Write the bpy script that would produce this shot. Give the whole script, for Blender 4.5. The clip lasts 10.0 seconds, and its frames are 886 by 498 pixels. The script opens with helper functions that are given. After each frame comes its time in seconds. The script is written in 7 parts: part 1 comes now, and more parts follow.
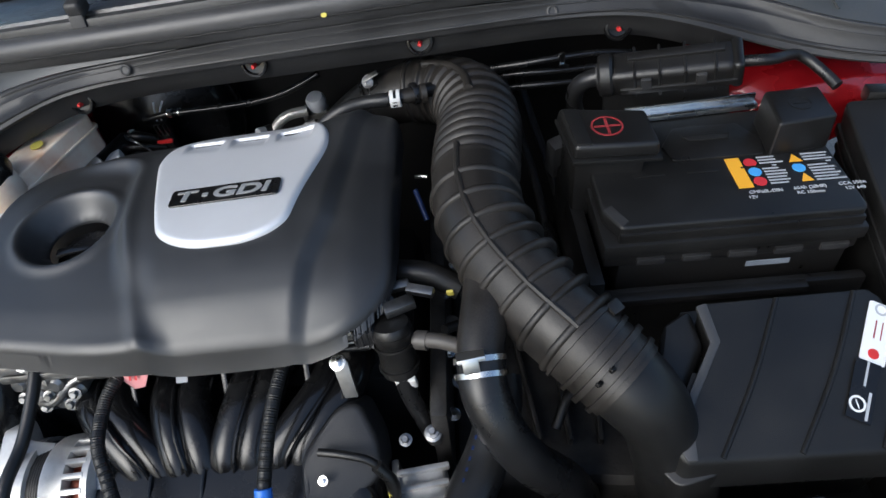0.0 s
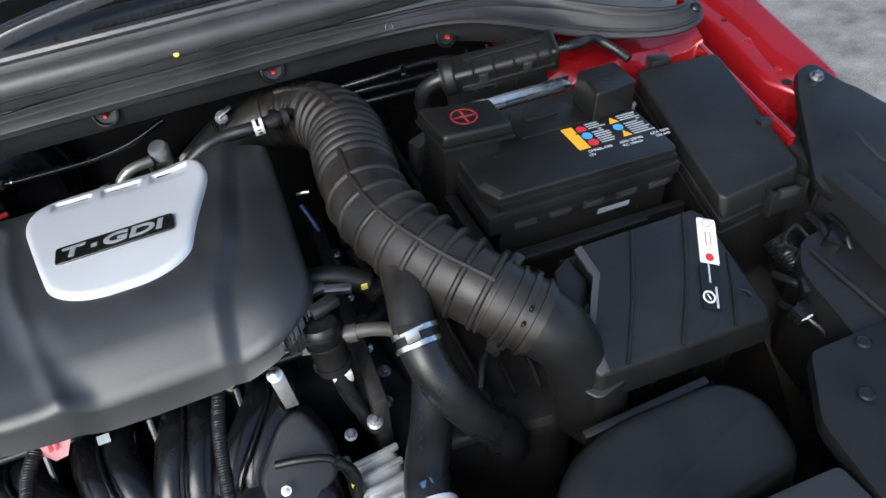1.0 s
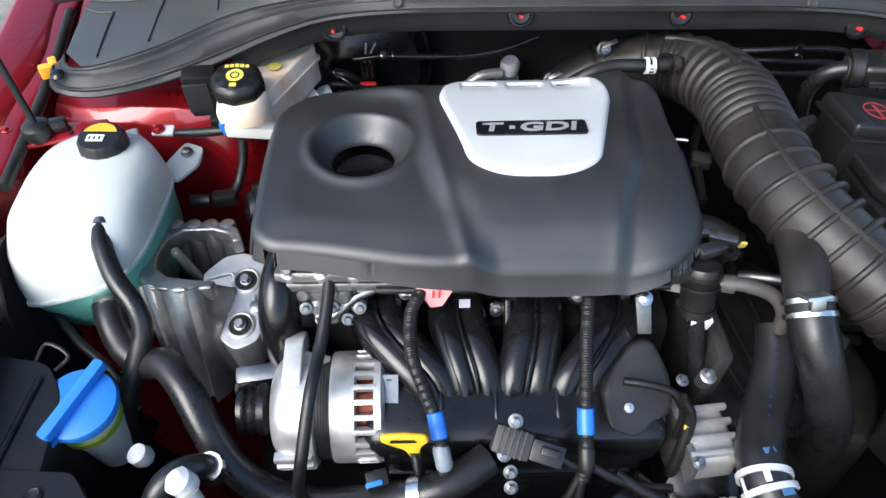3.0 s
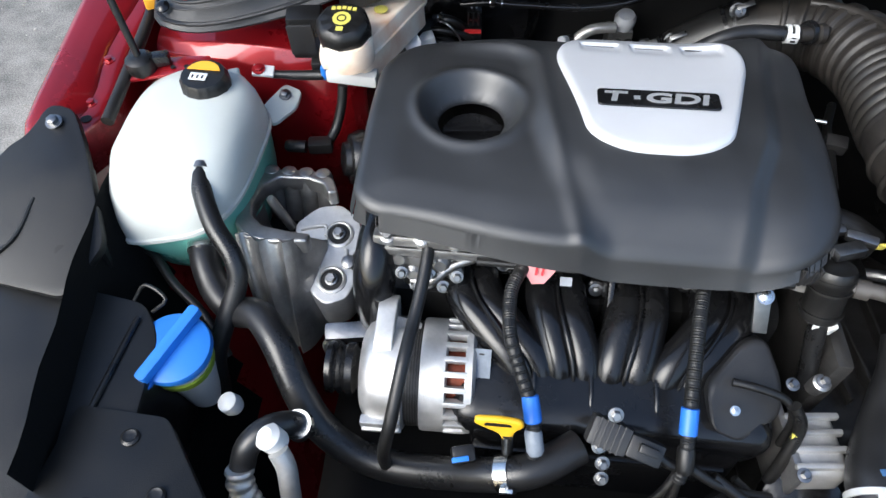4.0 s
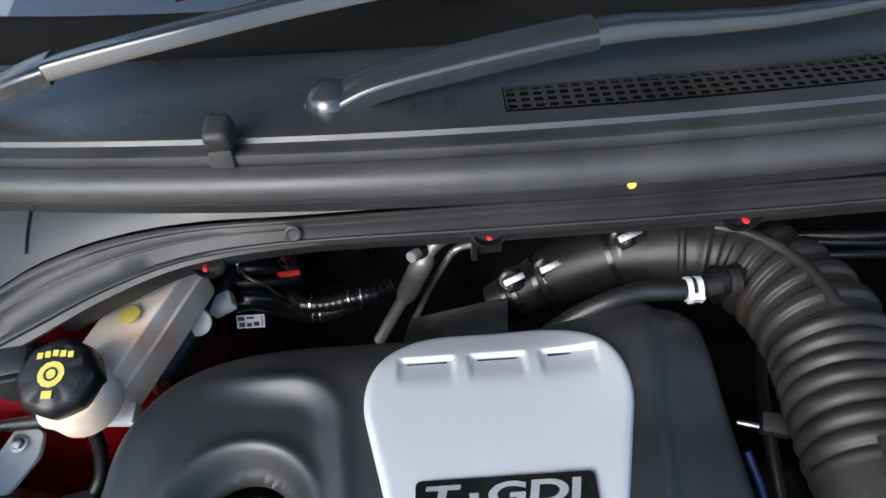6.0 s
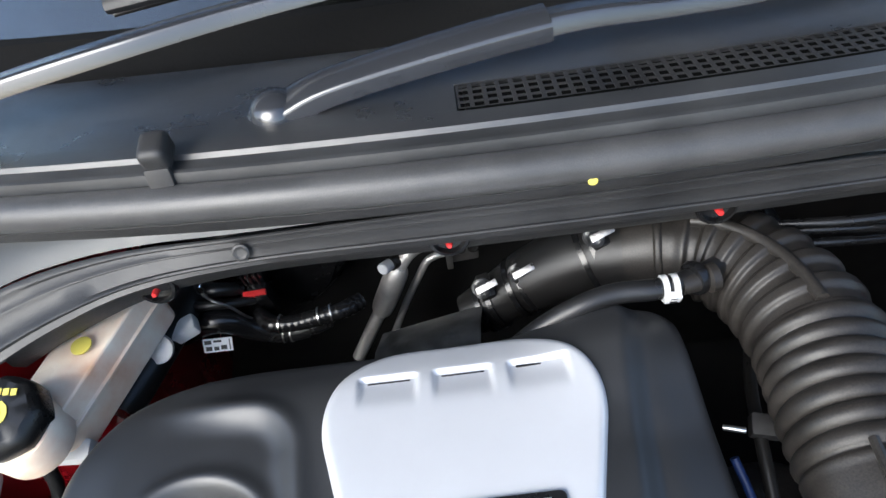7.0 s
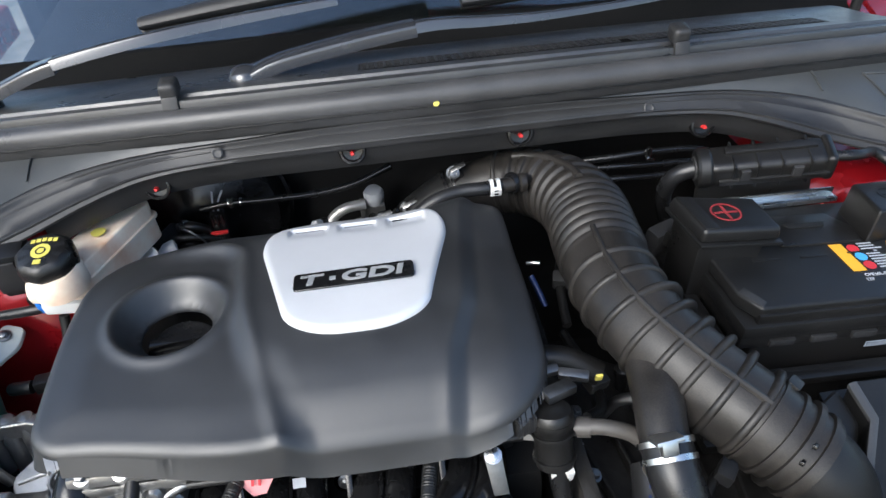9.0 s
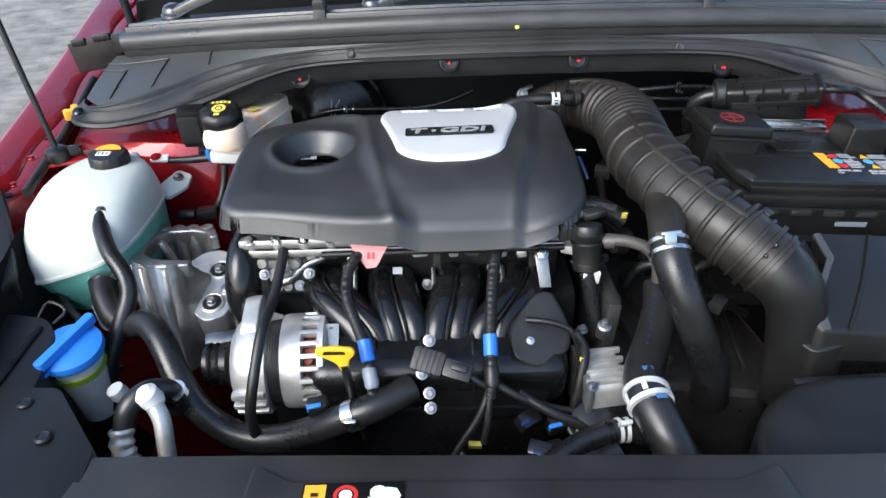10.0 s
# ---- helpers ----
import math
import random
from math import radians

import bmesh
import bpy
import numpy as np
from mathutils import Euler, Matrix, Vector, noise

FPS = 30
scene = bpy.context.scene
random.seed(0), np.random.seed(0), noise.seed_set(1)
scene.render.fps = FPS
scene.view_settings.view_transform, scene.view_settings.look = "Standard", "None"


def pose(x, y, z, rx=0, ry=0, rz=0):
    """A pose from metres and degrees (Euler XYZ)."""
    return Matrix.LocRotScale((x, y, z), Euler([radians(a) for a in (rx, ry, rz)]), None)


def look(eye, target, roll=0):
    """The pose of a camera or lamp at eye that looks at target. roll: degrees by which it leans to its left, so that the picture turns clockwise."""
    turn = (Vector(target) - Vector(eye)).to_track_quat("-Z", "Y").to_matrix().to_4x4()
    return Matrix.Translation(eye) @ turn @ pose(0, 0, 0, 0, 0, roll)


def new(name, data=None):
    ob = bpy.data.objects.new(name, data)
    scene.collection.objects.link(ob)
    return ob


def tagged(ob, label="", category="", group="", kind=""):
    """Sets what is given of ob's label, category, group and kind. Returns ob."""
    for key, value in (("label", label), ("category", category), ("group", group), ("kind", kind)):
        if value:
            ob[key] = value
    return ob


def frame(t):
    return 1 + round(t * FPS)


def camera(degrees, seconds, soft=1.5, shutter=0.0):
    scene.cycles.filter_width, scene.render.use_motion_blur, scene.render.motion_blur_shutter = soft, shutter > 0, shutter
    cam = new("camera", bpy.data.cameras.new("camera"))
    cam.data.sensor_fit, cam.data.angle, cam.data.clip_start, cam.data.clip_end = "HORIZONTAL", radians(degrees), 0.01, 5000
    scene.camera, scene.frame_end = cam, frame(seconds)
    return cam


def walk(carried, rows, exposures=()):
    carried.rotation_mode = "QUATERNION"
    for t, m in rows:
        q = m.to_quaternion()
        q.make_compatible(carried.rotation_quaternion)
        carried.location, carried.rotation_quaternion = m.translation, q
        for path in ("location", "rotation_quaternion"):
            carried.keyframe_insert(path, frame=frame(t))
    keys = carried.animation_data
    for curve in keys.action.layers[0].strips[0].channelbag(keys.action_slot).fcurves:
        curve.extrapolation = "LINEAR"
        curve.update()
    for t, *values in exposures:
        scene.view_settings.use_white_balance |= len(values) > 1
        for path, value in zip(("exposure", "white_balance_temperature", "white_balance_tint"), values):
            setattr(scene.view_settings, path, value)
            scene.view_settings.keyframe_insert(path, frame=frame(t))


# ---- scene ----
cam = camera(66.0, 10.0)
PATH = [
    (0, (0.175, -0.227, 1.333), (-0.02, 1.18, -0.076), -12.1),
    (0.2, (0.167, -0.241, 1.345), (0.157, 1.165, -0.078), -11.7),
    (0.5, (0.14, -0.266, 1.343), (0.346, 1.139, -0.065), -11.1),
    (1, (0.068, -0.29, 1.349), (0.44, 1.1, -0.04), -8.2),
    (1.5, (-0.016, -0.293, 1.342), (0.33, 1.119, -0.032), -6.2),
    (2, (-0.089, -0.289, 1.338), (0.158, 1.148, -0.031), -3.9),
    (2.5, (-0.153, -0.287, 1.336), (-0.011, 1.158, -0.04), -1.4),
    (3, (-0.208, -0.297, 1.328), (-0.19, 1.132, -0.071), 0.0),
    (3.2, (-0.226, -0.304, 1.324), (-0.245, 1.114, -0.087), 0.5),
    (4.3, (-0.256, -0.2, 1.332), (-0.444, 1.059, -0.21), -2.0),
    (4.5, (-0.24, -0.156, 1.342), (-0.451, 1.119, -0.184), -3.4),
    (4.7, (-0.221, -0.108, 1.35), (-0.436, 1.178, -0.167), -4.6),
    (5, (-0.188, -0.031, 1.357), (-0.356, 1.266, -0.157), -4.8),
    (5.5, (-0.149, 0.073, 1.363), (-0.231, 1.366, -0.161), -4.4),
    (6, (-0.124, 0.151, 1.355), (-0.18, 1.426, -0.185), -6.0),
    (6.2, (-0.113, 0.168, 1.34), (-0.173, 1.455, -0.19), -7.0),
    (7.3, (-0.082, 0.169, 1.33), (-0.146, 1.466, -0.192), -9.9),
    (7.5, (-0.073, 0.14, 1.341), (-0.127, 1.465, -0.157), -10.0),
    (8, (-0.034, 0.047, 1.346), (-0.017, 1.447, -0.082), -9.5),
    (8.5, (-0.032, -0.084, 1.341), (0.035, 1.435, 0.041), -7.7),
    (9, (-0.055, -0.219, 1.321), (0.056, 1.389, 0.138), -4.7),
    (9.5, (-0.093, -0.349, 1.288), (-0.045, 1.288, 0.14), -3.5),
    (10, (-0.12, -0.542, 1.266), (-0.12, 1.149, 0.198), -1.7),
]
walk(cam, [(t, look(eye, target, roll)) for t, eye, target, roll in PATH],
     exposures=[(0, 0.44, 5950, 7), (0.5, 0.56, 5950, 7), (1, 0.78, 5950, 7), (1.5, 0.98, 5950, 7), (2, 1.12, 5950, 7), (3, 1.18, 5950, 7), (4.5, 0.94, 5950, 7), (5.5, 0.64, 5950, 7), (6.2, 0.92, 5950, 7), (7.4, 1.37, 5950, 7), (8, 1.38, 5950, 7), (9, 1.02, 5950, 7), (9.5, 0.96, 5950, 7), (10, 1.12, 5950, 7)])


# ---- world and sun: bright open shade under a thin overcast ----
world = bpy.data.worlds.new("sky")
scene.world = world
world.use_nodes = True
wn = world.node_tree.nodes
sky = wn.new("ShaderNodeTexSky")
sky.sky_type = "NISHITA"
sky.sun_disc = False
sky.sun_elevation = radians(38)
sky.sun_rotation = radians(220)
sky.air_density, sky.dust_density = 1.0, 2.5
wn["Background"].inputs["Strength"].default_value = 0.15
world.node_tree.links.new(sky.outputs[0], wn["Background"].inputs["Color"])

sun_data = bpy.data.lights.new("sun", "SUN")
sun_data.energy = 1.7
sun_data.angle = radians(42)
sun_data.color = (1.0, 0.95, 0.88)
sun = new("sun", sun_data)
sun.matrix_world = look((-2.2, -2.2, 3.4), (0, 0.2, 0.8))

# ---- materials ----
def material(name, color, rough=0.5, metal=0.0, grain=0.0, grain_scale=900.0, stain=0.12, stain_scale=14.0,
             coat=0.0, spec=0.5, dust=None, dust_amount=0.0, transmission=0.0, subsurface=0.0, rough_var=0.12):
    m = bpy.data.materials.new(name)
    m.use_nodes = True
    n, l = m.node_tree.nodes, m.node_tree.links
    b = n["Principled BSDF"]
    b.inputs["Base Color"].default_value = (*color, 1)
    b.inputs["Roughness"].default_value = rough
    b.inputs["Metallic"].default_value = metal
    b.inputs["Coat Weight"].default_value = coat
    b.inputs["Coat Roughness"].default_value = 0.04
    b.inputs["Specular IOR Level"].default_value = spec
    b.inputs["Transmission Weight"].default_value = transmission
    if subsurface:
        b.inputs["Subsurface Weight"].default_value = subsurface
        b.inputs["Subsurface Radius"].default_value = (0.02, 0.02, 0.02)
        b.inputs["Subsurface Scale"].default_value = 0.6
    co = n.new("ShaderNodeTexCoord")
    big = n.new("ShaderNodeTexNoise")
    big.inputs["Scale"].default_value = stain_scale
    big.inputs["Detail"].default_value = 7
    big.inputs["Roughness"].default_value = 0.65
    l.new(co.outputs["Object"], big.inputs["Vector"])
    fine = n.new("ShaderNodeTexNoise")
    fine.inputs["Scale"].default_value = grain_scale
    fine.inputs["Detail"].default_value = 3
    l.new(co.outputs["Object"], fine.inputs["Vector"])
    ramp = n.new("ShaderNodeMapRange")
    ramp.inputs["From Min"].default_value, ramp.inputs["From Max"].default_value = 0.3, 0.7
    ramp.inputs["To Min"].default_value, ramp.inputs["To Max"].default_value = 1 - stain, 1 + stain
    l.new(big.outputs["Fac"], ramp.inputs["Value"])
    mul = n.new("ShaderNodeVectorMath")
    mul.operation = "SCALE"
    mul.inputs[0].default_value = color
    l.new(ramp.outputs["Result"], mul.inputs["Scale"])
    last = mul.outputs["Vector"]
    if dust:
        mix = n.new("ShaderNodeMix")
        mix.data_type = "RGBA"
        mix.inputs["B"].default_value = (*dust, 1)
        both = n.new("ShaderNodeMath")
        both.operation = "MULTIPLY"
        l.new(big.outputs["Fac"], both.inputs[0])
        l.new(fine.outputs["Fac"], both.inputs[1])
        span = n.new("ShaderNodeMapRange")
        span.inputs["From Min"].default_value, span.inputs["From Max"].default_value = 0.15, 0.45
        span.inputs["To Max"].default_value = dust_amount
        l.new(both.outputs[0], span.inputs["Value"])
        l.new(span.outputs["Result"], mix.inputs["Factor"])
        l.new(last, mix.inputs["A"])
        last = mix.outputs["Result"]
    l.new(last, b.inputs["Base Color"])
    rr = n.new("ShaderNodeMapRange")
    rr.inputs["From Min"].default_value, rr.inputs["From Max"].default_value = 0.3, 0.7
    rr.inputs["To Min"].default_value, rr.inputs["To Max"].default_value = max(rough - rough_var, 0.02), min(rough + rough_var, 1)
    l.new(big.outputs["Fac"], rr.inputs["Value"])
    l.new(rr.outputs["Result"], b.inputs["Roughness"])
    if grain:
        bump = n.new("ShaderNodeBump")
        bump.inputs["Strength"].default_value = grain
        bump.inputs["Distance"].default_value = 0.0006
        l.new(fine.outputs["Fac"], bump.inputs["Height"])
        l.new(bump.outputs["Normal"], b.inputs["Normal"])
    return m


COVER = material("moulded_cover_plastic", (0.0172, 0.0178, 0.0190), 0.45, grain=0.22, grain_scale=1500, dust=(0.10, 0.102, 0.104), dust_amount=0.12, spec=0.85, rough_var=0.06)
BLACK = material("black_plastic", (0.0085, 0.0082, 0.0080), 0.35, grain=0.4, grain_scale=1100, spec=0.5, dust=(0.08, 0.078, 0.075), dust_amount=0.06)
GLOSSY = material("smooth_black_plastic", (0.006, 0.006, 0.0065), 0.24, grain=0.12, grain_scale=500, dust=(0.08, 0.08, 0.08), dust_amount=0.05)
GREYBLK = material("grained_grey_plastic", (0.019, 0.019, 0.020), 0.46, grain=0.5, grain_scale=1100, dust=(0.11, 0.105, 0.095), dust_amount=0.16)
RUBBER = material("dusty_rubber", (0.012, 0.0112, 0.0104), 0.42, grain=0.25, grain_scale=700, dust=(0.14, 0.118, 0.098), dust_amount=0.19, stain_scale=22, spec=0.4)
HOSE = material("black_rubber_hose", (0.009, 0.009, 0.0095), 0.31, grain=0.25, grain_scale=900, dust=(0.10, 0.10, 0.10), dust_amount=0.10)
SCUTTLE = material("satin_grey_plastic", (0.026, 0.027, 0.029), 0.36, grain=0.35, grain_scale=1100, spec=0.9, dust=(0.12, 0.118, 0.11), dust_amount=0.18)
SHEET = material("pale_grey_plastic", (0.050, 0.053, 0.054), 0.43, grain=0.25, grain_scale=1200, dust=(0.14, 0.14, 0.13), dust_amount=0.15)
SEAL = material("weatherstrip_rubber", (0.046, 0.046, 0.047), 0.38, grain=0.4, grain_scale=900, dust=(0.13, 0.125, 0.12), dust_amount=0.25)
# black metal; its colour also stands in for shade in holes, slots and deep bay
DARK = material("black_metal_and_shade", (0.014, 0.014, 0.014), 0.55, spec=0.25, grain=0.3, grain_scale=400)
SILVER = material("silver_paint", (0.68, 0.69, 0.71), 0.37, metal=0.35, grain=0.06, grain_scale=2500, stain=0.03, rough_var=0.05)
ZINC = material("pale_zinc", (0.70, 0.71, 0.70), 0.38, metal=0.35, grain=0.2, grain_scale=600, stain=0.12, stain_scale=60)
NAVYMARK = material("faded_blue_paint", (0.05, 0.13, 0.27), 0.55, stain=0.2, stain_scale=90)
CHROME = material("bright_zinc", (0.72, 0.72, 0.70), 0.25, metal=1.0, grain=0.15, grain_scale=600)
ALU = material("cast_aluminium", (0.54, 0.535, 0.52), 0.40, metal=0.65, grain=0.45, grain_scale=800, stain=0.22, stain_scale=30)
CAST = material("rough_cast_alloy", (0.36, 0.355, 0.345), 0.34, metal=0.85, grain=0.6, grain_scale=380, stain=0.25, stain_scale=36, rough_var=0.05)
IRON = material("oily_dark_alloy", (0.048, 0.046, 0.044), 0.38, metal=0.5, grain=0.6, grain_scale=300, stain=0.45, stain_scale=30)
STEEL = material("dull_steel", (0.30, 0.30, 0.30), 0.38, metal=1.0, grain=0.4, grain_scale=500, stain=0.25, stain_scale=40)
RED = material("red_metallic_paint", (0.30, 0.006, 0.010), 0.30, metal=0.35, coat=1.0, stain=0.10, stain_scale=6, grain=0.05, grain_scale=3000)
REDBIT = material("red_plastic", (0.55, 0.03, 0.03), 0.4, stain=0.05)
TANK = material("milky_tank_plastic", (0.56, 0.585, 0.55), 0.36, stain=0.05, stain_scale=9, grain=0.12, grain_scale=600, subsurface=0.25)
COOLANT = material("tank_with_green_coolant", (0.14, 0.40, 0.33), 0.34, stain=0.12, stain_scale=12, grain=0.1, subsurface=0.15)
MILKY = material("yellowed_reservoir_plastic", (0.92, 0.81, 0.66), 0.36, stain=0.05, stain_scale=18, subsurface=0.3, dust=(0.60, 0.27, 0.11), dust_amount=0.75, grain_scale=26)
WHITE = material("white_plastic", (0.66, 0.66, 0.645), 0.45, stain=0.05)
PAPER = material("label_paper", (0.78, 0.79, 0.80), 0.5, stain=0.04)
BLUE = material("blue_plastic", (0.035, 0.20, 0.66), 0.42, stain=0.08, grain=0.15)
BLUETAPE = material("blue_tape", (0.03, 0.16, 0.62), 0.4, stain=0.1, stain_scale=60)
YELLOW = material("yellow_plastic", (0.80, 0.46, 0.02), 0.4, stain=0.06)
YPRINT = material("yellow_print", (0.62, 0.54, 0.10), 0.5, stain=0.05)
LETTER = material("dull_chrome", (0.58, 0.59, 0.60), 0.32, metal=0.6, stain=0.06)
ORANGE = material("orange_print", (0.85, 0.42, 0.03), 0.45, stain=0.04)
REDPRINT = material("red_print", (0.55, 0.03, 0.04), 0.5, stain=0.05)
DARKRED = material("dull_red_print", (0.25, 0.026, 0.03), 0.55, stain=0.15, stain_scale=90)
BLUEPRINT = material("blue_print", (0.08, 0.36, 0.75), 0.5, stain=0.04)
GREYPRINT = material("grey_print", (0.42, 0.44, 0.47), 0.5, stain=0.08)
GREENPRINT = material("green_print", (0.22, 0.32, 0.03), 0.5, stain=0.08)
PINK = material("pink_card", (0.80, 0.34, 0.34), 0.6, stain=0.05)
COPPER = material("lacquered_copper", (0.16, 0.035, 0.015), 0.45, metal=0.5, stain=0.3, stain_scale=200)
BROWNHOSE = material("grey_brown_hose", (0.060, 0.055, 0.050), 0.45, stain=0.15, stain_scale=50)
ASPHALT = material("pale_worn_asphalt", (0.13, 0.125, 0.112), 0.9, grain=1.0, grain_scale=210, stain=0.30, stain_scale=5, dust=(0.46, 0.43, 0.38), dust_amount=0.90, spec=0.2)
TAGGREY = material("blue_grey_label", (0.19, 0.215, 0.25), 0.45, stain=0.15, stain_scale=150)
NAVY = material("dark_blue_plastic", (0.008, 0.022, 0.09), 0.4, stain=0.2, stain_scale=80)
SATIN = material("satin_black_plastic", (0.0085, 0.0085, 0.0085), 0.38, grain=0.4, grain_scale=1100, spec=0.4, dust=(0.10, 0.098, 0.095), dust_amount=0.06)
ARM = material("wiper_arm_paint", (0.030, 0.032, 0.037), 0.24, coat=0.5, stain=0.03, spec=0.9, rough_var=0.03)
GLASS = material("windscreen_glass", (0.80, 0.86, 0.84), 0.02, transmission=1.0, coat=1.0, stain=0.02, rough_var=0.01, spec=0.9)
# matt near-black for linings; also painted shade under grille holes and in the mount
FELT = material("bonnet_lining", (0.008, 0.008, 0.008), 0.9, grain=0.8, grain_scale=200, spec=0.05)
PEBBLE = material("pale_grit", (0.42, 0.39, 0.34), 0.9, stain=0.4, stain_scale=3)


# ---- mesh helpers ----
def finish(name, bm, mat, angle=38):
    bmesh.ops.recalc_face_normals(bm, faces=bm.faces)
    me = bpy.data.meshes.new(name)
    bm.to_mesh(me)
    bm.free()
    me.materials.append(mat)
    me.shade_smooth()
    me.set_sharp_from_angle(angle=radians(angle))
    return me


def part(name, bm, mat, parent, label="", angle=38):
    """One mesh object under a thing or a part, built in world coordinates."""
    ob = new(name, finish(name, bm, mat, angle))
    ob.parent = parent
    if label:
        tagged(ob, label)
    return ob


def thing(name, label, category, group="", kind=""):
    return tagged(new(name), label, category, group, kind)


def solo(name, bm, mat, label, category, group="", kind="", angle=38):
    return tagged(new(name, finish(name, bm, mat, angle)), label, category, group, kind)


def smooth_path(pts, step=0.006):
    """Catmull-Rom through the points; four numbers a point: x, y, z and radius."""
    p = [np.array(q, float) for q in pts]
    p = [2 * p[0] - p[1]] + p + [2 * p[-1] - p[-2]]
    out = []
    for i in range(1, len(p) - 2):
        a, b, c, d = p[i - 1:i + 3]
        n = max(2, int(np.linalg.norm((c - b)[:3]) / step))
        for k in range(n):
            t = k / n
            out.append(0.5 * (2 * b + (c - a) * t + (2 * a - 5 * b + 4 * c - d) * t * t + (3 * b - a - 3 * c + d) * t ** 3))
    out.append(p[-2])
    return out


def sweep(bm, rows, n=16, squash=None, caps=True):
    """Round section along rows of x, y, z, radius."""
    rings, up = [], None
    for i, r in enumerate(rows):
        a, b = rows[max(i - 1, 0)], rows[min(i + 1, len(rows) - 1)]
        d = Vector((b - a)[:3])
        d = d.normalized() if d.length > 1e-9 else Vector((0, 0, 1))
        if up is None:
            up = Vector((0, 0, 1)) if abs(d.z) < 0.9 else Vector((0, 1, 0))
        up = (up - d * up.dot(d)).normalized()
        side = d.cross(up)
        ring = []
        for k in range(n):
            w = 2 * math.pi * k / n
            q = Vector(r[:3]) + (side * math.cos(w) * (squash or 1) + up * math.sin(w)) * r[3]
            ring.append(bm.verts.new(q))
        rings.append(ring)
    for a, b in zip(rings, rings[1:]):
        for k in range(n):
            bm.faces.new((a[k], a[(k + 1) % n], b[(k + 1) % n], b[k]))
    if caps:
        bm.faces.new(rings[0][::-1])
        bm.faces.new(rings[-1])
    return bm


def tube(pts, r=None, n=14, step=0.006, ripple=None, squash=None):
    """Hose or wire through points; ripple(s) gives a factor on the radius by length."""
    rows = smooth_path([(*p, r) if len(p) == 3 else p for p in pts], step)
    if ripple:
        s = 0
        for i, row in enumerate(rows):
            if i:
                s += np.linalg.norm((row - rows[i - 1])[:3])
            row[3] *= ripple(s)
    return sweep(bmesh.new(), rows, n, squash)


def axes_of(z, x=None):
    z = Vector(z).normalized()
    x = Vector(x) if x is not None else (Vector((1, 0, 0)) if abs(z.x) < 0.9 else Vector((0, 1, 0)))
    x = (x - z * x.dot(z)).normalized()
    return Matrix((x, z.cross(x), z)).transposed()


def lathe(bm, profile, at, axis=(0, 0, 1), n=28, wobble=None):
    """Turned shape; profile of (radius, height along the axis)."""
    m = axes_of(axis)
    rings = []
    for r, h in profile:
        ring = []
        for k in range(n):
            w = 2 * math.pi * k / n
            f = wobble(w, h) if wobble else 1
            ring.append(bm.verts.new(Vector(at) + m @ Vector((r * f * math.cos(w), r * f * math.sin(w), h))))
        rings.append(ring)
    for a, b in zip(rings, rings[1:]):
        for k in range(n):
            bm.faces.new((a[k], a[(k + 1) % n], b[(k + 1) % n], b[k]))
    bm.faces.new(rings[0][::-1])
    bm.faces.new(rings[-1])
    return bm


def soften(bm, width, segments=2, angle=30):
    edges = [e for e in bm.edges if len(e.link_faces) == 2 and e.calc_face_angle(0) > radians(angle)]
    if width and edges:
        bmesh.ops.bevel(bm, geom=edges, offset=width, segments=segments, profile=0.6, affect="EDGES", clamp_overlap=True)
    return bm


def block(size, at, turn=(0, 0, 0), bevel=0.004, segments=2, taper=1.0, axes=None):
    """Bevelled block; at is the middle; taper narrows the top."""
    bm = bmesh.new()
    bmesh.ops.create_cube(bm, size=1)
    for v in bm.verts:
        f = taper if v.co.z > 0 else 1
        v.co = Vector((v.co.x * size[0] * f, v.co.y * size[1] * f, v.co.z * size[2]))
    soften(bm, bevel, segments)
    m = (axes.to_4x4() if axes else pose(0, 0, 0, *turn))
    bmesh.ops.transform(bm, matrix=Matrix.Translation(at) @ m, verts=bm.verts)
    return bm


def prism(top, down, bevel=0.004, segments=2, taper=1.0):
    """Solid under a polygon of 3D corners, carried along the vector down."""
    bm = bmesh.new()
    c = sum((Vector(p) for p in top), Vector()) / len(top)
    a = [bm.verts.new(p) for p in top]
    b = [bm.verts.new(c + (Vector(p) - c) * taper + Vector(down)) for p in top]
    bm.faces.new(a)
    bm.faces.new(b[::-1])
    for i in range(len(a)):
        j = (i + 1) % len(a)
        bm.faces.new((a[j], a[i], b[i], b[j]))
    bmesh.ops.recalc_face_normals(bm, faces=bm.faces)
    return soften(bm, bevel, segments)


def rounded(pts, r, n=5):
    """Flat outline with its corners rounded."""
    out = []
    for i, p in enumerate(pts):
        a, b, c = Vector(pts[i - 1]), Vector(p), Vector(pts[(i + 1) % len(pts)])
        ra = min(r, (a - b).length * 0.45, (c - b).length * 0.45)
        s, e = b + (a - b).normalized() * ra, b + (c - b).normalized() * ra
        for k in range(n + 1):
            t = k / n
            out.append(s * (1 - t) ** 2 + b * 2 * t * (1 - t) + e * t * t)
    return out


def strip(lines):
    """Skin through lines of equally many points."""
    bm = bmesh.new()
    rows = [[bm.verts.new(p) for p in line] for line in lines]
    for a, b in zip(rows, rows[1:]):
        for i in range(len(a) - 1):
            bm.faces.new((a[i], a[i + 1], b[i + 1], b[i]))
    return bm


def thicken(bm, depth):
    bmesh.ops.recalc_face_normals(bm, faces=bm.faces)
    bmesh.ops.solidify(bm, geom=bm.faces[:], thickness=depth)
    return bm


def join(*meshes):
    out = bmesh.new()
    for b in meshes:
        me = bpy.data.meshes.new("tmp")
        b.to_mesh(me)
        b.free()
        out.from_mesh(me)
        bpy.data.meshes.remove(me)
    return out


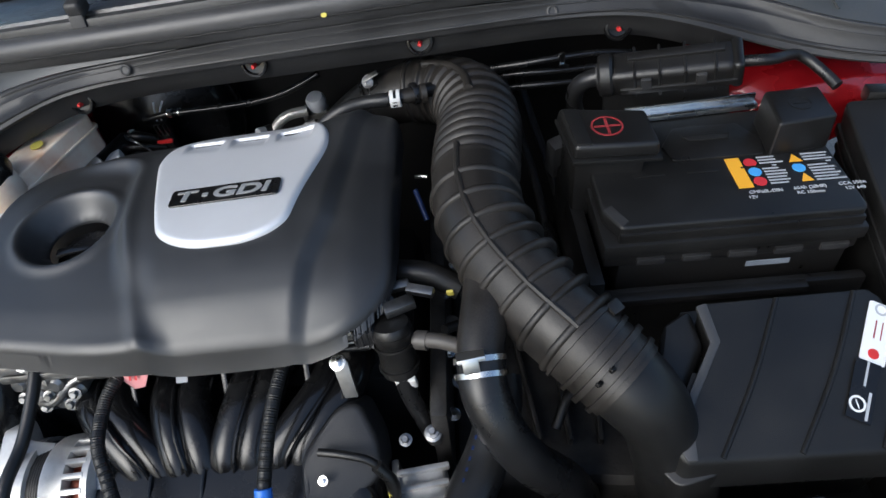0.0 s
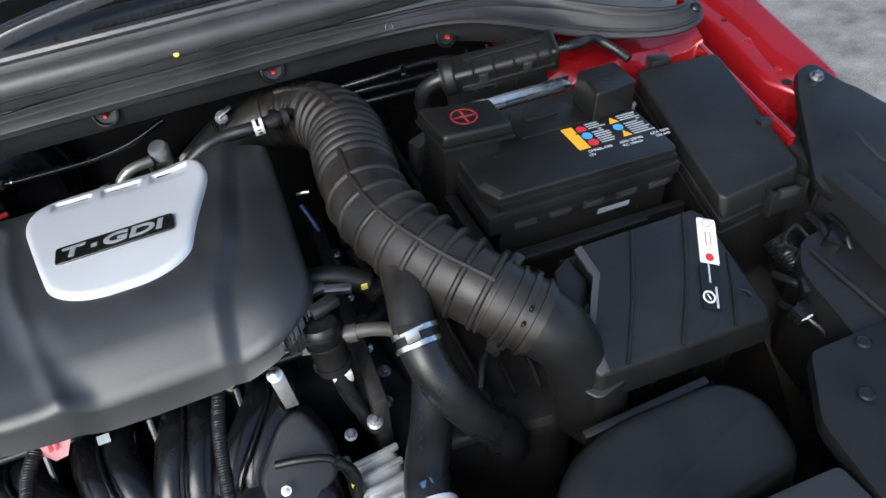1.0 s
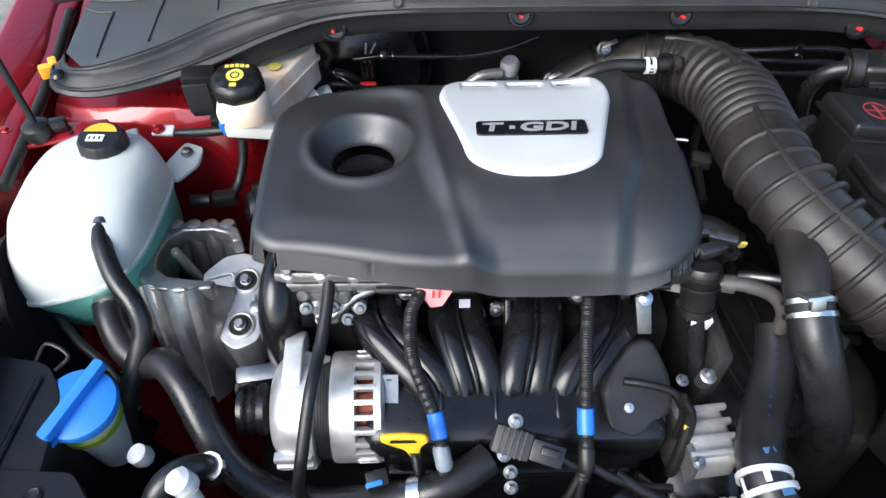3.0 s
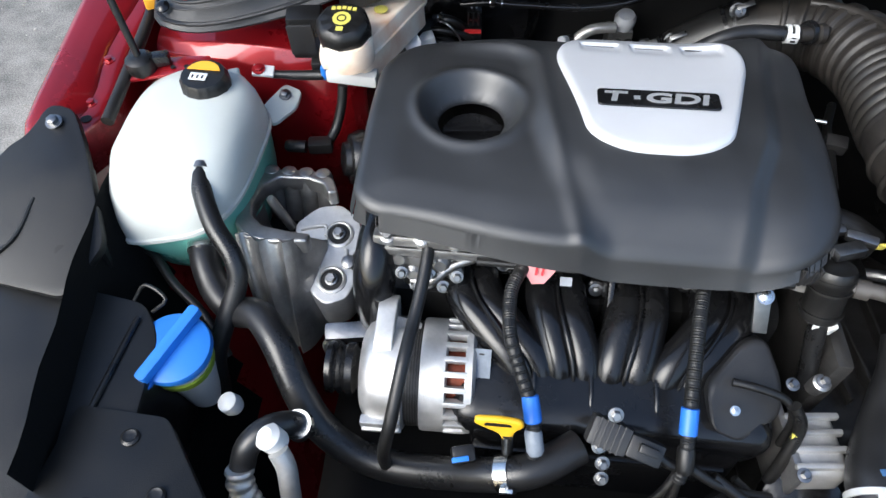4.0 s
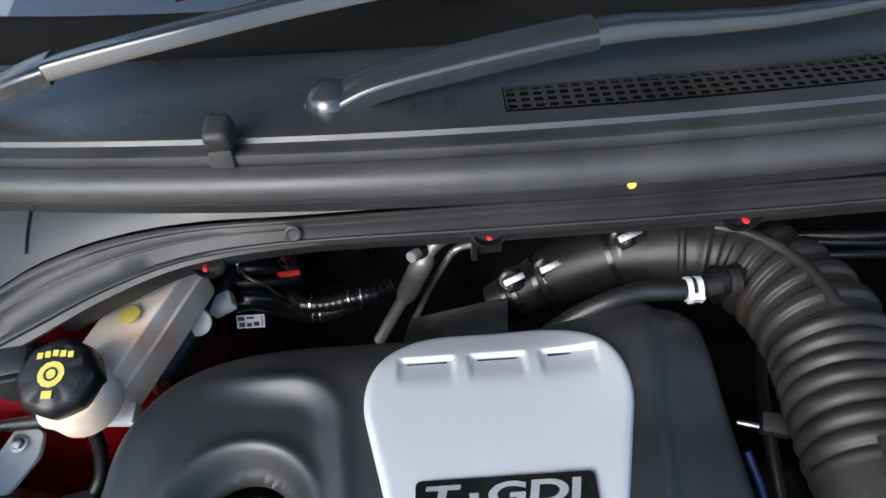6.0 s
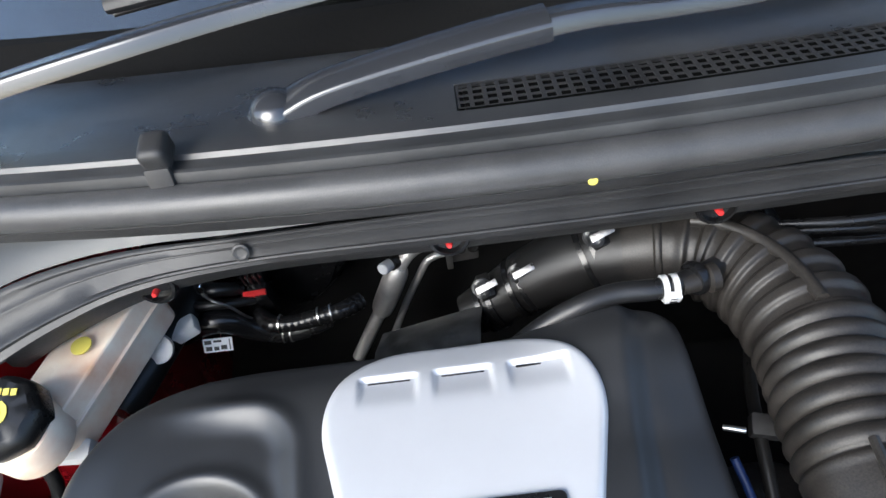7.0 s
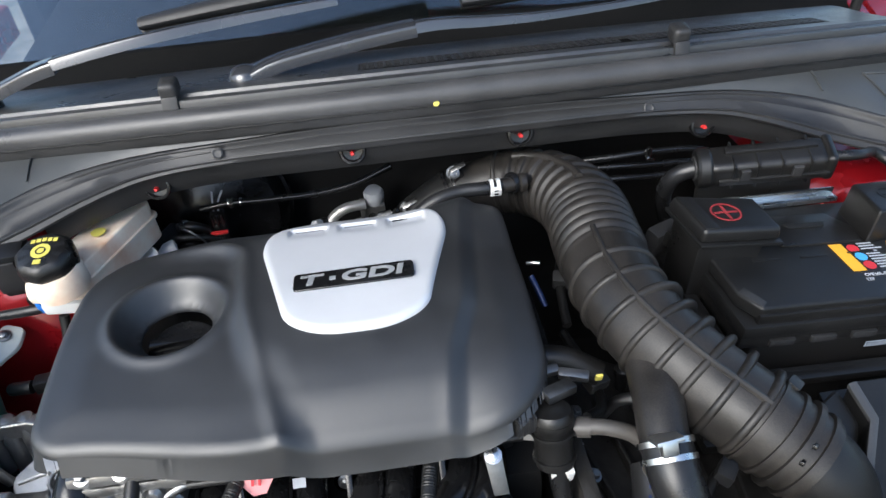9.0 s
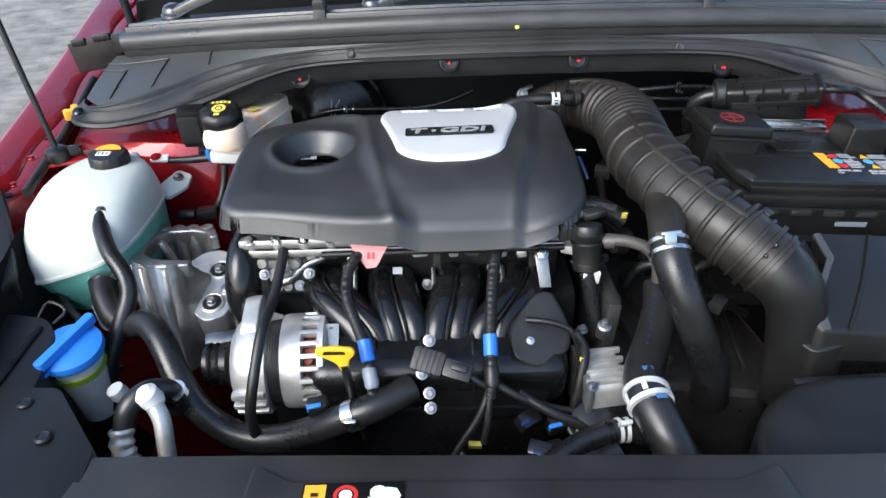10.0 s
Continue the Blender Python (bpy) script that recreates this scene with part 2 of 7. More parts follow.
def bolt(at, axis=(0, 0, 1), r=0.006, h=0.006, washer=1.6):
    a = lathe(bmesh.new(), ((r * washer, 0), (r * washer, h * 0.25), (r * 1.05, h * 0.3)), at, axis, 18)
    b = lathe(bmesh.new(), ((r, h * 0.2), (r, h * 0.9), (r * 0.8, h)), at, axis, 6)
    return join(a, b)


def band(at, axis, r, width, mat_r=0.002):
    return lathe(bmesh.new(), ((r, -width / 2), (r + mat_r, -width / 2), (r + mat_r, width / 2), (r, width / 2)), at, axis, 24)


def lettering(body, size, m, depth=0.0006, stretch=1.0, bold=0.0):
    """Mesh of a word; m carries the word's plane into the world."""
    cu = bpy.data.curves.new("words", "FONT")
    cu.body, cu.size, cu.extrude, cu.align_x, cu.align_y, cu.offset = body, size, depth / size * size, "CENTER", "CENTER", bold
    ob = bpy.data.objects.new("words", cu)
    scene.collection.objects.link(ob)
    me = bpy.data.meshes.new_from_object(ob.evaluated_get(bpy.context.evaluated_depsgraph_get()))
    bpy.data.objects.remove(ob)
    bm = bmesh.new()
    bm.from_mesh(me)
    bpy.data.meshes.remove(me)
    bmesh.ops.transform(bm, matrix=m @ Matrix.Diagonal((stretch, 1, 1, 1)), verts=bm.verts)
    return bm


def plane_at(o, ux, uy):
    """Matrix of a plane with origin o, its x along ux and its y near uy."""
    x = Vector(ux).normalized()
    z = x.cross(Vector(uy)).normalized()
    y = z.cross(x)
    m = Matrix((x, y, z)).transposed().to_4x4()
    m.translation = Vector(o)
    return m


def flat(m, pts, h=0.0006):
    """Thin printed shape on a plane."""
    return prism([m @ Vector((x, y, h)) for x, y in pts], m.to_3x3() @ Vector((0, 0, -h)), 0)


def rect(x0, y0, x1, y1):
    return [(x0, y0), (x1, y0), (x1, y1), (x0, y1)]


def disc(x, y, r, n=24):
    return [(x + r * math.cos(2 * math.pi * k / n), y + r * math.sin(2 * math.pi * k / n)) for k in range(n)]


def ring_flat(m, x, y, r0, r1, h=0.0006, n=32):
    bm = bmesh.new()
    a = [[bm.verts.new(m @ Vector((x + r * math.cos(2 * math.pi * k / n), y + r * math.sin(2 * math.pi * k / n), z))) for k in range(n)]
         for r, z in ((r0, 0), (r0, h), (r1, h), (r1, 0))]
    for i in range(4):
        for k in range(n):
            bm.faces.new((a[i][k], a[i][(k + 1) % n], a[(i + 1) % 4][(k + 1) % n], a[(i + 1) % 4][k]))
    return bm


def ease(a, b, x):
    t = min(max((x - a) / (b - a), 0.0), 1.0)
    return t * t * (3 - 2 * t)


# ---- ground ----
gb = bmesh.new()
bmesh.ops.create_grid(gb, x_segments=24, y_segments=24, size=120)
solo("ground", gb, ASPHALT, "pale worn asphalt of a car park", "ground", kind="structure")

random.seed(11)
gr = bmesh.new()
for k in range(260):
    x, y = random.choice((-1, 1)) * random.uniform(0.9, 2.2), random.uniform(-0.6, 1.9)
    r = random.uniform(0.002, 0.007) * (2.2 if random.random() < 0.06 else 1)
    bmesh.ops.create_icosphere(gr, subdivisions=1, radius=r, matrix=Matrix.Translation((x, y, r * 0.3)) @ Matrix.Diagonal((1, random.uniform(0.5, 1), 0.5, 1)))
solo("gravel", gr, PEBBLE, "scattered pale grit and leaf bits on the asphalt", "gravel", kind="stuff")

# ---- car body ----
car = thing("car_body", "red hatchback body shell with its bonnet propped open", "car body")


def fender_edge(y):
    return float(np.interp(y, (0.1, 0.3, 0.5, 0.7, 0.9, 1.5), (0.757, 0.779, 0.795, 0.815, 0.842, 0.905))), 0.812 + 0.135 * y


def fender(side):
    lines = []
    for k in range(33):
        y = 0.15 + k * 0.0345
        xo, z = fender_edge(y)
        xi = xo - 0.020 - (0.058 + 0.020 * max(y - 0.3, 0)) * ease(0.24, 0.34, y) - 0.006 * math.sin(26 * y)
        w = min((xo - xi - 0.018) / 0.05, 1)
        z -= 0.05 * (1 - ease(0.20, 0.30, y))
        row = [(xi, z - 0.075), (xi, z - 0.022), (xi + 0.004 * w, z - 0.017), (xi + 0.024 * w, z - 0.016), (xi + 0.028 * w, z - 0.010),
               (xo - 0.016, z - 0.004), (xo - 0.008, z), (xo, z - 0.002), (xo + 0.006, z - 0.012), (xo + 0.03, z - 0.06),
               (xo + 0.07, z - 0.15), (xo + 0.10, z - 0.30), (xo + 0.10, z - 0.45)]
        lines.append([(side * x, y, zz) for x, zz in row])
    f = part("fender", strip(lines), RED, car, angle=50)
    for y in (0.335, 0.405, 0.53):
        xo, z = fender_edge(y)
        part("fender_bolt", bolt((side * (xo - 0.055), y, z - 0.017), r=0.005, h=0.005), RED, f)
    for y, r in ((0.31, 0.006), (0.46, 0.004)):
        xo, z = fender_edge(y)
        part("drain_hole", lathe(bmesh.new(), ((r, 0), (r, 0.0012)), (side * (xo - 0.058), y, z - 0.0165), n=16), DARK, f)


def inner_wing(side):
    rear = (
        (0.85, ((0.76, 0.90), (0.70, 0.89), (0.62, 0.88), (0.50, 0.87), (0.43, 0.85), (0.42, 0.6))),
        (0.58, ((0.705, 0.875), (0.67, 0.872), (0.58, 0.868), (0.48, 0.862), (0.43, 0.84), (0.42, 0.55))),
        (0.48, ((0.69, 0.862), (0.665, 0.855), (0.58, 0.858), (0.49, 0.852), (0.445, 0.825), (0.43, 0.50))),
        (0.455, ((0.688, 0.856), (0.665, 0.848), (0.585, 0.852), (0.50, 0.842), (0.455, 0.805), (0.44, 0.48))),
        (0.442, ((0.686, 0.852), (0.668, 0.84), (0.59, 0.832), (0.51, 0.815), (0.465, 0.77), (0.445, 0.46))),
    )
    front = (
        (0.434, ((0.684, 0.848), (0.67, 0.825), (0.605, 0.79), (0.53, 0.75), (0.48, 0.70), (0.45, 0.45))),
        (0.425, ((0.682, 0.843), (0.672, 0.80), (0.63, 0.72), (0.565, 0.66), (0.50, 0.60), (0.46, 0.43))),
        (0.15, ((0.662, 0.82), (0.655, 0.77), (0.63, 0.68), (0.59, 0.60), (0.54, 0.52), (0.47, 0.40))),
        (-0.12, ((0.62, 0.79), (0.615, 0.74), (0.60, 0.66), (0.57, 0.58), (0.52, 0.50), (0.46, 0.38))),
    )
    table = rear + front
    lines = []
    for (ya, ra), (yb, rb) in zip(table, table[1:]):
        if side > 0 and yb < 0.43:
            continue
        for k in range(6):
            t = k / 6
            lines.append([(side * (pa[0] * (1 - t) + pb[0] * t), ya * (1 - t) + yb * t, pa[1] * (1 - t) + pb[1] * t) for pa, pb in zip(ra[:6 if side < 0 else 5], rb)])
    bm = strip(lines)
    bmesh.ops.subdivide_edges(bm, edges=bm.edges[:], cuts=1, smooth=0.6, use_grid_fill=True)
    for v in bm.verts:
        v.co.z += 0.0028 * math.sin(52 * v.co.x + 9 * v.co.y) * math.sin(61 * v.co.y + 4)
    wing_front = bm.copy()

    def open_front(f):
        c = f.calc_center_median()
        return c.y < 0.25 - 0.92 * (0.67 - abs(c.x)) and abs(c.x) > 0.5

    # front faces of the wing become a separate near-black piece
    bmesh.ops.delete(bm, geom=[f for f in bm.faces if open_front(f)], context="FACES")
    bmesh.ops.delete(wing_front, geom=[f for f in wing_front.faces if not open_front(f)], context="FACES")
    if wing_front.faces:
        part("inner_wing_front", wing_front, FELT, car)
    return part("inner_wing", bm, RED, car, angle=60)


for side in (-1, 1):
    fender(side)
    inner_wing(side)

# plain closing walls and floor, with the deep bay's shade put into their black
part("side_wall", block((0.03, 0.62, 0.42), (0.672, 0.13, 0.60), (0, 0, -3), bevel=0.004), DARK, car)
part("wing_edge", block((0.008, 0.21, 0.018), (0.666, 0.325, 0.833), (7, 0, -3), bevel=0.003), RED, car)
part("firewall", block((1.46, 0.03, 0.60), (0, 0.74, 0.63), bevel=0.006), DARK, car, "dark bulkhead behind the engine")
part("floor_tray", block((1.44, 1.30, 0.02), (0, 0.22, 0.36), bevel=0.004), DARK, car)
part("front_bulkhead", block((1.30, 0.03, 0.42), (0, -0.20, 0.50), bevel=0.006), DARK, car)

for x in (-0.72, 0.72):
    for y in (0.30,):
        wheel = part("wheel", lathe(bmesh.new(), ((0.20, -0.10), (0.30, -0.105), (0.315, -0.07), (0.315, 0.07), (0.30, 0.105), (0.20, 0.10)), (x, y, 0.315), (1, 0, 0), 40), RUBBER, car)
        part("rim", lathe(bmesh.new(), ((0.03, -0.08), (0.205, -0.09), (0.205, 0.09), (0.03, 0.08)), (x, y, 0.315), (1, 0, 0), 32), STEEL, wheel)

# bonnet, hinged at the scuttle and propped up
HINGE, RISE = Vector((0, 0.72, 1.10)), radians(66)
fwd, upw = Vector((0, -math.cos(RISE), math.sin(RISE))), Vector((0, math.sin(RISE), math.cos(RISE)))
lines = []
for k in range(21):
    s = 0.02 + k / 20 * 0.90
    w = 0.72 - 0.10 * s - 0.05 * s * s
    lines.append([HINGE + fwd * s + upw * (0.05 + 0.03 * math.sin(s * 2.6) - 0.045 * (abs(u) ** 3)) + Vector((u * w, 0, 0)) for u in np.linspace(-1, 1, 17)])
bonnet = part("bonnet", thicken(strip(lines), 0.003), RED, car)
part("bonnet_lining", thicken(strip([[p - upw * 0.02 for p in row] for row in lines]), 0.004), FELT, bonnet)

for side in (-1, 1):
    part("bonnet_hinge", tube([(side * 0.70, 0.80, 0.93), (side * 0.71, 0.80, 1.04), (side * 0.70, 0.76, 1.14), (side * 0.68, 0.71, 1.22)], 0.008, n=10), DARK, car)

# windscreen with the dashboard behind it
lines = []
for k in range(13):
    s = k / 12
    lines.append([(u * (0.70 - 0.10 * s), 0.712 + 0.74 * s + 0.13 * abs(u) ** 2.2, 1.022 + 0.42 * s - 0.045 * u * u * (1 - s)) for u in np.linspace(-1, 1, 21)])
glass = part("windscreen", thicken(strip(lines), 0.005), GLASS, car, "dark glossy windscreen glass")
glass.visible_shadow = False
part("glass_seal", strip([[(u * 0.70, y + 0.13 * abs(u) ** 2.2, z - 0.045 * u * u) for u in np.linspace(-1, 1, 41)] for y, z in ((0.716, 1.026), (0.708, 1.024), (0.704, 1.014), (0.690, 0.990), (0.655, 0.970))]), FELT, car, "black rubber strip along the windscreen foot")
part("dashboard", block((1.30, 0.75, 0.10), (0, 1.19, 0.94), (9, 0, 0), bevel=0.03), FELT, car)
part("cabin_shell", join(block((1.5, 0.04, 0.9), (0, 1.95, 1.15), bevel=0.01), block((0.04, 0.7, 0.6), (-0.76, 1.65, 1.12), bevel=0.01),
                         block((0.04, 0.7, 0.6), (0.76, 1.65, 1.12), bevel=0.01), block((1.5, 0.66, 0.04), (0, 1.70, 1.46), bevel=0.01)), FELT, car)

# ---- scuttle: cowl panel, seal, front flange ----
def back(x):
    return 0.052 * (abs(x) / 0.485) ** 2


def fall(x):
    return 0.022 * (abs(x) / 0.485) ** 2


def along(pts, lo, hi, n):
    """Lines across x for a section of (y, z), bent back and down to the sides."""
    return [[(x, y + back(x), z - fall(x)) for x in np.linspace(lo, hi, n)] for y, z in pts]


cowl = thing("cowl_cover", "dark grey plastic scuttle panel with a perforated grille", "cowl cover")
def well(x, y):
    return 0.022 if -0.080 < x < 0.534 and 0.553 < y < 0.593 else 0.0


part("panel", strip([[(x, y + back(x), z - fall(x) - well(x, y)) for x in np.linspace(-0.63, 0.63, 121)] for y, z in ((0.682, 0.990), (0.676, 1.003), (0.655, 1.008), (0.61, 1.0145), (0.5945, 1.0165), (0.5928, 1.0168), (0.5532, 1.0242), (0.5518, 1.0245), (0.548, 1.025), (0.534, 1.027), (0.5315, 1.0235), (0.5215, 1.0235),
                           (0.519, 1.026), (0.516, 1.0255), (0.5145, 1.021), (0.5145, 0.985))]), SCUTTLE, cowl)

# perforated strip: square holes with walls
gm = bmesh.new()
PX, PY, HX, HY = 0.0103, 0.0095, 0.0035, 0.0034
cols = int((0.515 + 0.088) / PX)
for i in range(cols):
    for j in range(4):
        cx = -0.083 + (i + 0.5) * PX + (0.014 if i >= 31 else 0)
        cy = 0.554 + (j + 0.5) * PY
        if cx > 0.535:
            continue
        ring = []
        for rx, ry, dz in ((PX / 2, PY / 2, 0), (HX, HY, 0), (HX, HY, -0.0010)):
            ring.append([gm.verts.new((cx + sx * rx, cy + sy * ry + back(cx), 1.0262 - 0.19 * (cy + sy * ry - 0.548) - fall(cx) + dz))
                         for sx, sy in ((-1, -1), (1, -1), (1, 1), (-1, 1))])
        for a, b in zip(ring, ring[1:]):
            for k in range(4):
                gm.faces.new((a[k], a[(k + 1) % 4], b[(k + 1) % 4], b[k]))
grille = part("grille", gm, GREYBLK, cowl, "strip of small square holes", angle=20)
# added near-black sheet close under the holes stands in for their shade
part("grille_hole_shade", strip([[(x, y + back(x), 1.0222 - 0.19 * (y - 0.548) - fall(x)) for x in np.linspace(-0.078, 0.53, 41)] for y in (0.5535, 0.5925)]), FELT, grille)

for x in (-0.298, 0.298):
    yb, zb = 0.522 + back(x), 1.027 - fall(x)
    clip = part("clip", join(block((0.021, 0.026, 0.021), (x, yb + 0.005, zb + 0.011), (8, 0, 0), bevel=0.0070, segments=4),
                             block((0.019, 0.007, 0.034), (x, yb - 0.010, zb - 0.011), (-14, 0, 0), bevel=0.003)), GREYBLK, cowl)

seal = solo("bonnet_seal", tube([(x, 0.5052 + back(x), 1.0055 - fall(x), 0.0145) for x in np.linspace(-0.63, 0.63, 26)], n=18, step=0.02), SEAL,
            "grey rubber bonnet seal with a yellow paint dot", "rubber seal")
part("seal_base", thicken(strip([[(x, y + back(x), z - fall(x)) for x in np.linspace(-0.63, 0.63, 61)] for y, z in ((0.4985, 0.999), (0.4965, 0.997), (0.4958, 0.986), (0.4975, 0.983), (0.512, 0.985))]), 0.001), GREYBLK, seal)
part("seam", tube([(x, 0.4934 + back(x), 0.9970 - fall(x) + 0.0004 * math.sin(700 * x)) for x in np.linspace(-0.6, 0.6, 160)], 0.0009, n=6, step=0.004), DARK, seal)
part("paint_dot", lathe(bmesh.new(), ((0.0036, 0), (0.003, 0.0008)), (0, 0.4914, 1.0005), (0, -1, 0.30), 14), YPRINT, seal, "yellow dot")

# flange in front of the seal: runs forward and down at both ends
TOP = [(0, 0.4965, 0.984), (0.12, 0.499, 0.983), (0.25, 0.507, 0.974), (0.34, 0.515, 0.966), (0.41, 0.513, 0.957), (0.465, 0.499, 0.948), (0.505, 0.474, 0.940), (0.545, 0.450, 0.932), (0.61, 0.430, 0.921), (0.643, 0.437, 0.918), (0.655, 0.462, 0.920)]
LOW = [(0, 0.4915, 0.955), (0.12, 0.493, 0.954), (0.25, 0.497, 0.951), (0.34, 0.491, 0.945), (0.41, 0.475, 0.929), (0.475, 0.451, 0.910), (0.54, 0.428, 0.897), (0.61, 0.408, 0.892), (0.660, 0.415, 0.897), (0.676, 0.455, 0.903)]


def rail_line(pts):
    half = [r[:3] for r in smooth_path([(*p, 0) for p in pts], 0.012)]
    return [Vector((-p[0], p[1], p[2])) for p in half[:0:-1]] + [Vector(p) for p in half]


def resample(line, n):
    d = [0]
    for a, b in zip(line, line[1:]):
        d.append(d[-1] + (b - a).length)
    out = []
    for k in range(n):
        s = d[-1] * k / (n - 1)
        i = max(j for j in range(len(d)) if d[j] <= s + 1e-9)
        i = min(i, len(line) - 2)
        out.append(line[i].lerp(line[i + 1], (s - d[i]) / (d[i + 1] - d[i])))
    return out


top_l, low_l = resample(rail_line(TOP), 91), resample(rail_line(LOW), 91)
UPW = Vector((0, -0.75, 0.65)).normalized()
section = ((0.0, 0.0), (0.05, 0.002), (0.11, 0.002), (0.15, 0.0), (0.30, 0.0), (0.32, 0.0008), (0.35, 0.0008), (0.37, 0.0), (0.70, 0.001), (0.74, 0.004), (0.80, 0.0045), (0.84, 0.002), (0.97, 0.002), (1.0, 0.0))
lines = [[a.lerp(b, t) + UPW * h for a, b in zip(top_l, low_l)] for t, h in section]
lines.append([p + Vector((0, 0.010, -0.004)) for p in low_l])
lines.append([p + Vector((0, 0.016, 0.004)) for p in low_l])
flange = thing("scuttle_front_panel", "dark plastic panel in front of the scuttle with red-pinned clips", "trim panel")
part("panel", strip(lines), GREYBLK, flange, angle=50)

# corner sheets between the seal and the flange
for side in (-1, 1):
    back_l, front_l = [], []
    for x in np.linspace(0.02, 0.655, 30):
        back_l.append(Vector((side * x, min(0.508 + back(x), 0.60), 0.986 - fall(x) * 1.05)))
        i = min(range(91), key=lambda k: abs(top_l[k].x - side * x))
        front_l.append(top_l[i] + Vector((0, 0.004, -0.0005)))
    rows = [[b.lerp(f, t) + Vector((0, 0, 0.003 * math.sin(math.pi * t))) for b, f in zip(back_l, front_l)] for t in np.linspace(0, 1, 8)]
    sheet = part("corner_sheet", thicken(strip(rows), 0.002), SHEET, flange, "smooth grey corner sheet with thin raised ribs")
    for x, a, b in ((0.485, 0.15, 0.80), (0.55, 0.25, 0.90), (0.605, 0.40, 0.92)):
        i = min(range(30), key=lambda k: abs(back_l[k].x - side * x))
        bead = [back_l[i].lerp(front_l[i], t) + Vector((0, 0, 0.003 * math.sin(math.pi * t) + 0.0014)) for t in np.linspace(a, b, 9)]
        part("rib", tube(bead, 0.0013, n=8), SHEET, sheet)
        if x > 0.5:
            edge = [back_l[k].lerp(front_l[k], a) + Vector((0, 0, 0.003 * math.sin(math.pi * a) + 0.0014)) for k in range(i, 30)]
            part("rib", tube(edge, 0.0013, n=8), SHEET, sheet)

# upright face under the flange, with cups and red pins
face_l = [p + Vector((0, 0.013, 0.002)) for p in low_l if abs(p.x) < 0.46]
lines = [face_l, [p + Vector((0, 0.002, -0.022)) for p in face_l], [p + Vector((0, 0.010, -0.036)) for p in face_l], [p + Vector((0, 0.06, -0.040)) for p in face_l]]
part("lower_face", strip(lines), GREYBLK, flange)
for side in (-1, 1):
    part("end_bracket", join(block((0.040, 0.030, 0.030), (side * 0.632, 0.604, 0.966), (0, 0, side * 20), bevel=0.006), block((0.085, 0.008, 0.050), (side * 0.690, 0.612, 0.945), (0, side * 8, 0), bevel=0.003),
                             block((0.030, 0.010, 0.012), (side * 0.675, 0.610, 0.973), (0, side * 8, 0), bevel=0.003), block((0.024, 0.010, 0.012), (side * 0.715, 0.610, 0.966), (0, side * 8, 0), bevel=0.003)), BLACK, flange)
for x, y, z in ((-0.335, 0.507, 0.924), (-0.102, 0.502, 0.944), (0.098, 0.502, 0.942), (0.328, 0.508, 0.922)):
    cup = part("clip_cup", lathe(bmesh.new(), ((0.016, 0), (0.0165, 0.004), (0.015, 0.0065), (0.0125, 0.007), (0.0115, 0.002), (0.004, 0.001)), (x, y + 0.006, z + 0.002), (0, -0.97, 0.25), 24), GLOSSY, flange)
    part("pin", lathe(bmesh.new(), ((0.0027, 0), (0.0027, 0.009), (0.0018, 0.011)), (x, y + 0.004, z + 0.0005), (0, -0.97, 0.25), 12), REDBIT, cup, "red pin")
for x, y, z in ((-0.253, 0.4975, 0.966), (0.252, 0.4985, 0.961)):
    part("stud", lathe(bmesh.new(), ((0.0068, 0), (0.0066, 0.0010), (0.005, 0.0016), (0.004, 0.0010), (0.002, 0.0010)), (x, y + 0.001, z), (0, -0.85, 0.5), 18), GREYBLK, flange)
for x in (-0.652, 0.652):
    part("stud", lathe(bmesh.new(), ((0.008, 0), (0.008, 0.002), (0.005, 0.0045), (0.002, 0.005)), (x, 0.425, 0.913), (0, -0.4, 0.9), 18), GLOSSY, flange)


# ---- wipers ----
PROFILE = ((-1.05, -0.65), (-1.05, 0.10), (-1.0, 0.26), (-0.88, 0.35), (-0.55, 0.41), (0.0, 0.45), (0.55, 0.41), (0.88, 0.35), (1.0, 0.26), (1.05, 0.10), (1.05, -0.65))


def pressed_arm(rows, lean):
    """Channel of pressed steel, flat on top with rolled edges."""
    lines = []
    for i, r in enumerate(rows):
        d = Vector((rows[min(i + 1, len(rows) - 1)] - rows[max(i - 1, 0)])[:3]).normalized()
        up = Vector((0, lean, 1))
        up = (up - d * up.dot(d)).normalized()
        side = d.cross(up)
        lines.append([Vector(r[:3]) + (side * u + up * v) * r[3] for u, v in PROFILE])
    bm = strip(lines)
    for row in (lines[0], lines[-1]):
        bm.faces.new([bm.verts.new(p) for p in row])
    return bm


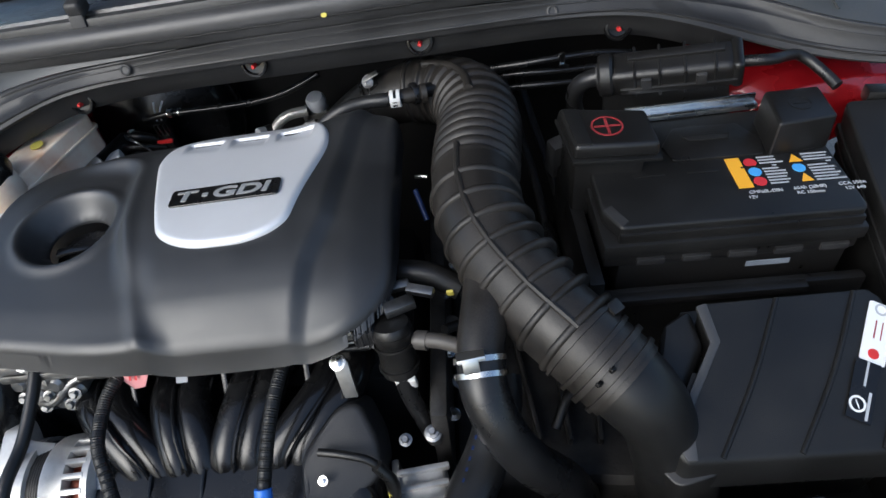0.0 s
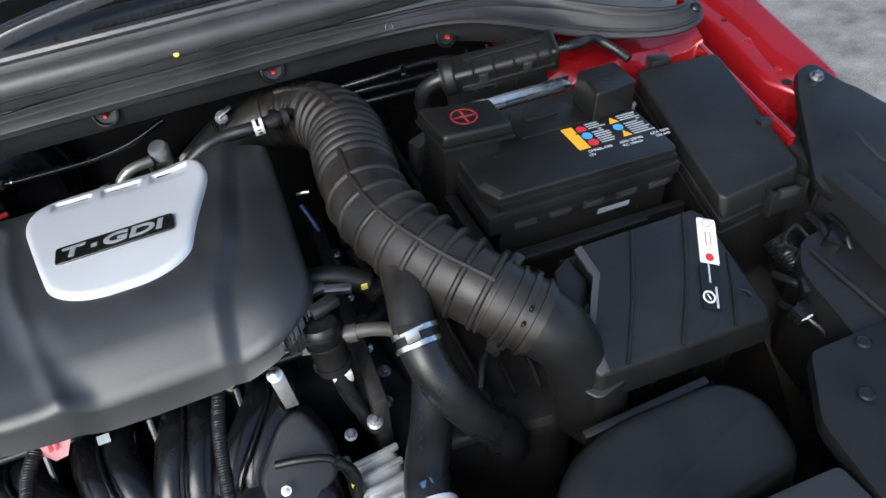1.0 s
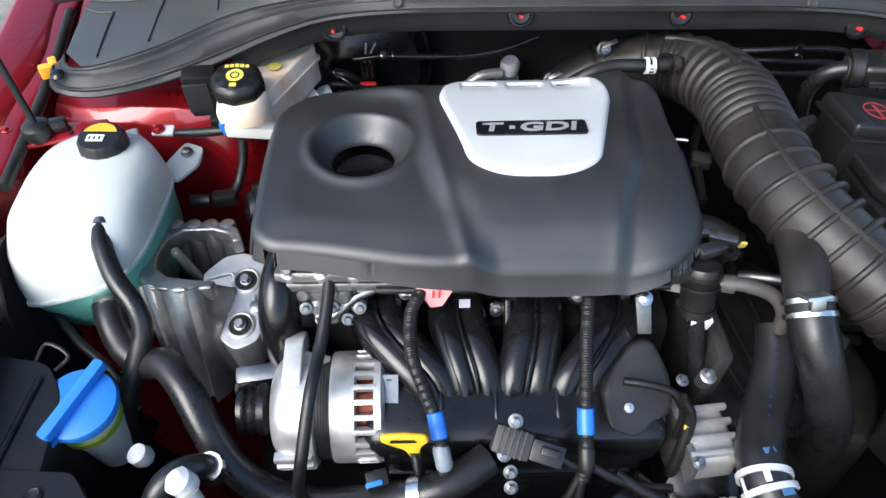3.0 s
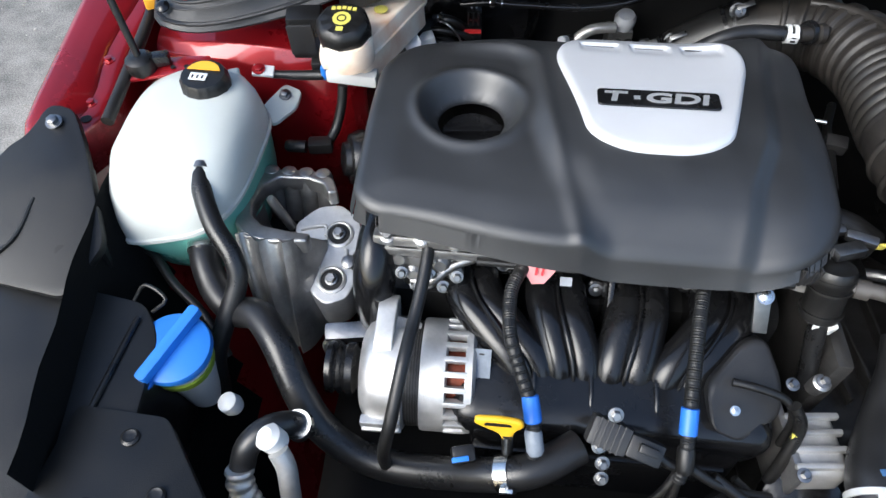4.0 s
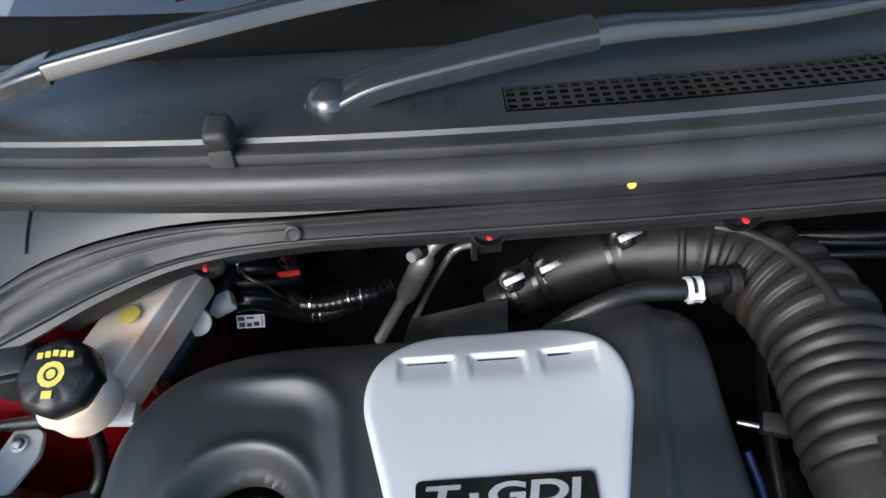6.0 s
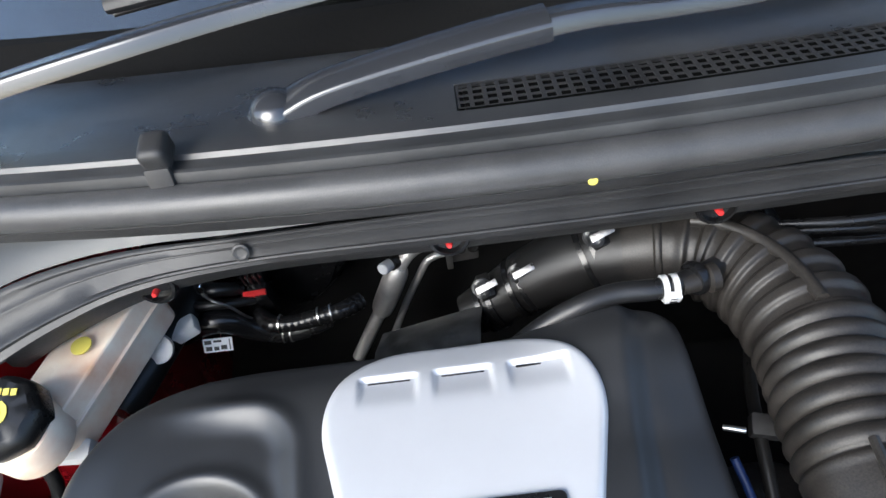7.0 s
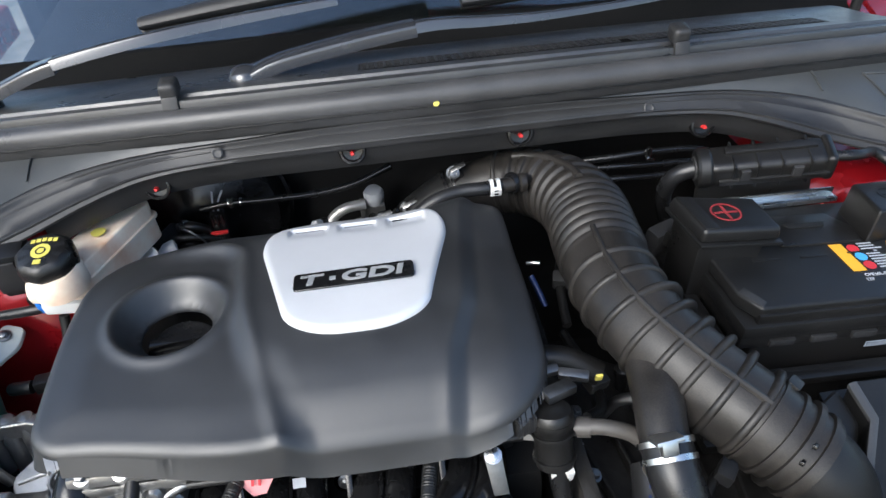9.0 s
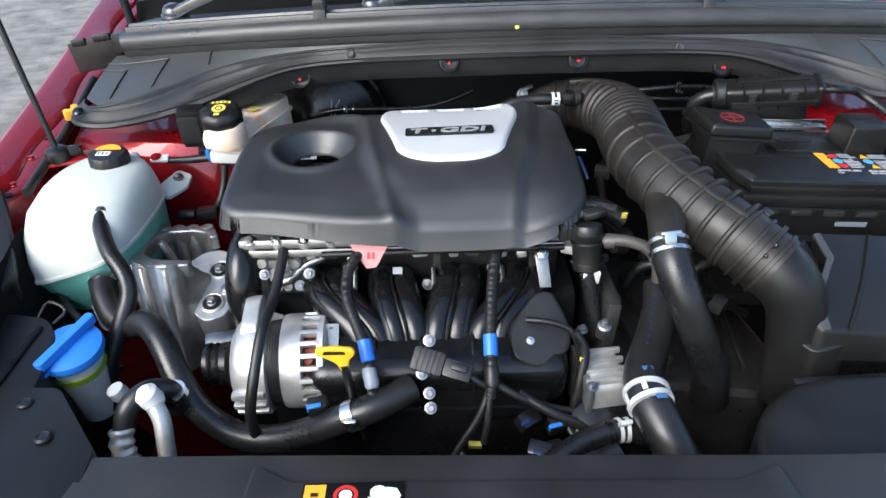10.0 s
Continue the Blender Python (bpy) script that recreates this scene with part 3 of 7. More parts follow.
def wiper(pivot, pts, blade):
    w = thing("wiper", "satin black wiper arm with a flat blade on the windscreen", "wiper", "windscreen wipers")
    part("pivot_cap", lathe(bmesh.new(), ((0.0185, -0.012), (0.0195, -0.002), (0.0190, 0.007), (0.0155, 0.0135), (0.009, 0.0165), (0.003, 0.0175)), pivot, (0, -0.15, 1), 28), ARM, w)
    part("pivot_rim", lathe(bmesh.new(), ((0.0195, -0.012), (0.0228, -0.010), (0.0228, 0.001), (0.0205, 0.003)), pivot, (0, -0.15, 1), 28), ARM, w)
    rows = smooth_path(pts, 0.008)
    cut = min(range(len(rows)), key=lambda k: abs(rows[k][0] - pts[2][0]))
    part("arm", pressed_arm(rows[:cut + 1], 0.0), ARM, w, angle=60)
    part("arm_tip", pressed_arm([r * np.array((1, 1, 1, 0.93)) for r in rows[cut:]], 0.28), ARM, w, angle=60)
    bl = part("blade", tube(blade, n=12, step=0.02, squash=1.6), GREYBLK, w)
    part("rubber_edge", tube([(x, y, z - 0.010, 0.003) for x, y, z, r in blade], n=6, step=0.02), RUBBER, bl)
    return w


wiper((-0.220, 0.592, 1.013), [(-0.219, 0.5920, 1.017, 0.0160), (-0.165, 0.598, 1.033, 0.0148), (-0.010, 0.613, 1.050, 0.0148), (0.080, 0.620, 1.046, 0.0130), (0.160, 0.626, 1.043, 0.0105), (0.30, 0.655, 1.040, 0.008), (0.44, 0.70, 1.040, 0.007)],
      [(0.06, 0.71, 1.046, 0.008), (0.27, 0.72, 1.050, 0.011), (0.57, 0.76, 1.03, 0.008)])
wiper((-0.557, 0.640, 1.000), [(-0.556, 0.640, 1.004, 0.0160), (-0.50, 0.632, 1.028, 0.0150), (-0.447, 0.630, 1.045, 0.0150), (-0.34, 0.640, 1.060, 0.0145), (-0.236, 0.660, 1.066, 0.0135), (-0.102, 0.675, 1.072, 0.010)],
      [(-0.362, 0.716, 1.056, 0.008), (-0.20, 0.722, 1.072, 0.011), (0.02, 0.742, 1.082, 0.009)])

# ---- engine cover ----
CX0, CX1, CY0, CY1 = -0.392, 0.062, 0.152, 0.452
CORNER = {(-1, -1): 0.035, (1, -1): 0.066, (-1, 1): 0.098, (1, 1): 0.024}
CM, CH = ((CX0 + CX1) / 2, (CY0 + CY1) / 2), ((CX1 - CX0) / 2, (CY1 - CY0) / 2)
HOLE = (-0.288, 0.306)


def front_line(x):
    """The lip swings forward in the middle."""
    return 0.020 * ease(-0.20, -0.37, x) + 0.004 * ease(-0.02, 0.06, x)


def rear_line(x):
    """The rear edge reaches further back beside the hose."""
    return 0.017 * ease(-0.11, 0.0, x)


def inside(x, y):
    """Distance from the rim, positive inside."""
    y = y - front_line(x) * ease(0.30, 0.16, y) - rear_line(x) * ease(0.33, CY1 + 0.017, y)
    sx, sy = (1 if x > CM[0] else -1), (1 if y > CM[1] else -1)
    r = CORNER[sx, sy]
    qx, qy = abs(x - CM[0]) - CH[0] + r, abs(y - CM[1]) - CH[1] + r
    return -(math.hypot(max(qx, 0), max(qy, 0)) + min(max(qx, qy), 0) - r)


YS = (0.10, 0.152, 0.165, 0.18, 0.20, 0.225, 0.25, 0.29, 0.33, 0.37, 0.41, 0.44, 0.47)
ZS = (0.822, 0.846, 0.856, 0.866, 0.876, 0.885, 0.890, 0.897, 0.898, 0.896, 0.891, 0.882, 0.866)


FLAT = (0.866, 0.8735, 0.876, 0.879, 0.8825, 0.887, 0.8915, 0.897, 0.898, 0.896, 0.891, 0.882, 0.866)


def along_y(y, table):
    return sum(float(np.interp(y + d, YS, table)) for d in (-0.014, -0.007, 0, 0.007, 0.014)) / 5


def crest(x, y):
    """Distance past the crest that bounds the pan round the filler hole; negative inside the pan."""
    r = 0.036
    g = x - float(np.interp(y, (0.10, 0.16, 0.22, 0.29, 0.365, 0.45), (-0.168, -0.179, -0.197, -0.213, -0.222, -0.225))) + r
    h = y - float(np.interp(x, (-0.40, -0.33, -0.29, -0.22), (0.426, 0.417, 0.413, 0.405))) + r
    return math.hypot(max(g, 0), max(h, 0)) + min(max(g, h), 0) - r


def cover_z(x, y):
    f = crest(x, y)
    front = ease(0.27, 0.20, y)
    k = ease(-0.022, 0.005, f) * (1 - front) + ease(-0.004, 0.034, f) * front
    k *= 1 - 0.85 * ease(-0.25, -0.34, x)
    pan = along_y(y, FLAT)
    crown = along_y(y, ZS) + 0.0095 + 0.002 * ease(0.36, 0.28, y) + (along_y(y, FLAT) - along_y(y, ZS)) * 0.55 * ease(-0.05, 0.02, x)
    z = pan * (1 - k) + crown * k + 0.0034 * math.exp(-((f - 0.002) / 0.0080) ** 2) * ease(-0.36, -0.27, x)
    edge = float(np.interp(y, (0.14, 0.22, 0.27, 0.42, 0.45), (-0.041, -0.028, -0.010, 0.008, 0.016)))
    z -= 0.0105 * ease(edge, edge + 0.020, x) + 0.008 * ease(0.02, 0.07, x)
    z += 0.017 * ease(-0.07, 0.03, x) * ease(0.35, 0.455, y)
    d = math.hypot(x - HOLE[0], y - HOLE[1])
    z += 0.004 * math.exp(-((d - 0.056) / 0.007) ** 2)
    z -= 0.024 * ease(0.056, 0.033, d)
    e = inside(x, y)
    z -= 0.004 * (1 - ease(0.0, 0.045, e)) + 0.009 * (1 - math.sqrt(1 - (1 - min(max(e, 0.0) / 0.011, 1.0)) ** 2))
    return z


def lip_z(x):
    return float(np.interp(x, (-0.39, -0.33, -0.26, -0.21, -0.18, -0.105, -0.05, -0.02, 0.011, 0.035, 0.062), (0.857, 0.857, 0.851, 0.844, 0.838, 0.835, 0.837, 0.843, 0.856, 0.867, 0.874)))


cover = thing("engine_cover", "dark grey moulded plastic engine cover with a silver badge panel", "engine cover")
bm = bmesh.new()
NX, NY = 170, 120


def crowd(t):
    """Spacing from 0 to 1 that is closer near both ends."""
    return 0.35 * t + 0.65 * (1 - math.cos(math.pi * t)) / 2


grid = {}
for j in range(NY + 1):
    for i in range(NX + 1):
        x, y = CX0 + (CX1 - CX0) * crowd(i / NX), CY0 + (CY1 - CY0) * crowd(j / NY)
        y += rear_line(x) * ease(0.33, CY1, y)
        # draw the border cells onto the rim
        for _ in range(8):
            e = inside(x, y)
            if e >= 0:
                break
            g = Vector((inside(x + 1e-4, y) - e, inside(x, y + 1e-4) - e)) * 1e4
            x, y = x - g.x * e / max(g.length_squared, 0.2), y - g.y * e / max(g.length_squared, 0.2)
        d = math.hypot(x - HOLE[0], y - HOLE[1])
        if 0.0305 < d < 0.0375:
            x, y = HOLE[0] + (x - HOLE[0]) * 0.0345 / d, HOLE[1] + (y - HOLE[1]) * 0.0345 / d
        grid[i, j] = bm.verts.new((x, y, cover_z(x, y)))
for j in range(NY):
    for i in range(NX):
        q = [grid[i, j], grid[i + 1, j], grid[i + 1, j + 1], grid[i, j + 1]]
        if min((math.hypot(v.co.x - HOLE[0], v.co.y - HOLE[1]) for v in q)) < 0.0335:
            continue
        bm.faces.new(q)
bmesh.ops.remove_doubles(bm, verts=bm.verts[:], dist=0.0004)
rim = [e for e in bm.edges if e.is_boundary]
made = bmesh.ops.extrude_edge_only(bm, edges=rim)
for v in made["geom"]:
    if isinstance(v, bmesh.types.BMVert):
        if math.hypot(v.co.x - HOLE[0], v.co.y - HOLE[1]) < 0.05:
            v.co.z -= 0.004
        elif v.co.y < 0.21:
            v.co.z = 0.5 * lip_z(v.co.x) + 0.5 * (v.co.z - 0.016) - 0.004
            v.co.y -= 0.007 * ease(0.21, 0.185, v.co.y)
            v.co.x -= 0.004 * ease(-0.375, -0.388, v.co.x)
        else:
            k = ease(0.21, 0.27, v.co.y)
            v.co.z = (v.co.z - 0.012) * (1 - k) + (v.co.z - 0.030) * k
bmesh.ops.dissolve_degenerate(bm, dist=0.00005, edges=bm.edges[:])
part("shell", bm, COVER, cover, angle=55)

# silver badge panel, shield shaped
by0, by1 = 0.2435, 0.449


def badge_half(y):
    w = 0.0705 + 0.262 * (y - 0.272)
    top, low = (y - 0.365) / 0.084, (0.2735 - y) / 0.030
    if top > 0:
        w -= 0.088 * (1 - math.sqrt(max(1 - top * top, 0)))
    if low > 0:
        w -= 0.052 * (1 - math.sqrt(max(1 - low * low, 0)))
    return w


SLOTS = (-0.157, -0.1035, -0.050)


def badge_z(x, y):
    z = cover_z(x, y) + 0.0058
    for c in SLOTS:
        a = ease(0.0222, 0.0188, abs(x - c)) * ease(0.390, 0.4155, y) * ease(0.4215, 0.4165, y)
        z -= 0.0042 * a
    return z


ys = sorted(set(np.round(np.concatenate([by0 + (by1 - by0) * (1 - np.cos(np.linspace(0, math.pi, 70))) / 2, np.linspace(0.411, 0.425, 22)]), 6)))
BMID = -0.1062
outline = np.array([(BMID + s * badge_half(y), y) for s in (-1, 1) for y in (ys if s > 0 else ys[::-1])])
seg_a, seg_b = outline, np.roll(outline, -1, 0)


def rim_distance(x, y):
    d = seg_b - seg_a
    q = np.array((x, y)) - seg_a
    t = np.clip((q * d).sum(1) / np.maximum((d * d).sum(1), 1e-12), 0, 1)
    return float(np.sqrt(((q - d * t[:, None]) ** 2).sum(1)).min())


lines = []
for y in ys:
    w = badge_half(y)
    us = np.concatenate([np.linspace(-1, -0.86, 8)[:-1], np.linspace(-0.86, 0.86, 84), np.linspace(0.86, 1, 8)[1:]])
    lines.append([(BMID + u * w, y, badge_z(BMID + u * w, y) - 0.0062 * (1 - math.sqrt(1 - (1 - min(rim_distance(BMID + u * w, y) / 0.0075, 1)) ** 2))) for u in us])
badge = part("badge_panel", strip(lines), SILVER, cover, "silver-painted shield panel", angle=75)
for c in SLOTS:
    part("slot", prism(rounded([Vector((c + sx * 0.0155, y, badge_z(c, y) + 0.0003)) for sx, y in ((-1, 0.4148), (1, 0.4148), (1, 0.4162), (-1, 0.4162))], 0.0006, 2), (0, 0, -0.0012), 0), DARK, badge)

nm = plane_at((-0.107, 0.3068, cover_z(-0.107, 0.3068) + 0.0058), (1, 0.0, 0.015), (0, 1, (cover_z(-0.107, 0.318) - cover_z(-0.107, 0.294)) / 0.024))
plate = part("nameplate", soften(flat(nm, [(v.x, v.y) for v in rounded([Vector((x, y, 0)) for x, y in rect(-0.0585, -0.0125, 0.0585, 0.0125)], 0.0045, 4)], 0.0022), 0.0004, 1), GLOSSY, badge, "black nameplate")
slant = Matrix(((1, 0.20, 0, 0), (0, 1, 0, 0), (0, 0, 1, 0), (0, 0, 0, 1)))
part("plate_letters", join(lettering("T", 0.0205, nm @ Matrix.Translation((-0.0415, -0.0002, 0.0022)) @ slant, 0.0007, 1.75, 0.0006),
                           flat(nm @ Matrix.Translation((0, 0, 0.0022)), rect(-0.0235, -0.0028, -0.0175, 0.0022), 0.0007),
                           lettering("GDI", 0.0205, nm @ Matrix.Translation((0.0185, -0.0002, 0.0022)) @ slant, 0.0007, 1.72, 0.0006)), LETTER, plate, "chrome letters T-GDI")

# filler cap seen down the hole
cap = thing("oil_filler_cap", "black ribbed oil filler cap below the cover", "oil cap")
part("cap_body", lathe(bmesh.new(), ((0.020, -0.02), (0.036, -0.004), (0.037, 0.010), (0.033, 0.016), (0.012, 0.017)), (HOLE[0] + 0.002, HOLE[1] - 0.002, 0.842), (0.02, -0.1, 1), 36,
     lambda w, h: 1 + 0.03 * (math.sin(9 * w) > 0.3)), GLOSSY, cap)
part("grip_bar", block((0.062, 0.010, 0.011), (HOLE[0] + 0.002, HOLE[1] - 0.002, 0.863), (6, 0, 6), bevel=0.003), GLOSSY, cap)

# ---- cylinder head and block ----
motor = thing("engine", "cast aluminium cylinder head on a dark engine block", "engine")
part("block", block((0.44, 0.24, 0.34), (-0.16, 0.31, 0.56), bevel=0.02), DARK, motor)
part("cylinder_head", block((0.40, 0.18, 0.085), (-0.165, 0.312, 0.765), bevel=0.012), IRON, motor)
rc = part("rocker_cover", block((0.42, 0.21, 0.022), (-0.165, 0.308, 0.822), bevel=0.005), BLACK, motor)
random.seed(5)
part("cam_cover_edge", block((0.415, 0.030, 0.012), (-0.165, 0.190, 0.823), (-12, 0, 0), bevel=0.003), CAST, motor, "bright cast edge of the cam cover")
part("cam_cover_ledge", block((0.400, 0.016, 0.010), (-0.168, 0.181, 0.812), (-12, 0, 0), bevel=0.002), STEEL, motor)
for k in range(13):
    x = -0.358 + k * 0.033
    part("head_bolt", bolt((x, 0.180, 0.829 + random.uniform(-0.003, 0.002)), (0, -0.5, 0.85), 0.0048, 0.009), CHROME if k % 3 else STEEL, motor)
    part("bolt_boss", lathe(bmesh.new(), ((0.0085, -0.022), (0.009, -0.002), (0.0075, 0.001)), (x, 0.180, 0.829), (0, -0.5, 0.85), 16), ALU, motor)
for k in range(14):
    x = -0.352 + k * 0.030 + random.uniform(-0.006, 0.006)
    part("casting_lug", block((random.uniform(0.010, 0.022), 0.026, random.uniform(0.008, 0.016)), (x, 0.190, 0.802 + random.uniform(-0.006, 0.006)), (random.uniform(-15, 15), random.uniform(-8, 8), random.uniform(-10, 10)), bevel=0.003), ALU if k % 3 else STEEL, motor)
for k in range(5):
    part("boss", lathe(bmesh.new(), ((0.0085, -0.03), (0.0095, 0.002), (0.006, 0.006)), (-0.348 + 0.014 * k, 0.180 - 0.004 * (k % 2), 0.798 - 0.018 * (k % 3)), (0, -1, 0.25), 16), CAST, motor)
    part("head_bolt", bolt((-0.345 + 0.014 * k, 0.170, 0.786 - 0.018 * (k % 2)), (0.1, -0.8, 0.5), 0.0042, 0.007), STEEL, motor)
part("fuel_rail", tube([(-0.27, 0.170, 0.813), (-0.15, 0.168, 0.815), (0.03, 0.172, 0.813)], 0.0040, n=10), BLACK, motor)
part("head_casting", block((0.060, 0.040, 0.060), (-0.318, 0.200, 0.775), (8, 4, 4), bevel=0.010), CAST, motor)
part("head_pipe", tube([(-0.335, 0.172, 0.772), (-0.315, 0.168, 0.778), (-0.295, 0.178, 0.792), (-0.27, 0.186, 0.800)], 0.0052, n=10), STEEL, motor)
part("timing_cover", sweep(bmesh.new(), smooth_path([(-0.372, 0.22, 0.814, 0.018), (-0.373, 0.186, 0.806, 0.021), (-0.373, 0.166, 0.778, 0.024), (-0.373, 0.164, 0.735, 0.025), (-0.372, 0.19, 0.66, 0.03)]), 20, 0.9), GLOSSY, motor, "curved black timing cover")
# ---- intake manifold ----
manifold = thing("intake_manifold", "glossy black plastic intake manifold with four curved runners", "intake manifold")
for x, xb in ((-0.276, -0.205), (-0.188, -0.166), (-0.102, -0.120), (-0.012, -0.070)):
    way = [(0.0, 0.226, 0.712, 0), (0.0, 0.216, 0.742, 0.2), (0.0, 0.196, 0.757, 0.6), (0.12, 0.166, 0.758, 1), (0.50, 0.136, 0.750, 1), (0.88, 0.112, 0.735, 1), (1.0, 0.098, 0.708, 1), (1.0, 0.092, 0.675, 1)]
    run = None
    for side in (-1, 1):
        lobe = tube([(x + (xb - x) * t + side * 0.0128, y, z - 0.0015 * (side > 0), 0.0168 + 0.0012 * f) for t, y, z, f in way], n=18, squash=1.05)
        run = part("runner", lobe, GLOSSY, manifold)
    part("seam_rib", tube([(x + (xb - x) * t, y - 0.007 - 0.006 * f * (t > 0.4), z + 0.0155 - 0.004 * (t > 0.8)) for t, y, z, f in way[1:7]], 0.0022, n=8), GLOSSY, run)
part("back_plate", block((0.35, 0.012, 0.10), (-0.15, 0.232, 0.752), (8, 0, 0), bevel=0.003), GLOSSY, manifold)
for x in (-0.245, -0.145, -0.057):
    part("web", block((0.006, 0.060, 0.050), (x + 0.012, 0.190, 0.745), (-38, 0, 0), bevel=0.002), GLOSSY, manifold)
for x, z in ((-0.243, 0.772), (-0.142, 0.742), (-0.052, 0.766)):
    boss = part("boss", lathe(bmesh.new(), ((0.0115, -0.02), (0.0115, 0.001), (0.0095, 0.0025)), (x, 0.206, z - 0.004), (0, -0.85, 0.5), 18), GLOSSY, manifold)
    part("manifold_bolt", bolt((x, 0.2045, z - 0.003), (0, -0.85, 0.5), 0.0045, 0.006), STEEL, boss)
part("flange_bar", block((0.33, 0.014, 0.016), (-0.15, 0.218, 0.797), bevel=0.004), GLOSSY, manifold)
part("gasket_strip", block((0.36, 0.012, 0.006), (-0.15, 0.210, 0.808), bevel=0.001), ALU, manifold)
for x in (-0.128, -0.005):
    part("stay", block((0.010, 0.006, 0.038), (x, 0.196, 0.788), (-12, 0, 0), bevel=0.0015), IRON, manifold)
part("plenum", block((0.310, 0.082, 0.078), (-0.130, 0.092, 0.697), (14, 0, 0), bevel=0.026, segments=5), GLOSSY, manifold)
for x in (-0.205, -0.150, -0.088, -0.035):
    part("plenum_rib", tube([(x, 0.132, 0.733), (x, 0.108, 0.7405), (x, 0.075, 0.7325), (x, 0.053, 0.712), (x, 0.050, 0.68)], 0.0022, n=8), GLOSSY, manifold)
part("plenum_flange", block((0.250, 0.012, 0.020), (-0.135, 0.050, 0.660), bevel=0.003), GLOSSY, manifold)
part("plenum_lower", block((0.27, 0.075, 0.13), (-0.13, 0.085, 0.635), bevel=0.02), GLOSSY, manifold)
for x, y, z in ((-0.138, 0.036, 0.783), (-0.147, 0.022, 0.748), (-0.140, 0.018, 0.722), (-0.139, 0.010, 0.707)):
    part("bolt", bolt((x, y, z), (0.05, -0.75, 0.65), 0.0046, 0.007, 1.5), STEEL, manifold)

sensor = thing("pressure_sensor", "dark grey pressure sensor with plug on the manifold", "sensor")
sa = axes_of((0.0, -0.62, 0.78), (1, -0.25, -0.2))
part("housing", block((0.036, 0.026, 0.020), (-0.140, 0.030, 0.757), bevel=0.003, axes=sa), GREYBLK, sensor)
plug = part("plug", block((0.032, 0.021, 0.018), (-0.108, 0.022, 0.750), bevel=0.003, axes=sa), BLACK, sensor)
part("latch", block((0.018, 0.008, 0.006), (-0.106, 0.016, 0.760), bevel=0.002, axes=sa), BLACK, plug)

for k in range(5):
    part("housing_rib", block((0.0022, 0.027, 0.0216), Vector((-0.151, 0.0328, 0.7592)) + sa @ Vector((0.0055 * k, 0, 0)), bevel=0.0006, axes=sa), GREYBLK, sensor)

# ---- dipstick ----
dip = thing("dipstick", "yellow plastic dipstick handle on a dark tube", "dipstick")
dm = plane_at((-0.2385, 0.018, 0.783), (1, 0.02, -0.05), (0.06, 0.10, 1.0)) @ Matrix.Scale(0.74, 4)
loop = [(-0.028, 0.014), (0.0, 0.017), (0.026, 0.014), (0.030, 0.004), (0.020, -0.006), (0.019, -0.026), (0.008, -0.027), (0.001, -0.012), (-0.018, -0.002), (-0.029, 0.004)]
part("handle", soften(flat(dm, [(v.x, v.y) for v in rounded([Vector((x, y, 0)) for x, y in loop], 0.006, 4)], 0.008), 0.0028, 3), YELLOW, dip)
part("handle_hole", prism([dm @ Vector((v.x, v.y, 0.0086)) for v in rounded([Vector((x, y, 0)) for x, y in ((-0.018, 0.004), (0.016, 0.005), (0.013, 0.010), (-0.016, 0.010))], 0.003, 3)], dm.to_3x3() @ Vector((0, 0, -0.002)), 0), DARK, dip)
part("tube", tube([(-0.230, 0.014, 0.772), (-0.227, 0.022, 0.72), (-0.222, 0.05, 0.62)], 0.0052, n=10), BLACK, dip)

# ---- alternator ----
alt = thing("alternator", "cast aluminium alternator with cooling slots and copper windings", "alternator")
AX = Vector((1, 0.03, 0.0)).normalized()
AC = Vector((-0.318, 0.088, 0.702))
def on_axis(s):
    return AC + AX * s
part("drive_end", lathe(bmesh.new(), ((0.030, -0.062), (0.048, -0.060), (0.058, -0.054), (0.0635, -0.046), (0.0655, -0.036), (0.0665, -0.020), (0.0665, -0.010), (0.058, -0.006)), AC, AX, 48), ALU, alt)
for k in range(22):
    w = 2 * math.pi * k / 22
    u = axes_of(AX) @ Vector((math.cos(w), math.sin(w), 0))
    if u.z < 0.25 and u.y < 0.5:
        part("end_bar", block((0.0095, 0.012, 0.044), on_axis(-0.034) + u * 0.066, bevel=0.0022, segments=2, axes=axes_of(AX, u.cross(AX))), ALU, alt)
part("stator", lathe(bmesh.new(), ((0.058, -0.010), (0.0615, -0.009), (0.0615, 0.010), (0.058, 0.011)), AC, AX, 48), DARK, alt, "black laminated stator ring")
for k in range(6):
    part("lamination", band(on_axis(-0.0075 + 0.003 * k), AX, 0.0612, 0.0014, 0.0010), IRON, alt)
part("rear_housing", lathe(bmesh.new(), ((0.056, 0.009), (0.0655, 0.010), (0.0665, 0.014), (0.0665, 0.038), (0.062, 0.040), (0.054, 0.040)), AC, AX, 48), ALU, alt)
part("winding", lathe(bmesh.new(), ((0.044, 0.03), (0.052, 0.032), (0.052, 0.062), (0.045, 0.064)), AC, AX, 48, lambda w, h: 1 + 0.02 * math.sin(36 * w)), COPPER, alt)
for k in range(24):
    w = 2 * math.pi * k / 24
    u = axes_of(AX) @ Vector((math.cos(w), math.sin(w), 0))
    part("slot_bar", block((0.0068, 0.011, 0.026), on_axis(0.050) + u * 0.0620, bevel=0.0018, segments=2, axes=axes_of(AX, u.cross(AX))), ALU, alt)
part("rear_rim", lathe(bmesh.new(), ((0.054, 0.060), (0.0665, 0.060), (0.0665, 0.068), (0.060, 0.072), (0.05, 0.072)), AC, AX, 48), ALU, alt)
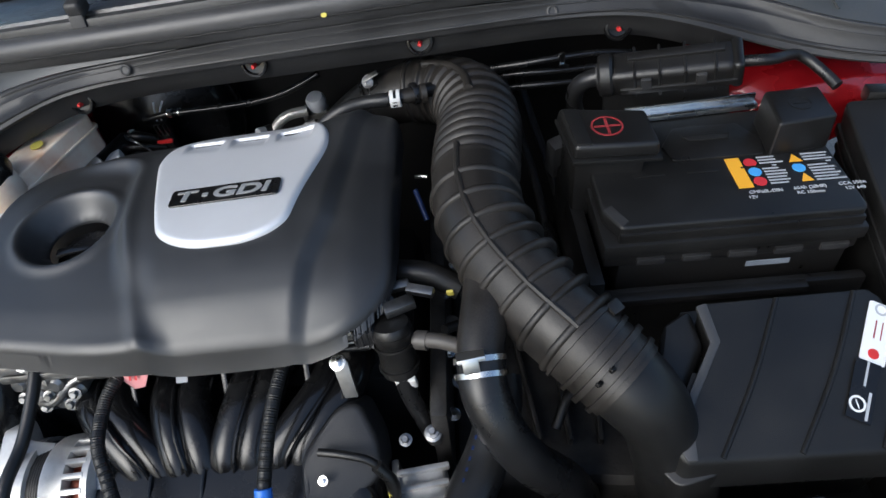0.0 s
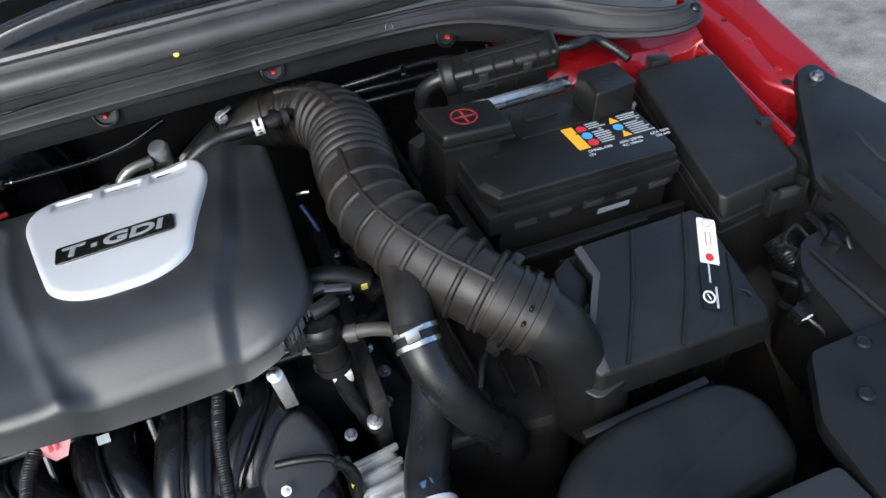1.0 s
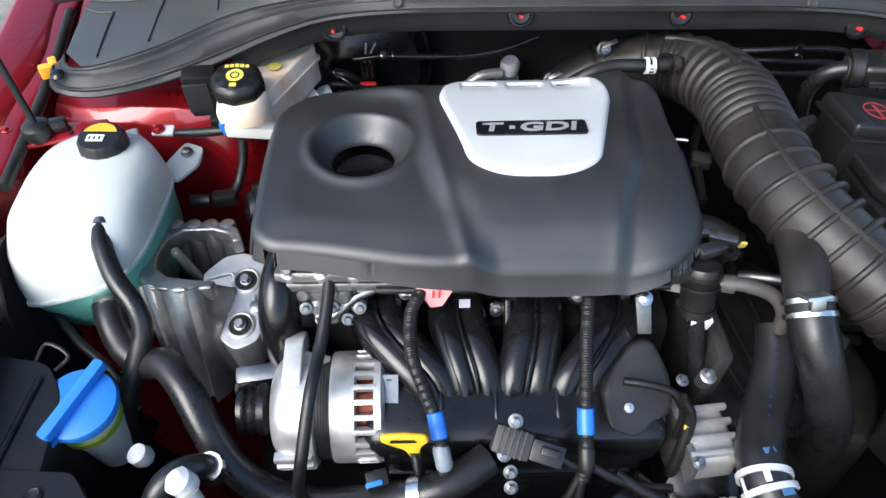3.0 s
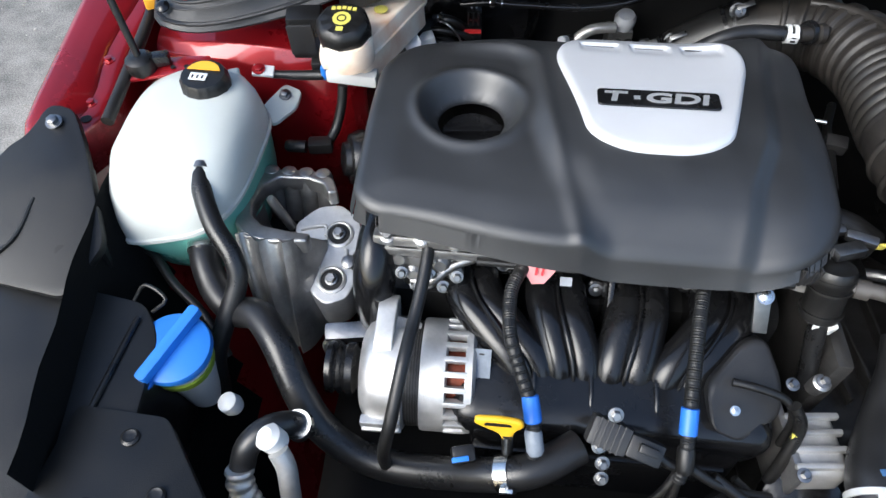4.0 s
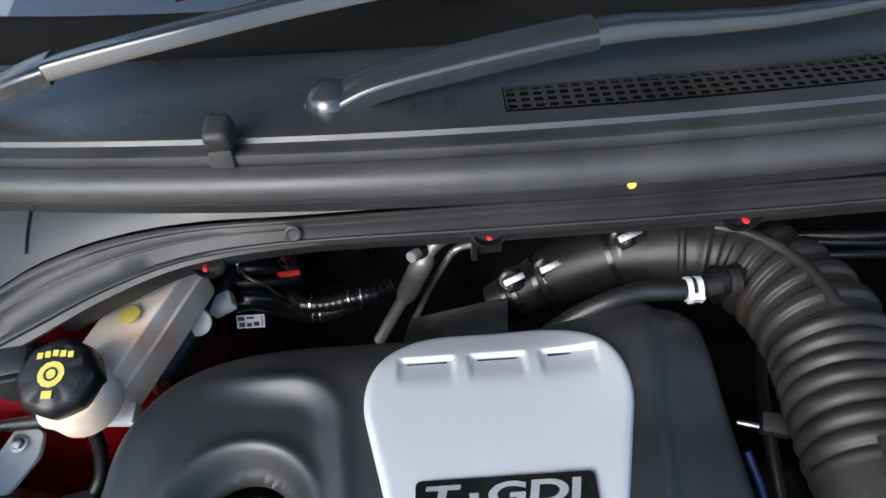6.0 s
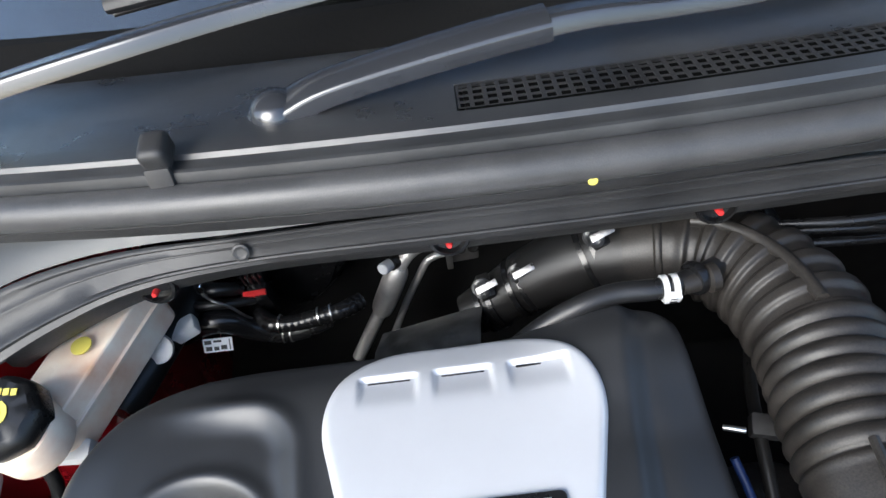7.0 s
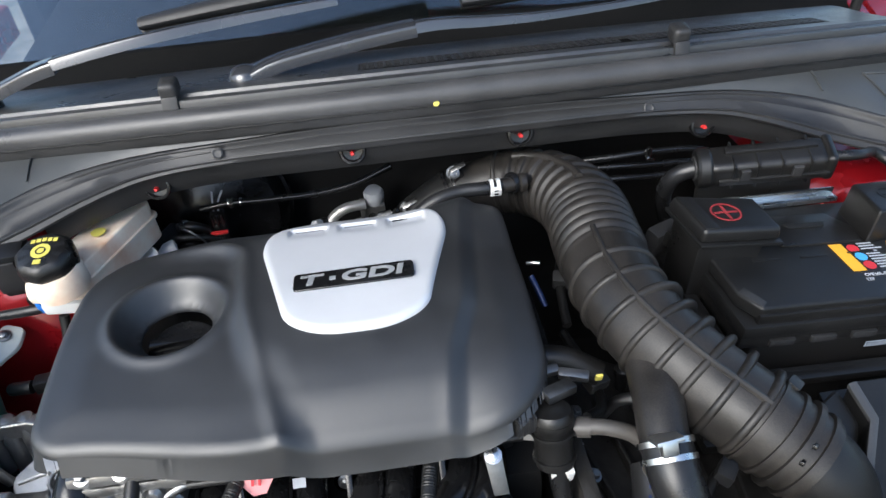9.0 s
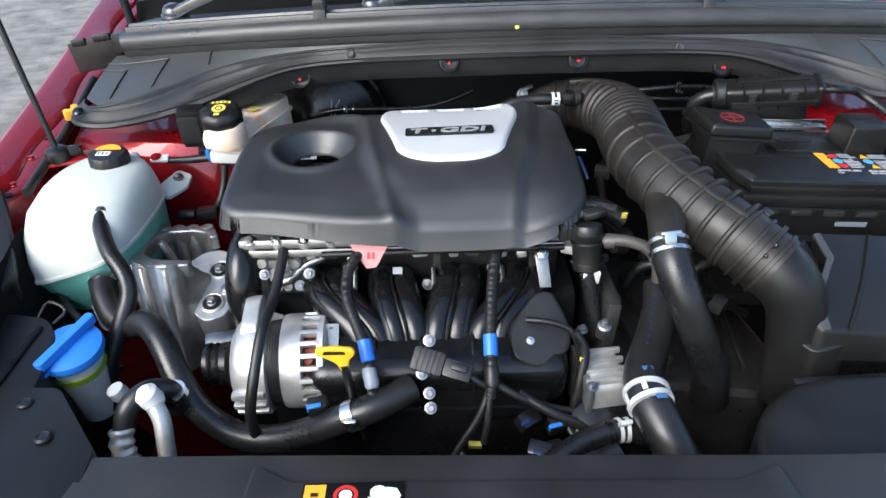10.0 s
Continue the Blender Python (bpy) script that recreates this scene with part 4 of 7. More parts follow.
for k, w in enumerate((-0.95, 0.35)):
    u = axes_of(AX) @ Vector((math.cos(w), math.sin(w), 0))
    part("case_bolt", bolt(on_axis(0.072) + u * 0.058, AX, 0.0042, 0.006), STEEL, alt)
part("end_cap", lathe(bmesh.new(), ((0.050, 0.07), (0.050, 0.084), (0.044, 0.092), (0.02, 0.096)), AC, AX, 30), BLACK, alt, "black plastic end cap")
part("mount_ear", prism(rounded([Vector((-0.362, y, z)) for y, z in ((0.150, 0.775), (0.128, 0.788), (0.078, 0.772), (0.058, 0.744), (0.080, 0.700), (0.130, 0.730))], 0.010, 3), (0.022, 0, 0), 0.006, 3), ALU, alt)
part("ear_web", prism(rounded([Vector((-0.342, y, z)) for y, z in ((0.125, 0.772), (0.085, 0.764), (0.068, 0.738), (0.110, 0.735))], 0.008, 3), (0.030, 0, -0.012), 0.005, 3), ALU, alt)
part("pulley", lathe(bmesh.new(), ((0.012, -0.105), (0.030, -0.104), (0.031, -0.098), (0.027, -0.094), (0.031, -0.090), (0.027, -0.085), (0.031, -0.080), (0.031, -0.072), (0.02, -0.066)), AC, AX, 28), GLOSSY, alt)
box = part("regulator", block((0.046, 0.060, 0.070), (-0.2392, 0.1067, 0.7186), (35, 0, 0), bevel=0.008, segments=3), BLACK, alt, "black plastic regulator housing")
tag = part("label", flat(plane_at((-0.2412, 0.0767, 0.7551), (1, 0.02, -0.02), (0, 0.82, 0.57)), rect(-0.0115, -0.016, 0.0115, 0.016), 0.0012), TAGGREY, box, "pale printed label")
part("label_print", flat(plane_at((-0.2412, 0.0767, 0.7551), (1, 0.02, -0.02), (0, 0.82, 0.57)) @ Matrix.Translation((0, 0, 0.0012)), rect(-0.002, 0.009, 0.004, 0.011), 0.0003), BLACK, tag)
part("regulator_plug", block((0.030, 0.022, 0.030), (-0.2392, 0.0647, 0.6966), (20, 0, 0), bevel=0.004), GLOSSY, box)



alt.matrix_world = Matrix.Translation((-0.326, 0.108, 0.697)) @ Matrix.Scale(0.88, 4) @ Matrix.Translation(-AC)
# ---- intake hose ----
hose = thing("intake_hose", "dusty black corrugated rubber intake hose", "intake hose")
HP = [(0.050, 0.548, 0.850, 0.036), (0.085, 0.540, 0.858, 0.040), (0.122, 0.519, 0.864, 0.0425), (0.148, 0.477, 0.870, 0.0450), (0.156, 0.42, 0.877, 0.0462), (0.150, 0.35, 0.882, 0.0455),
      (0.147, 0.28, 0.882, 0.0435), (0.160, 0.225, 0.873, 0.0415), (0.190, 0.175, 0.858, 0.0405), (0.224, 0.136, 0.842, 0.0398), (0.246, 0.115, 0.829, 0.0395), (0.261, 0.101, 0.820, 0.0395)]
hrows = smooth_path(HP, 0.0012)
hs = [0.0]
for a, b in zip(hrows, hrows[1:]):
    hs.append(hs[-1] + float(np.linalg.norm((b - a)[:3])))
HL = hs[-1]


def at_length(s):
    i = min(range(len(hs)), key=lambda k: abs(hs[k] - s))
    j = min(i + 1, len(hrows) - 1)
    d = Vector((hrows[j] - hrows[max(i - 1, 0)])[:3]).normalized()
    return Vector(hrows[i][:3]), d, hrows[i][3]


BENDS, BELLOWS = (0.042, 0.186), (0.186, 0.298)
rows = []
for r, s in zip(hrows, hs):
    r = r.copy()
    if BENDS[0] < s < BENDS[1]:
        r[3] *= 1 + 0.045 * ease(BENDS[0], BENDS[0] + 0.01, s) * math.tanh(3.0 * math.sin(2 * math.pi * (s - BENDS[0]) / 0.024))
    if BELLOWS[0] < s < BELLOWS[1]:
        w = min(ease(BELLOWS[0], BELLOWS[0] + 0.004, s), ease(BELLOWS[1], BELLOWS[1] - 0.01, s))
        r[3] *= 1 + w * 0.125 * (abs(math.sin(math.pi * (s - BELLOWS[0]) / 0.0146)) ** 0.55 - 0.62)
    rows.append(r)
body = part("bellows", sweep(bmesh.new(), rows, 40), RUBBER, hose, angle=70)


def far_side(p, d, r, tall):
    """Outward factor for a rib that stands taller on the side away from the engine."""
    m = axes_of(d)
    away = m.transposed() @ Vector((0.75, 0.45, 0.45)).normalized()
    w0 = math.atan2(away.y, away.x)
    return lambda w, h: 1 + tall / r * max(math.cos(w - w0), 0) ** 2


for s in (0.030, 0.322, 0.347, 0.372, 0.397, 0.422, 0.447, 0.472, 0.497, 0.520):
    if s < HL - 0.05:
        p, d, r = at_length(s)
        part("rib", lathe(bmesh.new(), ((r - 0.003, -0.0046), (r + 0.0016, -0.0030), (r + 0.0027, -0.0013), (r + 0.0027, 0.0013), (r + 0.0016, 0.0030), (r - 0.003, 0.0046)), p, d, 48,
                          far_side(p, d, r, 0.0045 if s > 0.36 else 0.0)), RUBBER, body)
for angle in (72, 215):
    pts = []
    for s in np.linspace(0.285, HL - 0.056, 28):
        p, d, r = at_length(s)
        up = (Vector((0, 0, 1)) - d * d.z).normalized()
        side = d.cross(up)
        w = radians(angle)
        pts.append(p + (side * math.cos(w) + up * math.sin(w)) * (r + 0.0002))
    part("long_rib", tube(pts, 0.0032, n=8), RUBBER, body)
pts = []
for s in np.linspace(0.055, 0.184, 20):
    p, d, r = at_length(s)
    up = (Vector((0, 0, 1)) - d * d.z).normalized()
    w = radians(82)
    pts.append(p + (d.cross(up) * math.cos(w) + up * math.sin(w)) * (r * 0.985))
part("spine", tube(pts, 0.0052, n=10), RUBBER, body)
for s, rr, wd in ((HL - 0.052, 0.0025, 0.004), (HL - 0.036, 0.003, 0.005), (HL - 0.022, 0.0045, 0.007), (HL - 0.008, 0.003, 0.006)):
    p, d, r = at_length(s)
    part("end_ring", lathe(bmesh.new(), ((r - 0.003, -wd / 2), (r + rr, -wd / 2.6), (r + rr, wd / 2.6), (r - 0.003, wd / 2)), p, d, 40), RUBBER, body)
p, d, r = at_length(HL - 0.029)
part("clamp_screw", block((0.014, 0.012, 0.012), p + Vector((0.014, 0.024, 0.036)), (20, 10, 40), bevel=0.002), BLACK, hose)

for k, ang in enumerate((38, 60)):
    p, d, r = at_length(HL - 0.040)
    up = (Vector((0, 0, 1)) - d * d.z).normalized()
    n0 = d.cross(up) * math.cos(radians(ang)) + up * math.sin(radians(ang))
    part("clamp_tab", block((0.006, 0.004, 0.004), at_length(HL - 0.018)[0] + n0 * (r + 0.003), (0, 20, 40), bevel=0.001), BLACK, hose)
for x, y, z in ((0.0898, 0.5214, 0.8867), (0.1054, 0.5132, 0.8904)):
    part("cuff_tab", block((0.012, 0.010, 0.006), (x, y, z), (30, 10, -25), bevel=0.002), RUBBER, hose)

# side branch and the hose clamped to it
branch = thing("breather_hose", "black rubber hose with a zinc spring clamp", "hose")
part("stub", tube([(0.150, 0.190, 0.862, 0.022), (0.145, 0.155, 0.858, 0.022), (0.140, 0.132, 0.852, 0.021), (0.138, 0.110, 0.842, 0.0205)], n=20), RUBBER, branch)
part("hose", tube([(0.139, 0.122, 0.848, 0.0215), (0.140, 0.095, 0.832, 0.0212), (0.152, 0.074, 0.800, 0.0205), (0.172, 0.068, 0.755, 0.0205), (0.198, 0.075, 0.70, 0.022), (0.215, 0.09, 0.63, 0.024)], n=22), HOSE, branch)
cl = part("spring_clamp", join(band((0.1385, 0.119, 0.8475), (0.02, -0.82, -0.55), 0.0222, 0.0048, 0.0016), band((0.1385, 0.108, 0.8400), (0.02, -0.82, -0.55), 0.0222, 0.0048, 0.0016)), CHROME, branch)
part("ear", join(block((0.024, 0.018, 0.004), (0.132, 0.108, 0.868), (-30, 0, 8), bevel=0.001), block((0.014, 0.006, 0.013), (0.132, 0.100, 0.866), (-25, 0, 8), bevel=0.0015)), CHROME, cl)

# ---- turbo pipe at the back ----
turbo = thing("turbo_inlet_pipe", "black plastic inlet pipe with screw clamps", "pipe")
part("pipe", tube([(-0.095, 0.555, 0.768, 0.022), (-0.065, 0.56, 0.784, 0.0255), (-0.047, 0.562, 0.796, 0.0275), (-0.030, 0.563, 0.806, 0.031), (0.015, 0.560, 0.833, 0.035), (0.058, 0.547, 0.852, 0.0365)], n=26), BLACK, turbo)
for s, r, screw in (((-0.076, 0.558, 0.778), 0.0255, (-0.080, 0.544, 0.818)), ((-0.045, 0.562, 0.797), 0.0285, (-0.045, 0.548, 0.829)), ((0.022, 0.559, 0.836), 0.0365, (0.020, 0.536, 0.882))):
    b = part("clamp", join(band(s, (1, 0.0, 0.5), r, 0.005, 0.0018), band((s[0] + 0.010, s[1], s[2] + 0.005), (1, 0.0, 0.5), r, 0.005, 0.0018)), GLOSSY, turbo)
    q = Vector(screw)
    part("clamp_housing", block((0.013, 0.024, 0.016), q + Vector((0.003, 0.012, -0.008)), (20, 0, 15), bevel=0.002), BLACK, b)
    part("clamp_bridge", block((0.021, 0.0065, 0.0018), q + Vector((0.004, 0.001, 0.0080)), (30, -20, 12), bevel=0.0006), STEEL, b)
    part("clamp_screw", join(lathe(bmesh.new(), ((0.0072, -0.012), (0.0072, -0.002), (0.0064, 0.0), (0.003, 0.0004), (0.0026, -0.002), (0.0004, -0.002)), q, (0.05, -0.9, 0.42), 18), lathe(bmesh.new(), ((0.0095, -0.013), (0.0095, -0.011), (0.006, -0.011)), q, (0.05, -0.9, 0.42), 18)), STEEL, b)
part("heat_shield", thicken(strip([[(-0.190 + 0.025 * k, 0.462 + 0.002 * k, 0.798 + 0.004 * k), (-0.186 + 0.025 * k, 0.51, 0.792 + 0.007 * k), (-0.182 + 0.025 * k, 0.545, 0.770 + 0.007 * k)] for k in range(5)]), 0.0015), STEEL, turbo, "dull pressed heat shield")

vent = thing("vent_hose", "thin black hose with a white spring clip", "hose")
part("hose", tube([(-0.10, 0.440, 0.835), (-0.045, 0.462, 0.868), (-0.01, 0.468, 0.888), (0.02, 0.473, 0.893), (0.055, 0.472, 0.894), (0.088, 0.482, 0.892), (0.108, 0.492, 0.888)], 0.0085, n=14), HOSE, vent)
vc = part("clip", join(band((0.0565, 0.472, 0.894), (1, 0, 0), 0.0092, 0.0042, 0.0012), band((0.0645, 0.472, 0.894), (1, 0, 0), 0.0092, 0.0042, 0.0012), block((0.0125, 0.006, 0.010), (0.0605, 0.4625, 0.894), (15, 0, 0), bevel=0.001)), WHITE, vent, "white spring clip")
for dz in (-0.0022, 0.0024):
    part("clip_slot", block((0.0055, 0.001, 0.0022), (0.0605, 0.4592, 0.8942 + dz), (15, 0, 0), bevel=0.0003), DARK, vc)
part("end_ring", lathe(bmesh.new(), ((0.009, -0.004), (0.0132, -0.0035), (0.0142, 0.0), (0.0132, 0.0035), (0.009, 0.004)), (0.083, 0.479, 0.8925), (1, 0.45, -0.05), 26), GLOSSY, vent)
part("nipple", lathe(bmesh.new(), ((0.008, 0), (0.008, 0.02), (0.0115, 0.022), (0.0115, 0.028)), (0.070, 0.473, 0.8935), (1, 0.15, 0), 18), RUBBER, vent)

# ---- battery ----
battery = thing("battery", "black car battery with a printed label and terminal covers", "battery")
BX = Vector((0.233, 0.010, -0.020)).normalized()
bt = plane_at((0.282, 0.240, 0.8615), BX, (0, 1, 0.02))
b3 = bt.to_3x3()
BW, BD = 0.240, 0.172


def bat(x, y, z):
    return bt @ Vector((x, y, z))


def bat_block(x0, y0, z0, x1, y1, z1, bevel=0.003, taper=1.0):
    return block((x1 - x0, y1 - y0, z1 - z0), bat((x0 + x1) / 2, (y0 + y1) / 2, (z0 + z1) / 2), bevel=bevel, axes=b3, taper=taper)


part("case", bat_block(0.004, 0.003, -0.165, BW - 0.004, BD - 0.003, -0.03, 0.004), BLACK, battery)
lid = part("lid", prism([bat(x, y, 0) for x, y in ((0.001, 0.004), (BW - 0.004, 0.004), (BW, 0.010), (BW, BD), (-0.012, BD), (-0.012, 0.028))], b3 @ Vector((0, 0, -0.016)), 0.004, 3), SATIN, battery)
part("lid_rim", bat_block(-0.015, -0.003, -0.036, BW + 0.004, BD + 0.004, -0.019, 0.004), SATIN, lid)
part("lid_foot", bat_block(-0.012, 0.001, -0.052, BW + 0.001, BD + 0.001, -0.038, 0.003), BLACK, lid)
part("edge_mark", prism([bat(-0.011, 0.030, 0.0005), bat(0.002, 0.0055, 0.0005), bat(0.010, 0.012, 0.0012), bat(-0.002, 0.036, 0.0012)], b3 @ Vector((0, 0, -0.008)), 0.001), GREYBLK, lid)
part("lid_ledge", bat_block(0.000, 0.001, -0.020, BW - 0.002, 0.008, -0.008, 0.002), BLACK, lid)
for k in range(4):
    part("cell_line", bat_block(0.030 + 0.055 * k, 0.074, -0.001, 0.062 + 0.055 * k, 0.0765, 0.0012, 0.0004), BLACK, lid)
for k in range(5):
    part("rim_rib", bat_block(0.02 + k * 0.046, -0.0025, -0.049, 0.048 + k * 0.046, 0.002, -0.041, 0.001), GREYBLK, lid)
hd = part("handle_recess", prism([bat(x, y, 0.003) for x, y in ((0.075, 0.093), (0.170, 0.093), (0.176, 0.118), (0.160, 0.148), (0.090, 0.148), (0.070, 0.118))], b3 @ Vector((0, 0, -0.004)), 0.002), BLACK, lid)
part("handle_slot", prism([bat(x, y, 0.0045) for x, y in ((0.100, 0.122), (0.142, 0.122), (0.147, 0.130), (0.095, 0.130))], b3 @ Vector((0, 0, -0.003)), 0.0005), DARK, hd)
pos = part("positive_cover", prism([bat(x, y, 0.041) for x, y in ((-0.031, 0.082), (0.052, 0.078), (0.051, 0.135), (-0.037, 0.149))], b3 @ Vector((0, 0, -0.016)), 0.005, 3, taper=1.05), BLACK, battery, "hinged terminal cover with a red plus sign")
part("cover_edge", prism([bat(x, y, 0.025) for x, y in ((-0.034, 0.077), (0.056, 0.073), (0.055, 0.138), (-0.040, 0.153))], b3 @ Vector((0, 0, -0.005)), 0.0015, 2), SATIN, pos)
part("cover_step", prism([bat(x, y, 0.0425) for x, y in ((-0.030, 0.084), (-0.014, 0.083), (-0.018, 0.143), (-0.035, 0.146))], b3 @ Vector((0, 0, -0.010)), 0.002, 2), SATIN, pos)
part("cover_skirt", prism([bat(x, y, 0.021) for x, y in ((-0.030, 0.086), (0.042, 0.082), (0.044, 0.130), (-0.034, 0.142))], b3 @ Vector((0, 0, -0.080)), 0.004, 2, taper=0.94), BLACK, pos)
pm = plane_at(bat(0.006, 0.111, 0.0412), BX, (-0.05, 1, 0.02))
part("plus_sign", join(ring_flat(pm, 0, 0, 0.0145, 0.0165, 0.0006), flat(pm, rect(-0.013, -0.0014, 0.013, 0.0014), 0.0005), flat(pm, rect(-0.0014, -0.013, 0.0014, 0.013), 0.0007)), DARKRED, pos)
neg = part("negative_cover", prism([bat(x, y, 0.040) for x, y in ((0.176, 0.092), (0.238, 0.100), (0.240, 0.152), (0.182, 0.150))], b3 @ Vector((0, 0, -0.042)), 0.004, 3, taper=1.06), BLACK, battery, "dark terminal cover with a minus sign")
nm2 = plane_at(bat(0.209, 0.124, 0.0402), BX, (0, 1, 0.02))
part("minus_sign", join(ring_flat(nm2, 0, 0, 0.0105, 0.0118, 0.0006), flat(nm2, rect(-0.007, -0.001, 0.007, 0.001), 0.0006)), BLACK, neg)
# printed label: pictograms and lines
lm = plane_at(bat(0.130, 0.045, 0.0003), BX, (0, 1, 0.02))
part("warning_patch", flat(lm, [(-0.002, 0.0), (0.013, 0.0), (0.013, 0.046), (-0.002, 0.046)]), ORANGE, lid)
for j, mat in enumerate((REDPRINT, BLUEPRINT, REDPRINT)):
    part("pictogram", flat(lm, disc(0.022, 0.008 + 0.0145 * j, 0.0065), 0.0007), mat, lid)
part("pictogram", flat(lm, [(0.061, 0.033), (0.075, 0.033), (0.068, 0.045)], 0.0007), ORANGE, lid)
part("pictogram", flat(lm, disc(0.067, 0.0235, 0.0065), 0.0007), BLUEPRINT, lid)
part("pictogram", flat(lm, [(0.062, 0.003), (0.074, 0.003), (0.068, 0.015)], 0.0007), ORANGE, lid)
random.seed(3)
for x0, w in ((0.031, 0.026), (0.077, 0.030)):
    for j in range(10):
        part("print_line", flat(lm, rect(x0, 0.003 + j * 0.0045, x0 + w * random.uniform(0.6, 1.0), 0.0048 + j * 0.0045), 0.0004), GREYPRINT, lid)
for body_text, x, y in (("CMF60L-DIN", 0.022, -0.007), ("12V", 0.007, -0.014), ("60Ah (20HR)", 0.066, -0.006), ("RC 100min", 0.064, -0.013), ("CCA 550A", 0.108, -0.005), ("12V 640", 0.108, -0.012)):
    part("print_text", lettering(body_text, 0.0060, lm @ Matrix.Translation((x, y, 0.0003)), 0.0003), GREYPRINT, lid)
part("front_label", flat(plane_at(bat(0.155, -0.0015, -0.060), BX, b3 @ Vector((0, 0, 1))), rect(-0.022, -0.0035, 0.022, 0.0035), 0.001), TAGGREY, battery, "worn grey label strip")

tray = thing("battery_tray", "black plastic battery tray wrapped round the case", "tray")
part("wall", prism([bat(x, y, -0.072) for x, y in ((-0.016, -0.022), (BW + 0.012, -0.022), (BW + 0.012, -0.010), (-0.016, -0.010))], b3 @ Vector((0, 0, -0.10)), 0.004), BLACK, tray)
part("wall", prism([bat(x, y, -0.05) for x, y in ((-0.030, -0.022), (-0.014, -0.022), (-0.014, BD), (-0.030, BD))], b3 @ Vector((0, 0, -0.12)), 0.004), BLACK, tray)
part("base", bat_block(-0.03, -0.03, -0.18, BW + 0.02, BD + 0.01, -0.165, 0.004), BLACK, tray)
part("lip", bat_block(-0.02, -0.030, -0.080, 0.19, -0.018, -0.070, 0.003), BLACK, tray)
solo("battery_clamp_bar", join(block((0.150, 0.014, 0.006), bat(0.118, BD + 0.002, 0.004), (0, 5, 6), bevel=0.0015), block((0.150, 0.003, 0.012), bat(0.118, BD + 0.008, 0.008), (0, 5, 6), bevel=0.001)), CHROME,
            "zinc-plated battery clamp bar with punched holes", "clamp bar")

# ---- fuse box ----
fuse = thing("fuse_box", "black plastic fuse box with a latched lid", "fuse box")
FT = [Vector(p) for p in ((0.550, 0.402, 0.860), (0.672, 0.392, 0.857), (0.650, 0.190, 0.812), (0.535, 0.183, 0.806))]
part("lid", prism(rounded(FT, 0.012, 4), (0.0, -0.006, -0.026), 0.006, 3, 1.02), SATIN, fuse)
c = sum(FT, Vector()) / 4
part("lid_notch", block((0.020, 0.016, 0.022), (0.652, 0.262, 0.822), (-10, 0, 0), bevel=0.004), SATIN, fuse)
part("body", prism([c + (p - c) * 0.97 + Vector((0, -0.006, -0.032)) for p in FT], (0, 0, -0.13), 0.004), BLACK, fuse)
part("body_step", prism([c + (p - c) * 1.0 + Vector((0, -0.008, -0.048)) for p in FT], (0, 0, -0.010), 0.003), BLACK, fuse)
part("body_rim", prism([c + (p - c) * 1.03 + Vector((0, -0.006, -0.028)) for p in FT], (0, 0, -0.012), 0.002), SATIN, fuse)
lt = part("latch", join(block((0.044, 0.006, 0.030), (0.622, 0.172, 0.780), (-8, 4, -3), bevel=0.002), block((0.006, 0.018, 0.034), (0.599, 0.176, 0.782), (-8, 4, -3), bevel=0.002), block((0.006, 0.018, 0.034), (0.645, 0.176, 0.785), (-8, 4, -3), bevel=0.002)), SATIN, fuse)
part("latch_tongue", block((0.026, 0.008, 0.012), (0.622, 0.172, 0.792), (-8, 4, -3), bevel=0.002), GREYBLK, lt)
part("latch", block((0.030, 0.018, 0.016), (0.590, 0.408, 0.858), (0, 4, -6), bevel=0.003), BLACK, fuse)
part("stamp", lettering("OK", 0.010, plane_at((0.578, 0.1845, 0.772), (1, -0.06, 0.02), (0, 0.2, 1)), 0.0004), PAPER, fuse)

# ---- air filter box ----
abox = thing("air_filter_box", "black plastic air filter box with two stickers on its lid", "air filter box")
AT = [Vector(p) for p in ((0.325, 0.176, 0.8224), (0.511, 0.193, 0.7988), (0.524, 0.0563, 0.7406), (0.294, 0.045, 0.7737))]
anorm = (AT[1] - AT[0]).cross(AT[2] - AT[0]).normalized()
anorm = anorm if anorm.z > 0 else -anorm


def abx(u, v, h=0.0):
    """u to the far side, v to the front, both 0 to 1; h above the lid."""
    a, b = AT[0].lerp(AT[1], u), AT[3].lerp(AT[2], u)
    return a.lerp(b, v) + anorm * h


shape = [(0.085, 0.0), (0.95, 0.0), (1.0, 0.07), (1.0, 0.92), (0.96, 1.0), (0.04, 1.0), (0.0, 0.94), (0.0, 0.70), (0.138, 0.27)]
part("lid", prism([abx(u, v) for u, v in shape], (0.0, -0.003, -0.040), 0.007, 3, 1.03), SATIN, abox)
for (u0, v0), (u1, v1) in (((0.476, 0.02), (0.166, 0.98)), ((0.87, 0.02), (0.463, 0.98)), ((0.975, 0.44), (0.773, 0.98))):
    part("lid_rib", tube([abx(u0, v0, 0.0002), abx((u0 + u1) / 2, (v0 + v1) / 2, 0.0010), abx(u1, v1, 0.0002)], 0.0024, n=8), SATIN, abox)
# paler strip: the light on the lid's left chamfer is put into its colour
part("lit_lid_chamfer", prism([abx(u, v, 0.0010) for u, v in ((0.07, 0.02), (0.125, 0.005), (0.185, 0.27), (0.050, 0.70), (0.075, 0.985), (0.035, 0.985), (0.006, 0.92), (0.006, 0.70), (0.135, 0.27))], (0, 0, -0.006), 0.002), SEAL, abox)
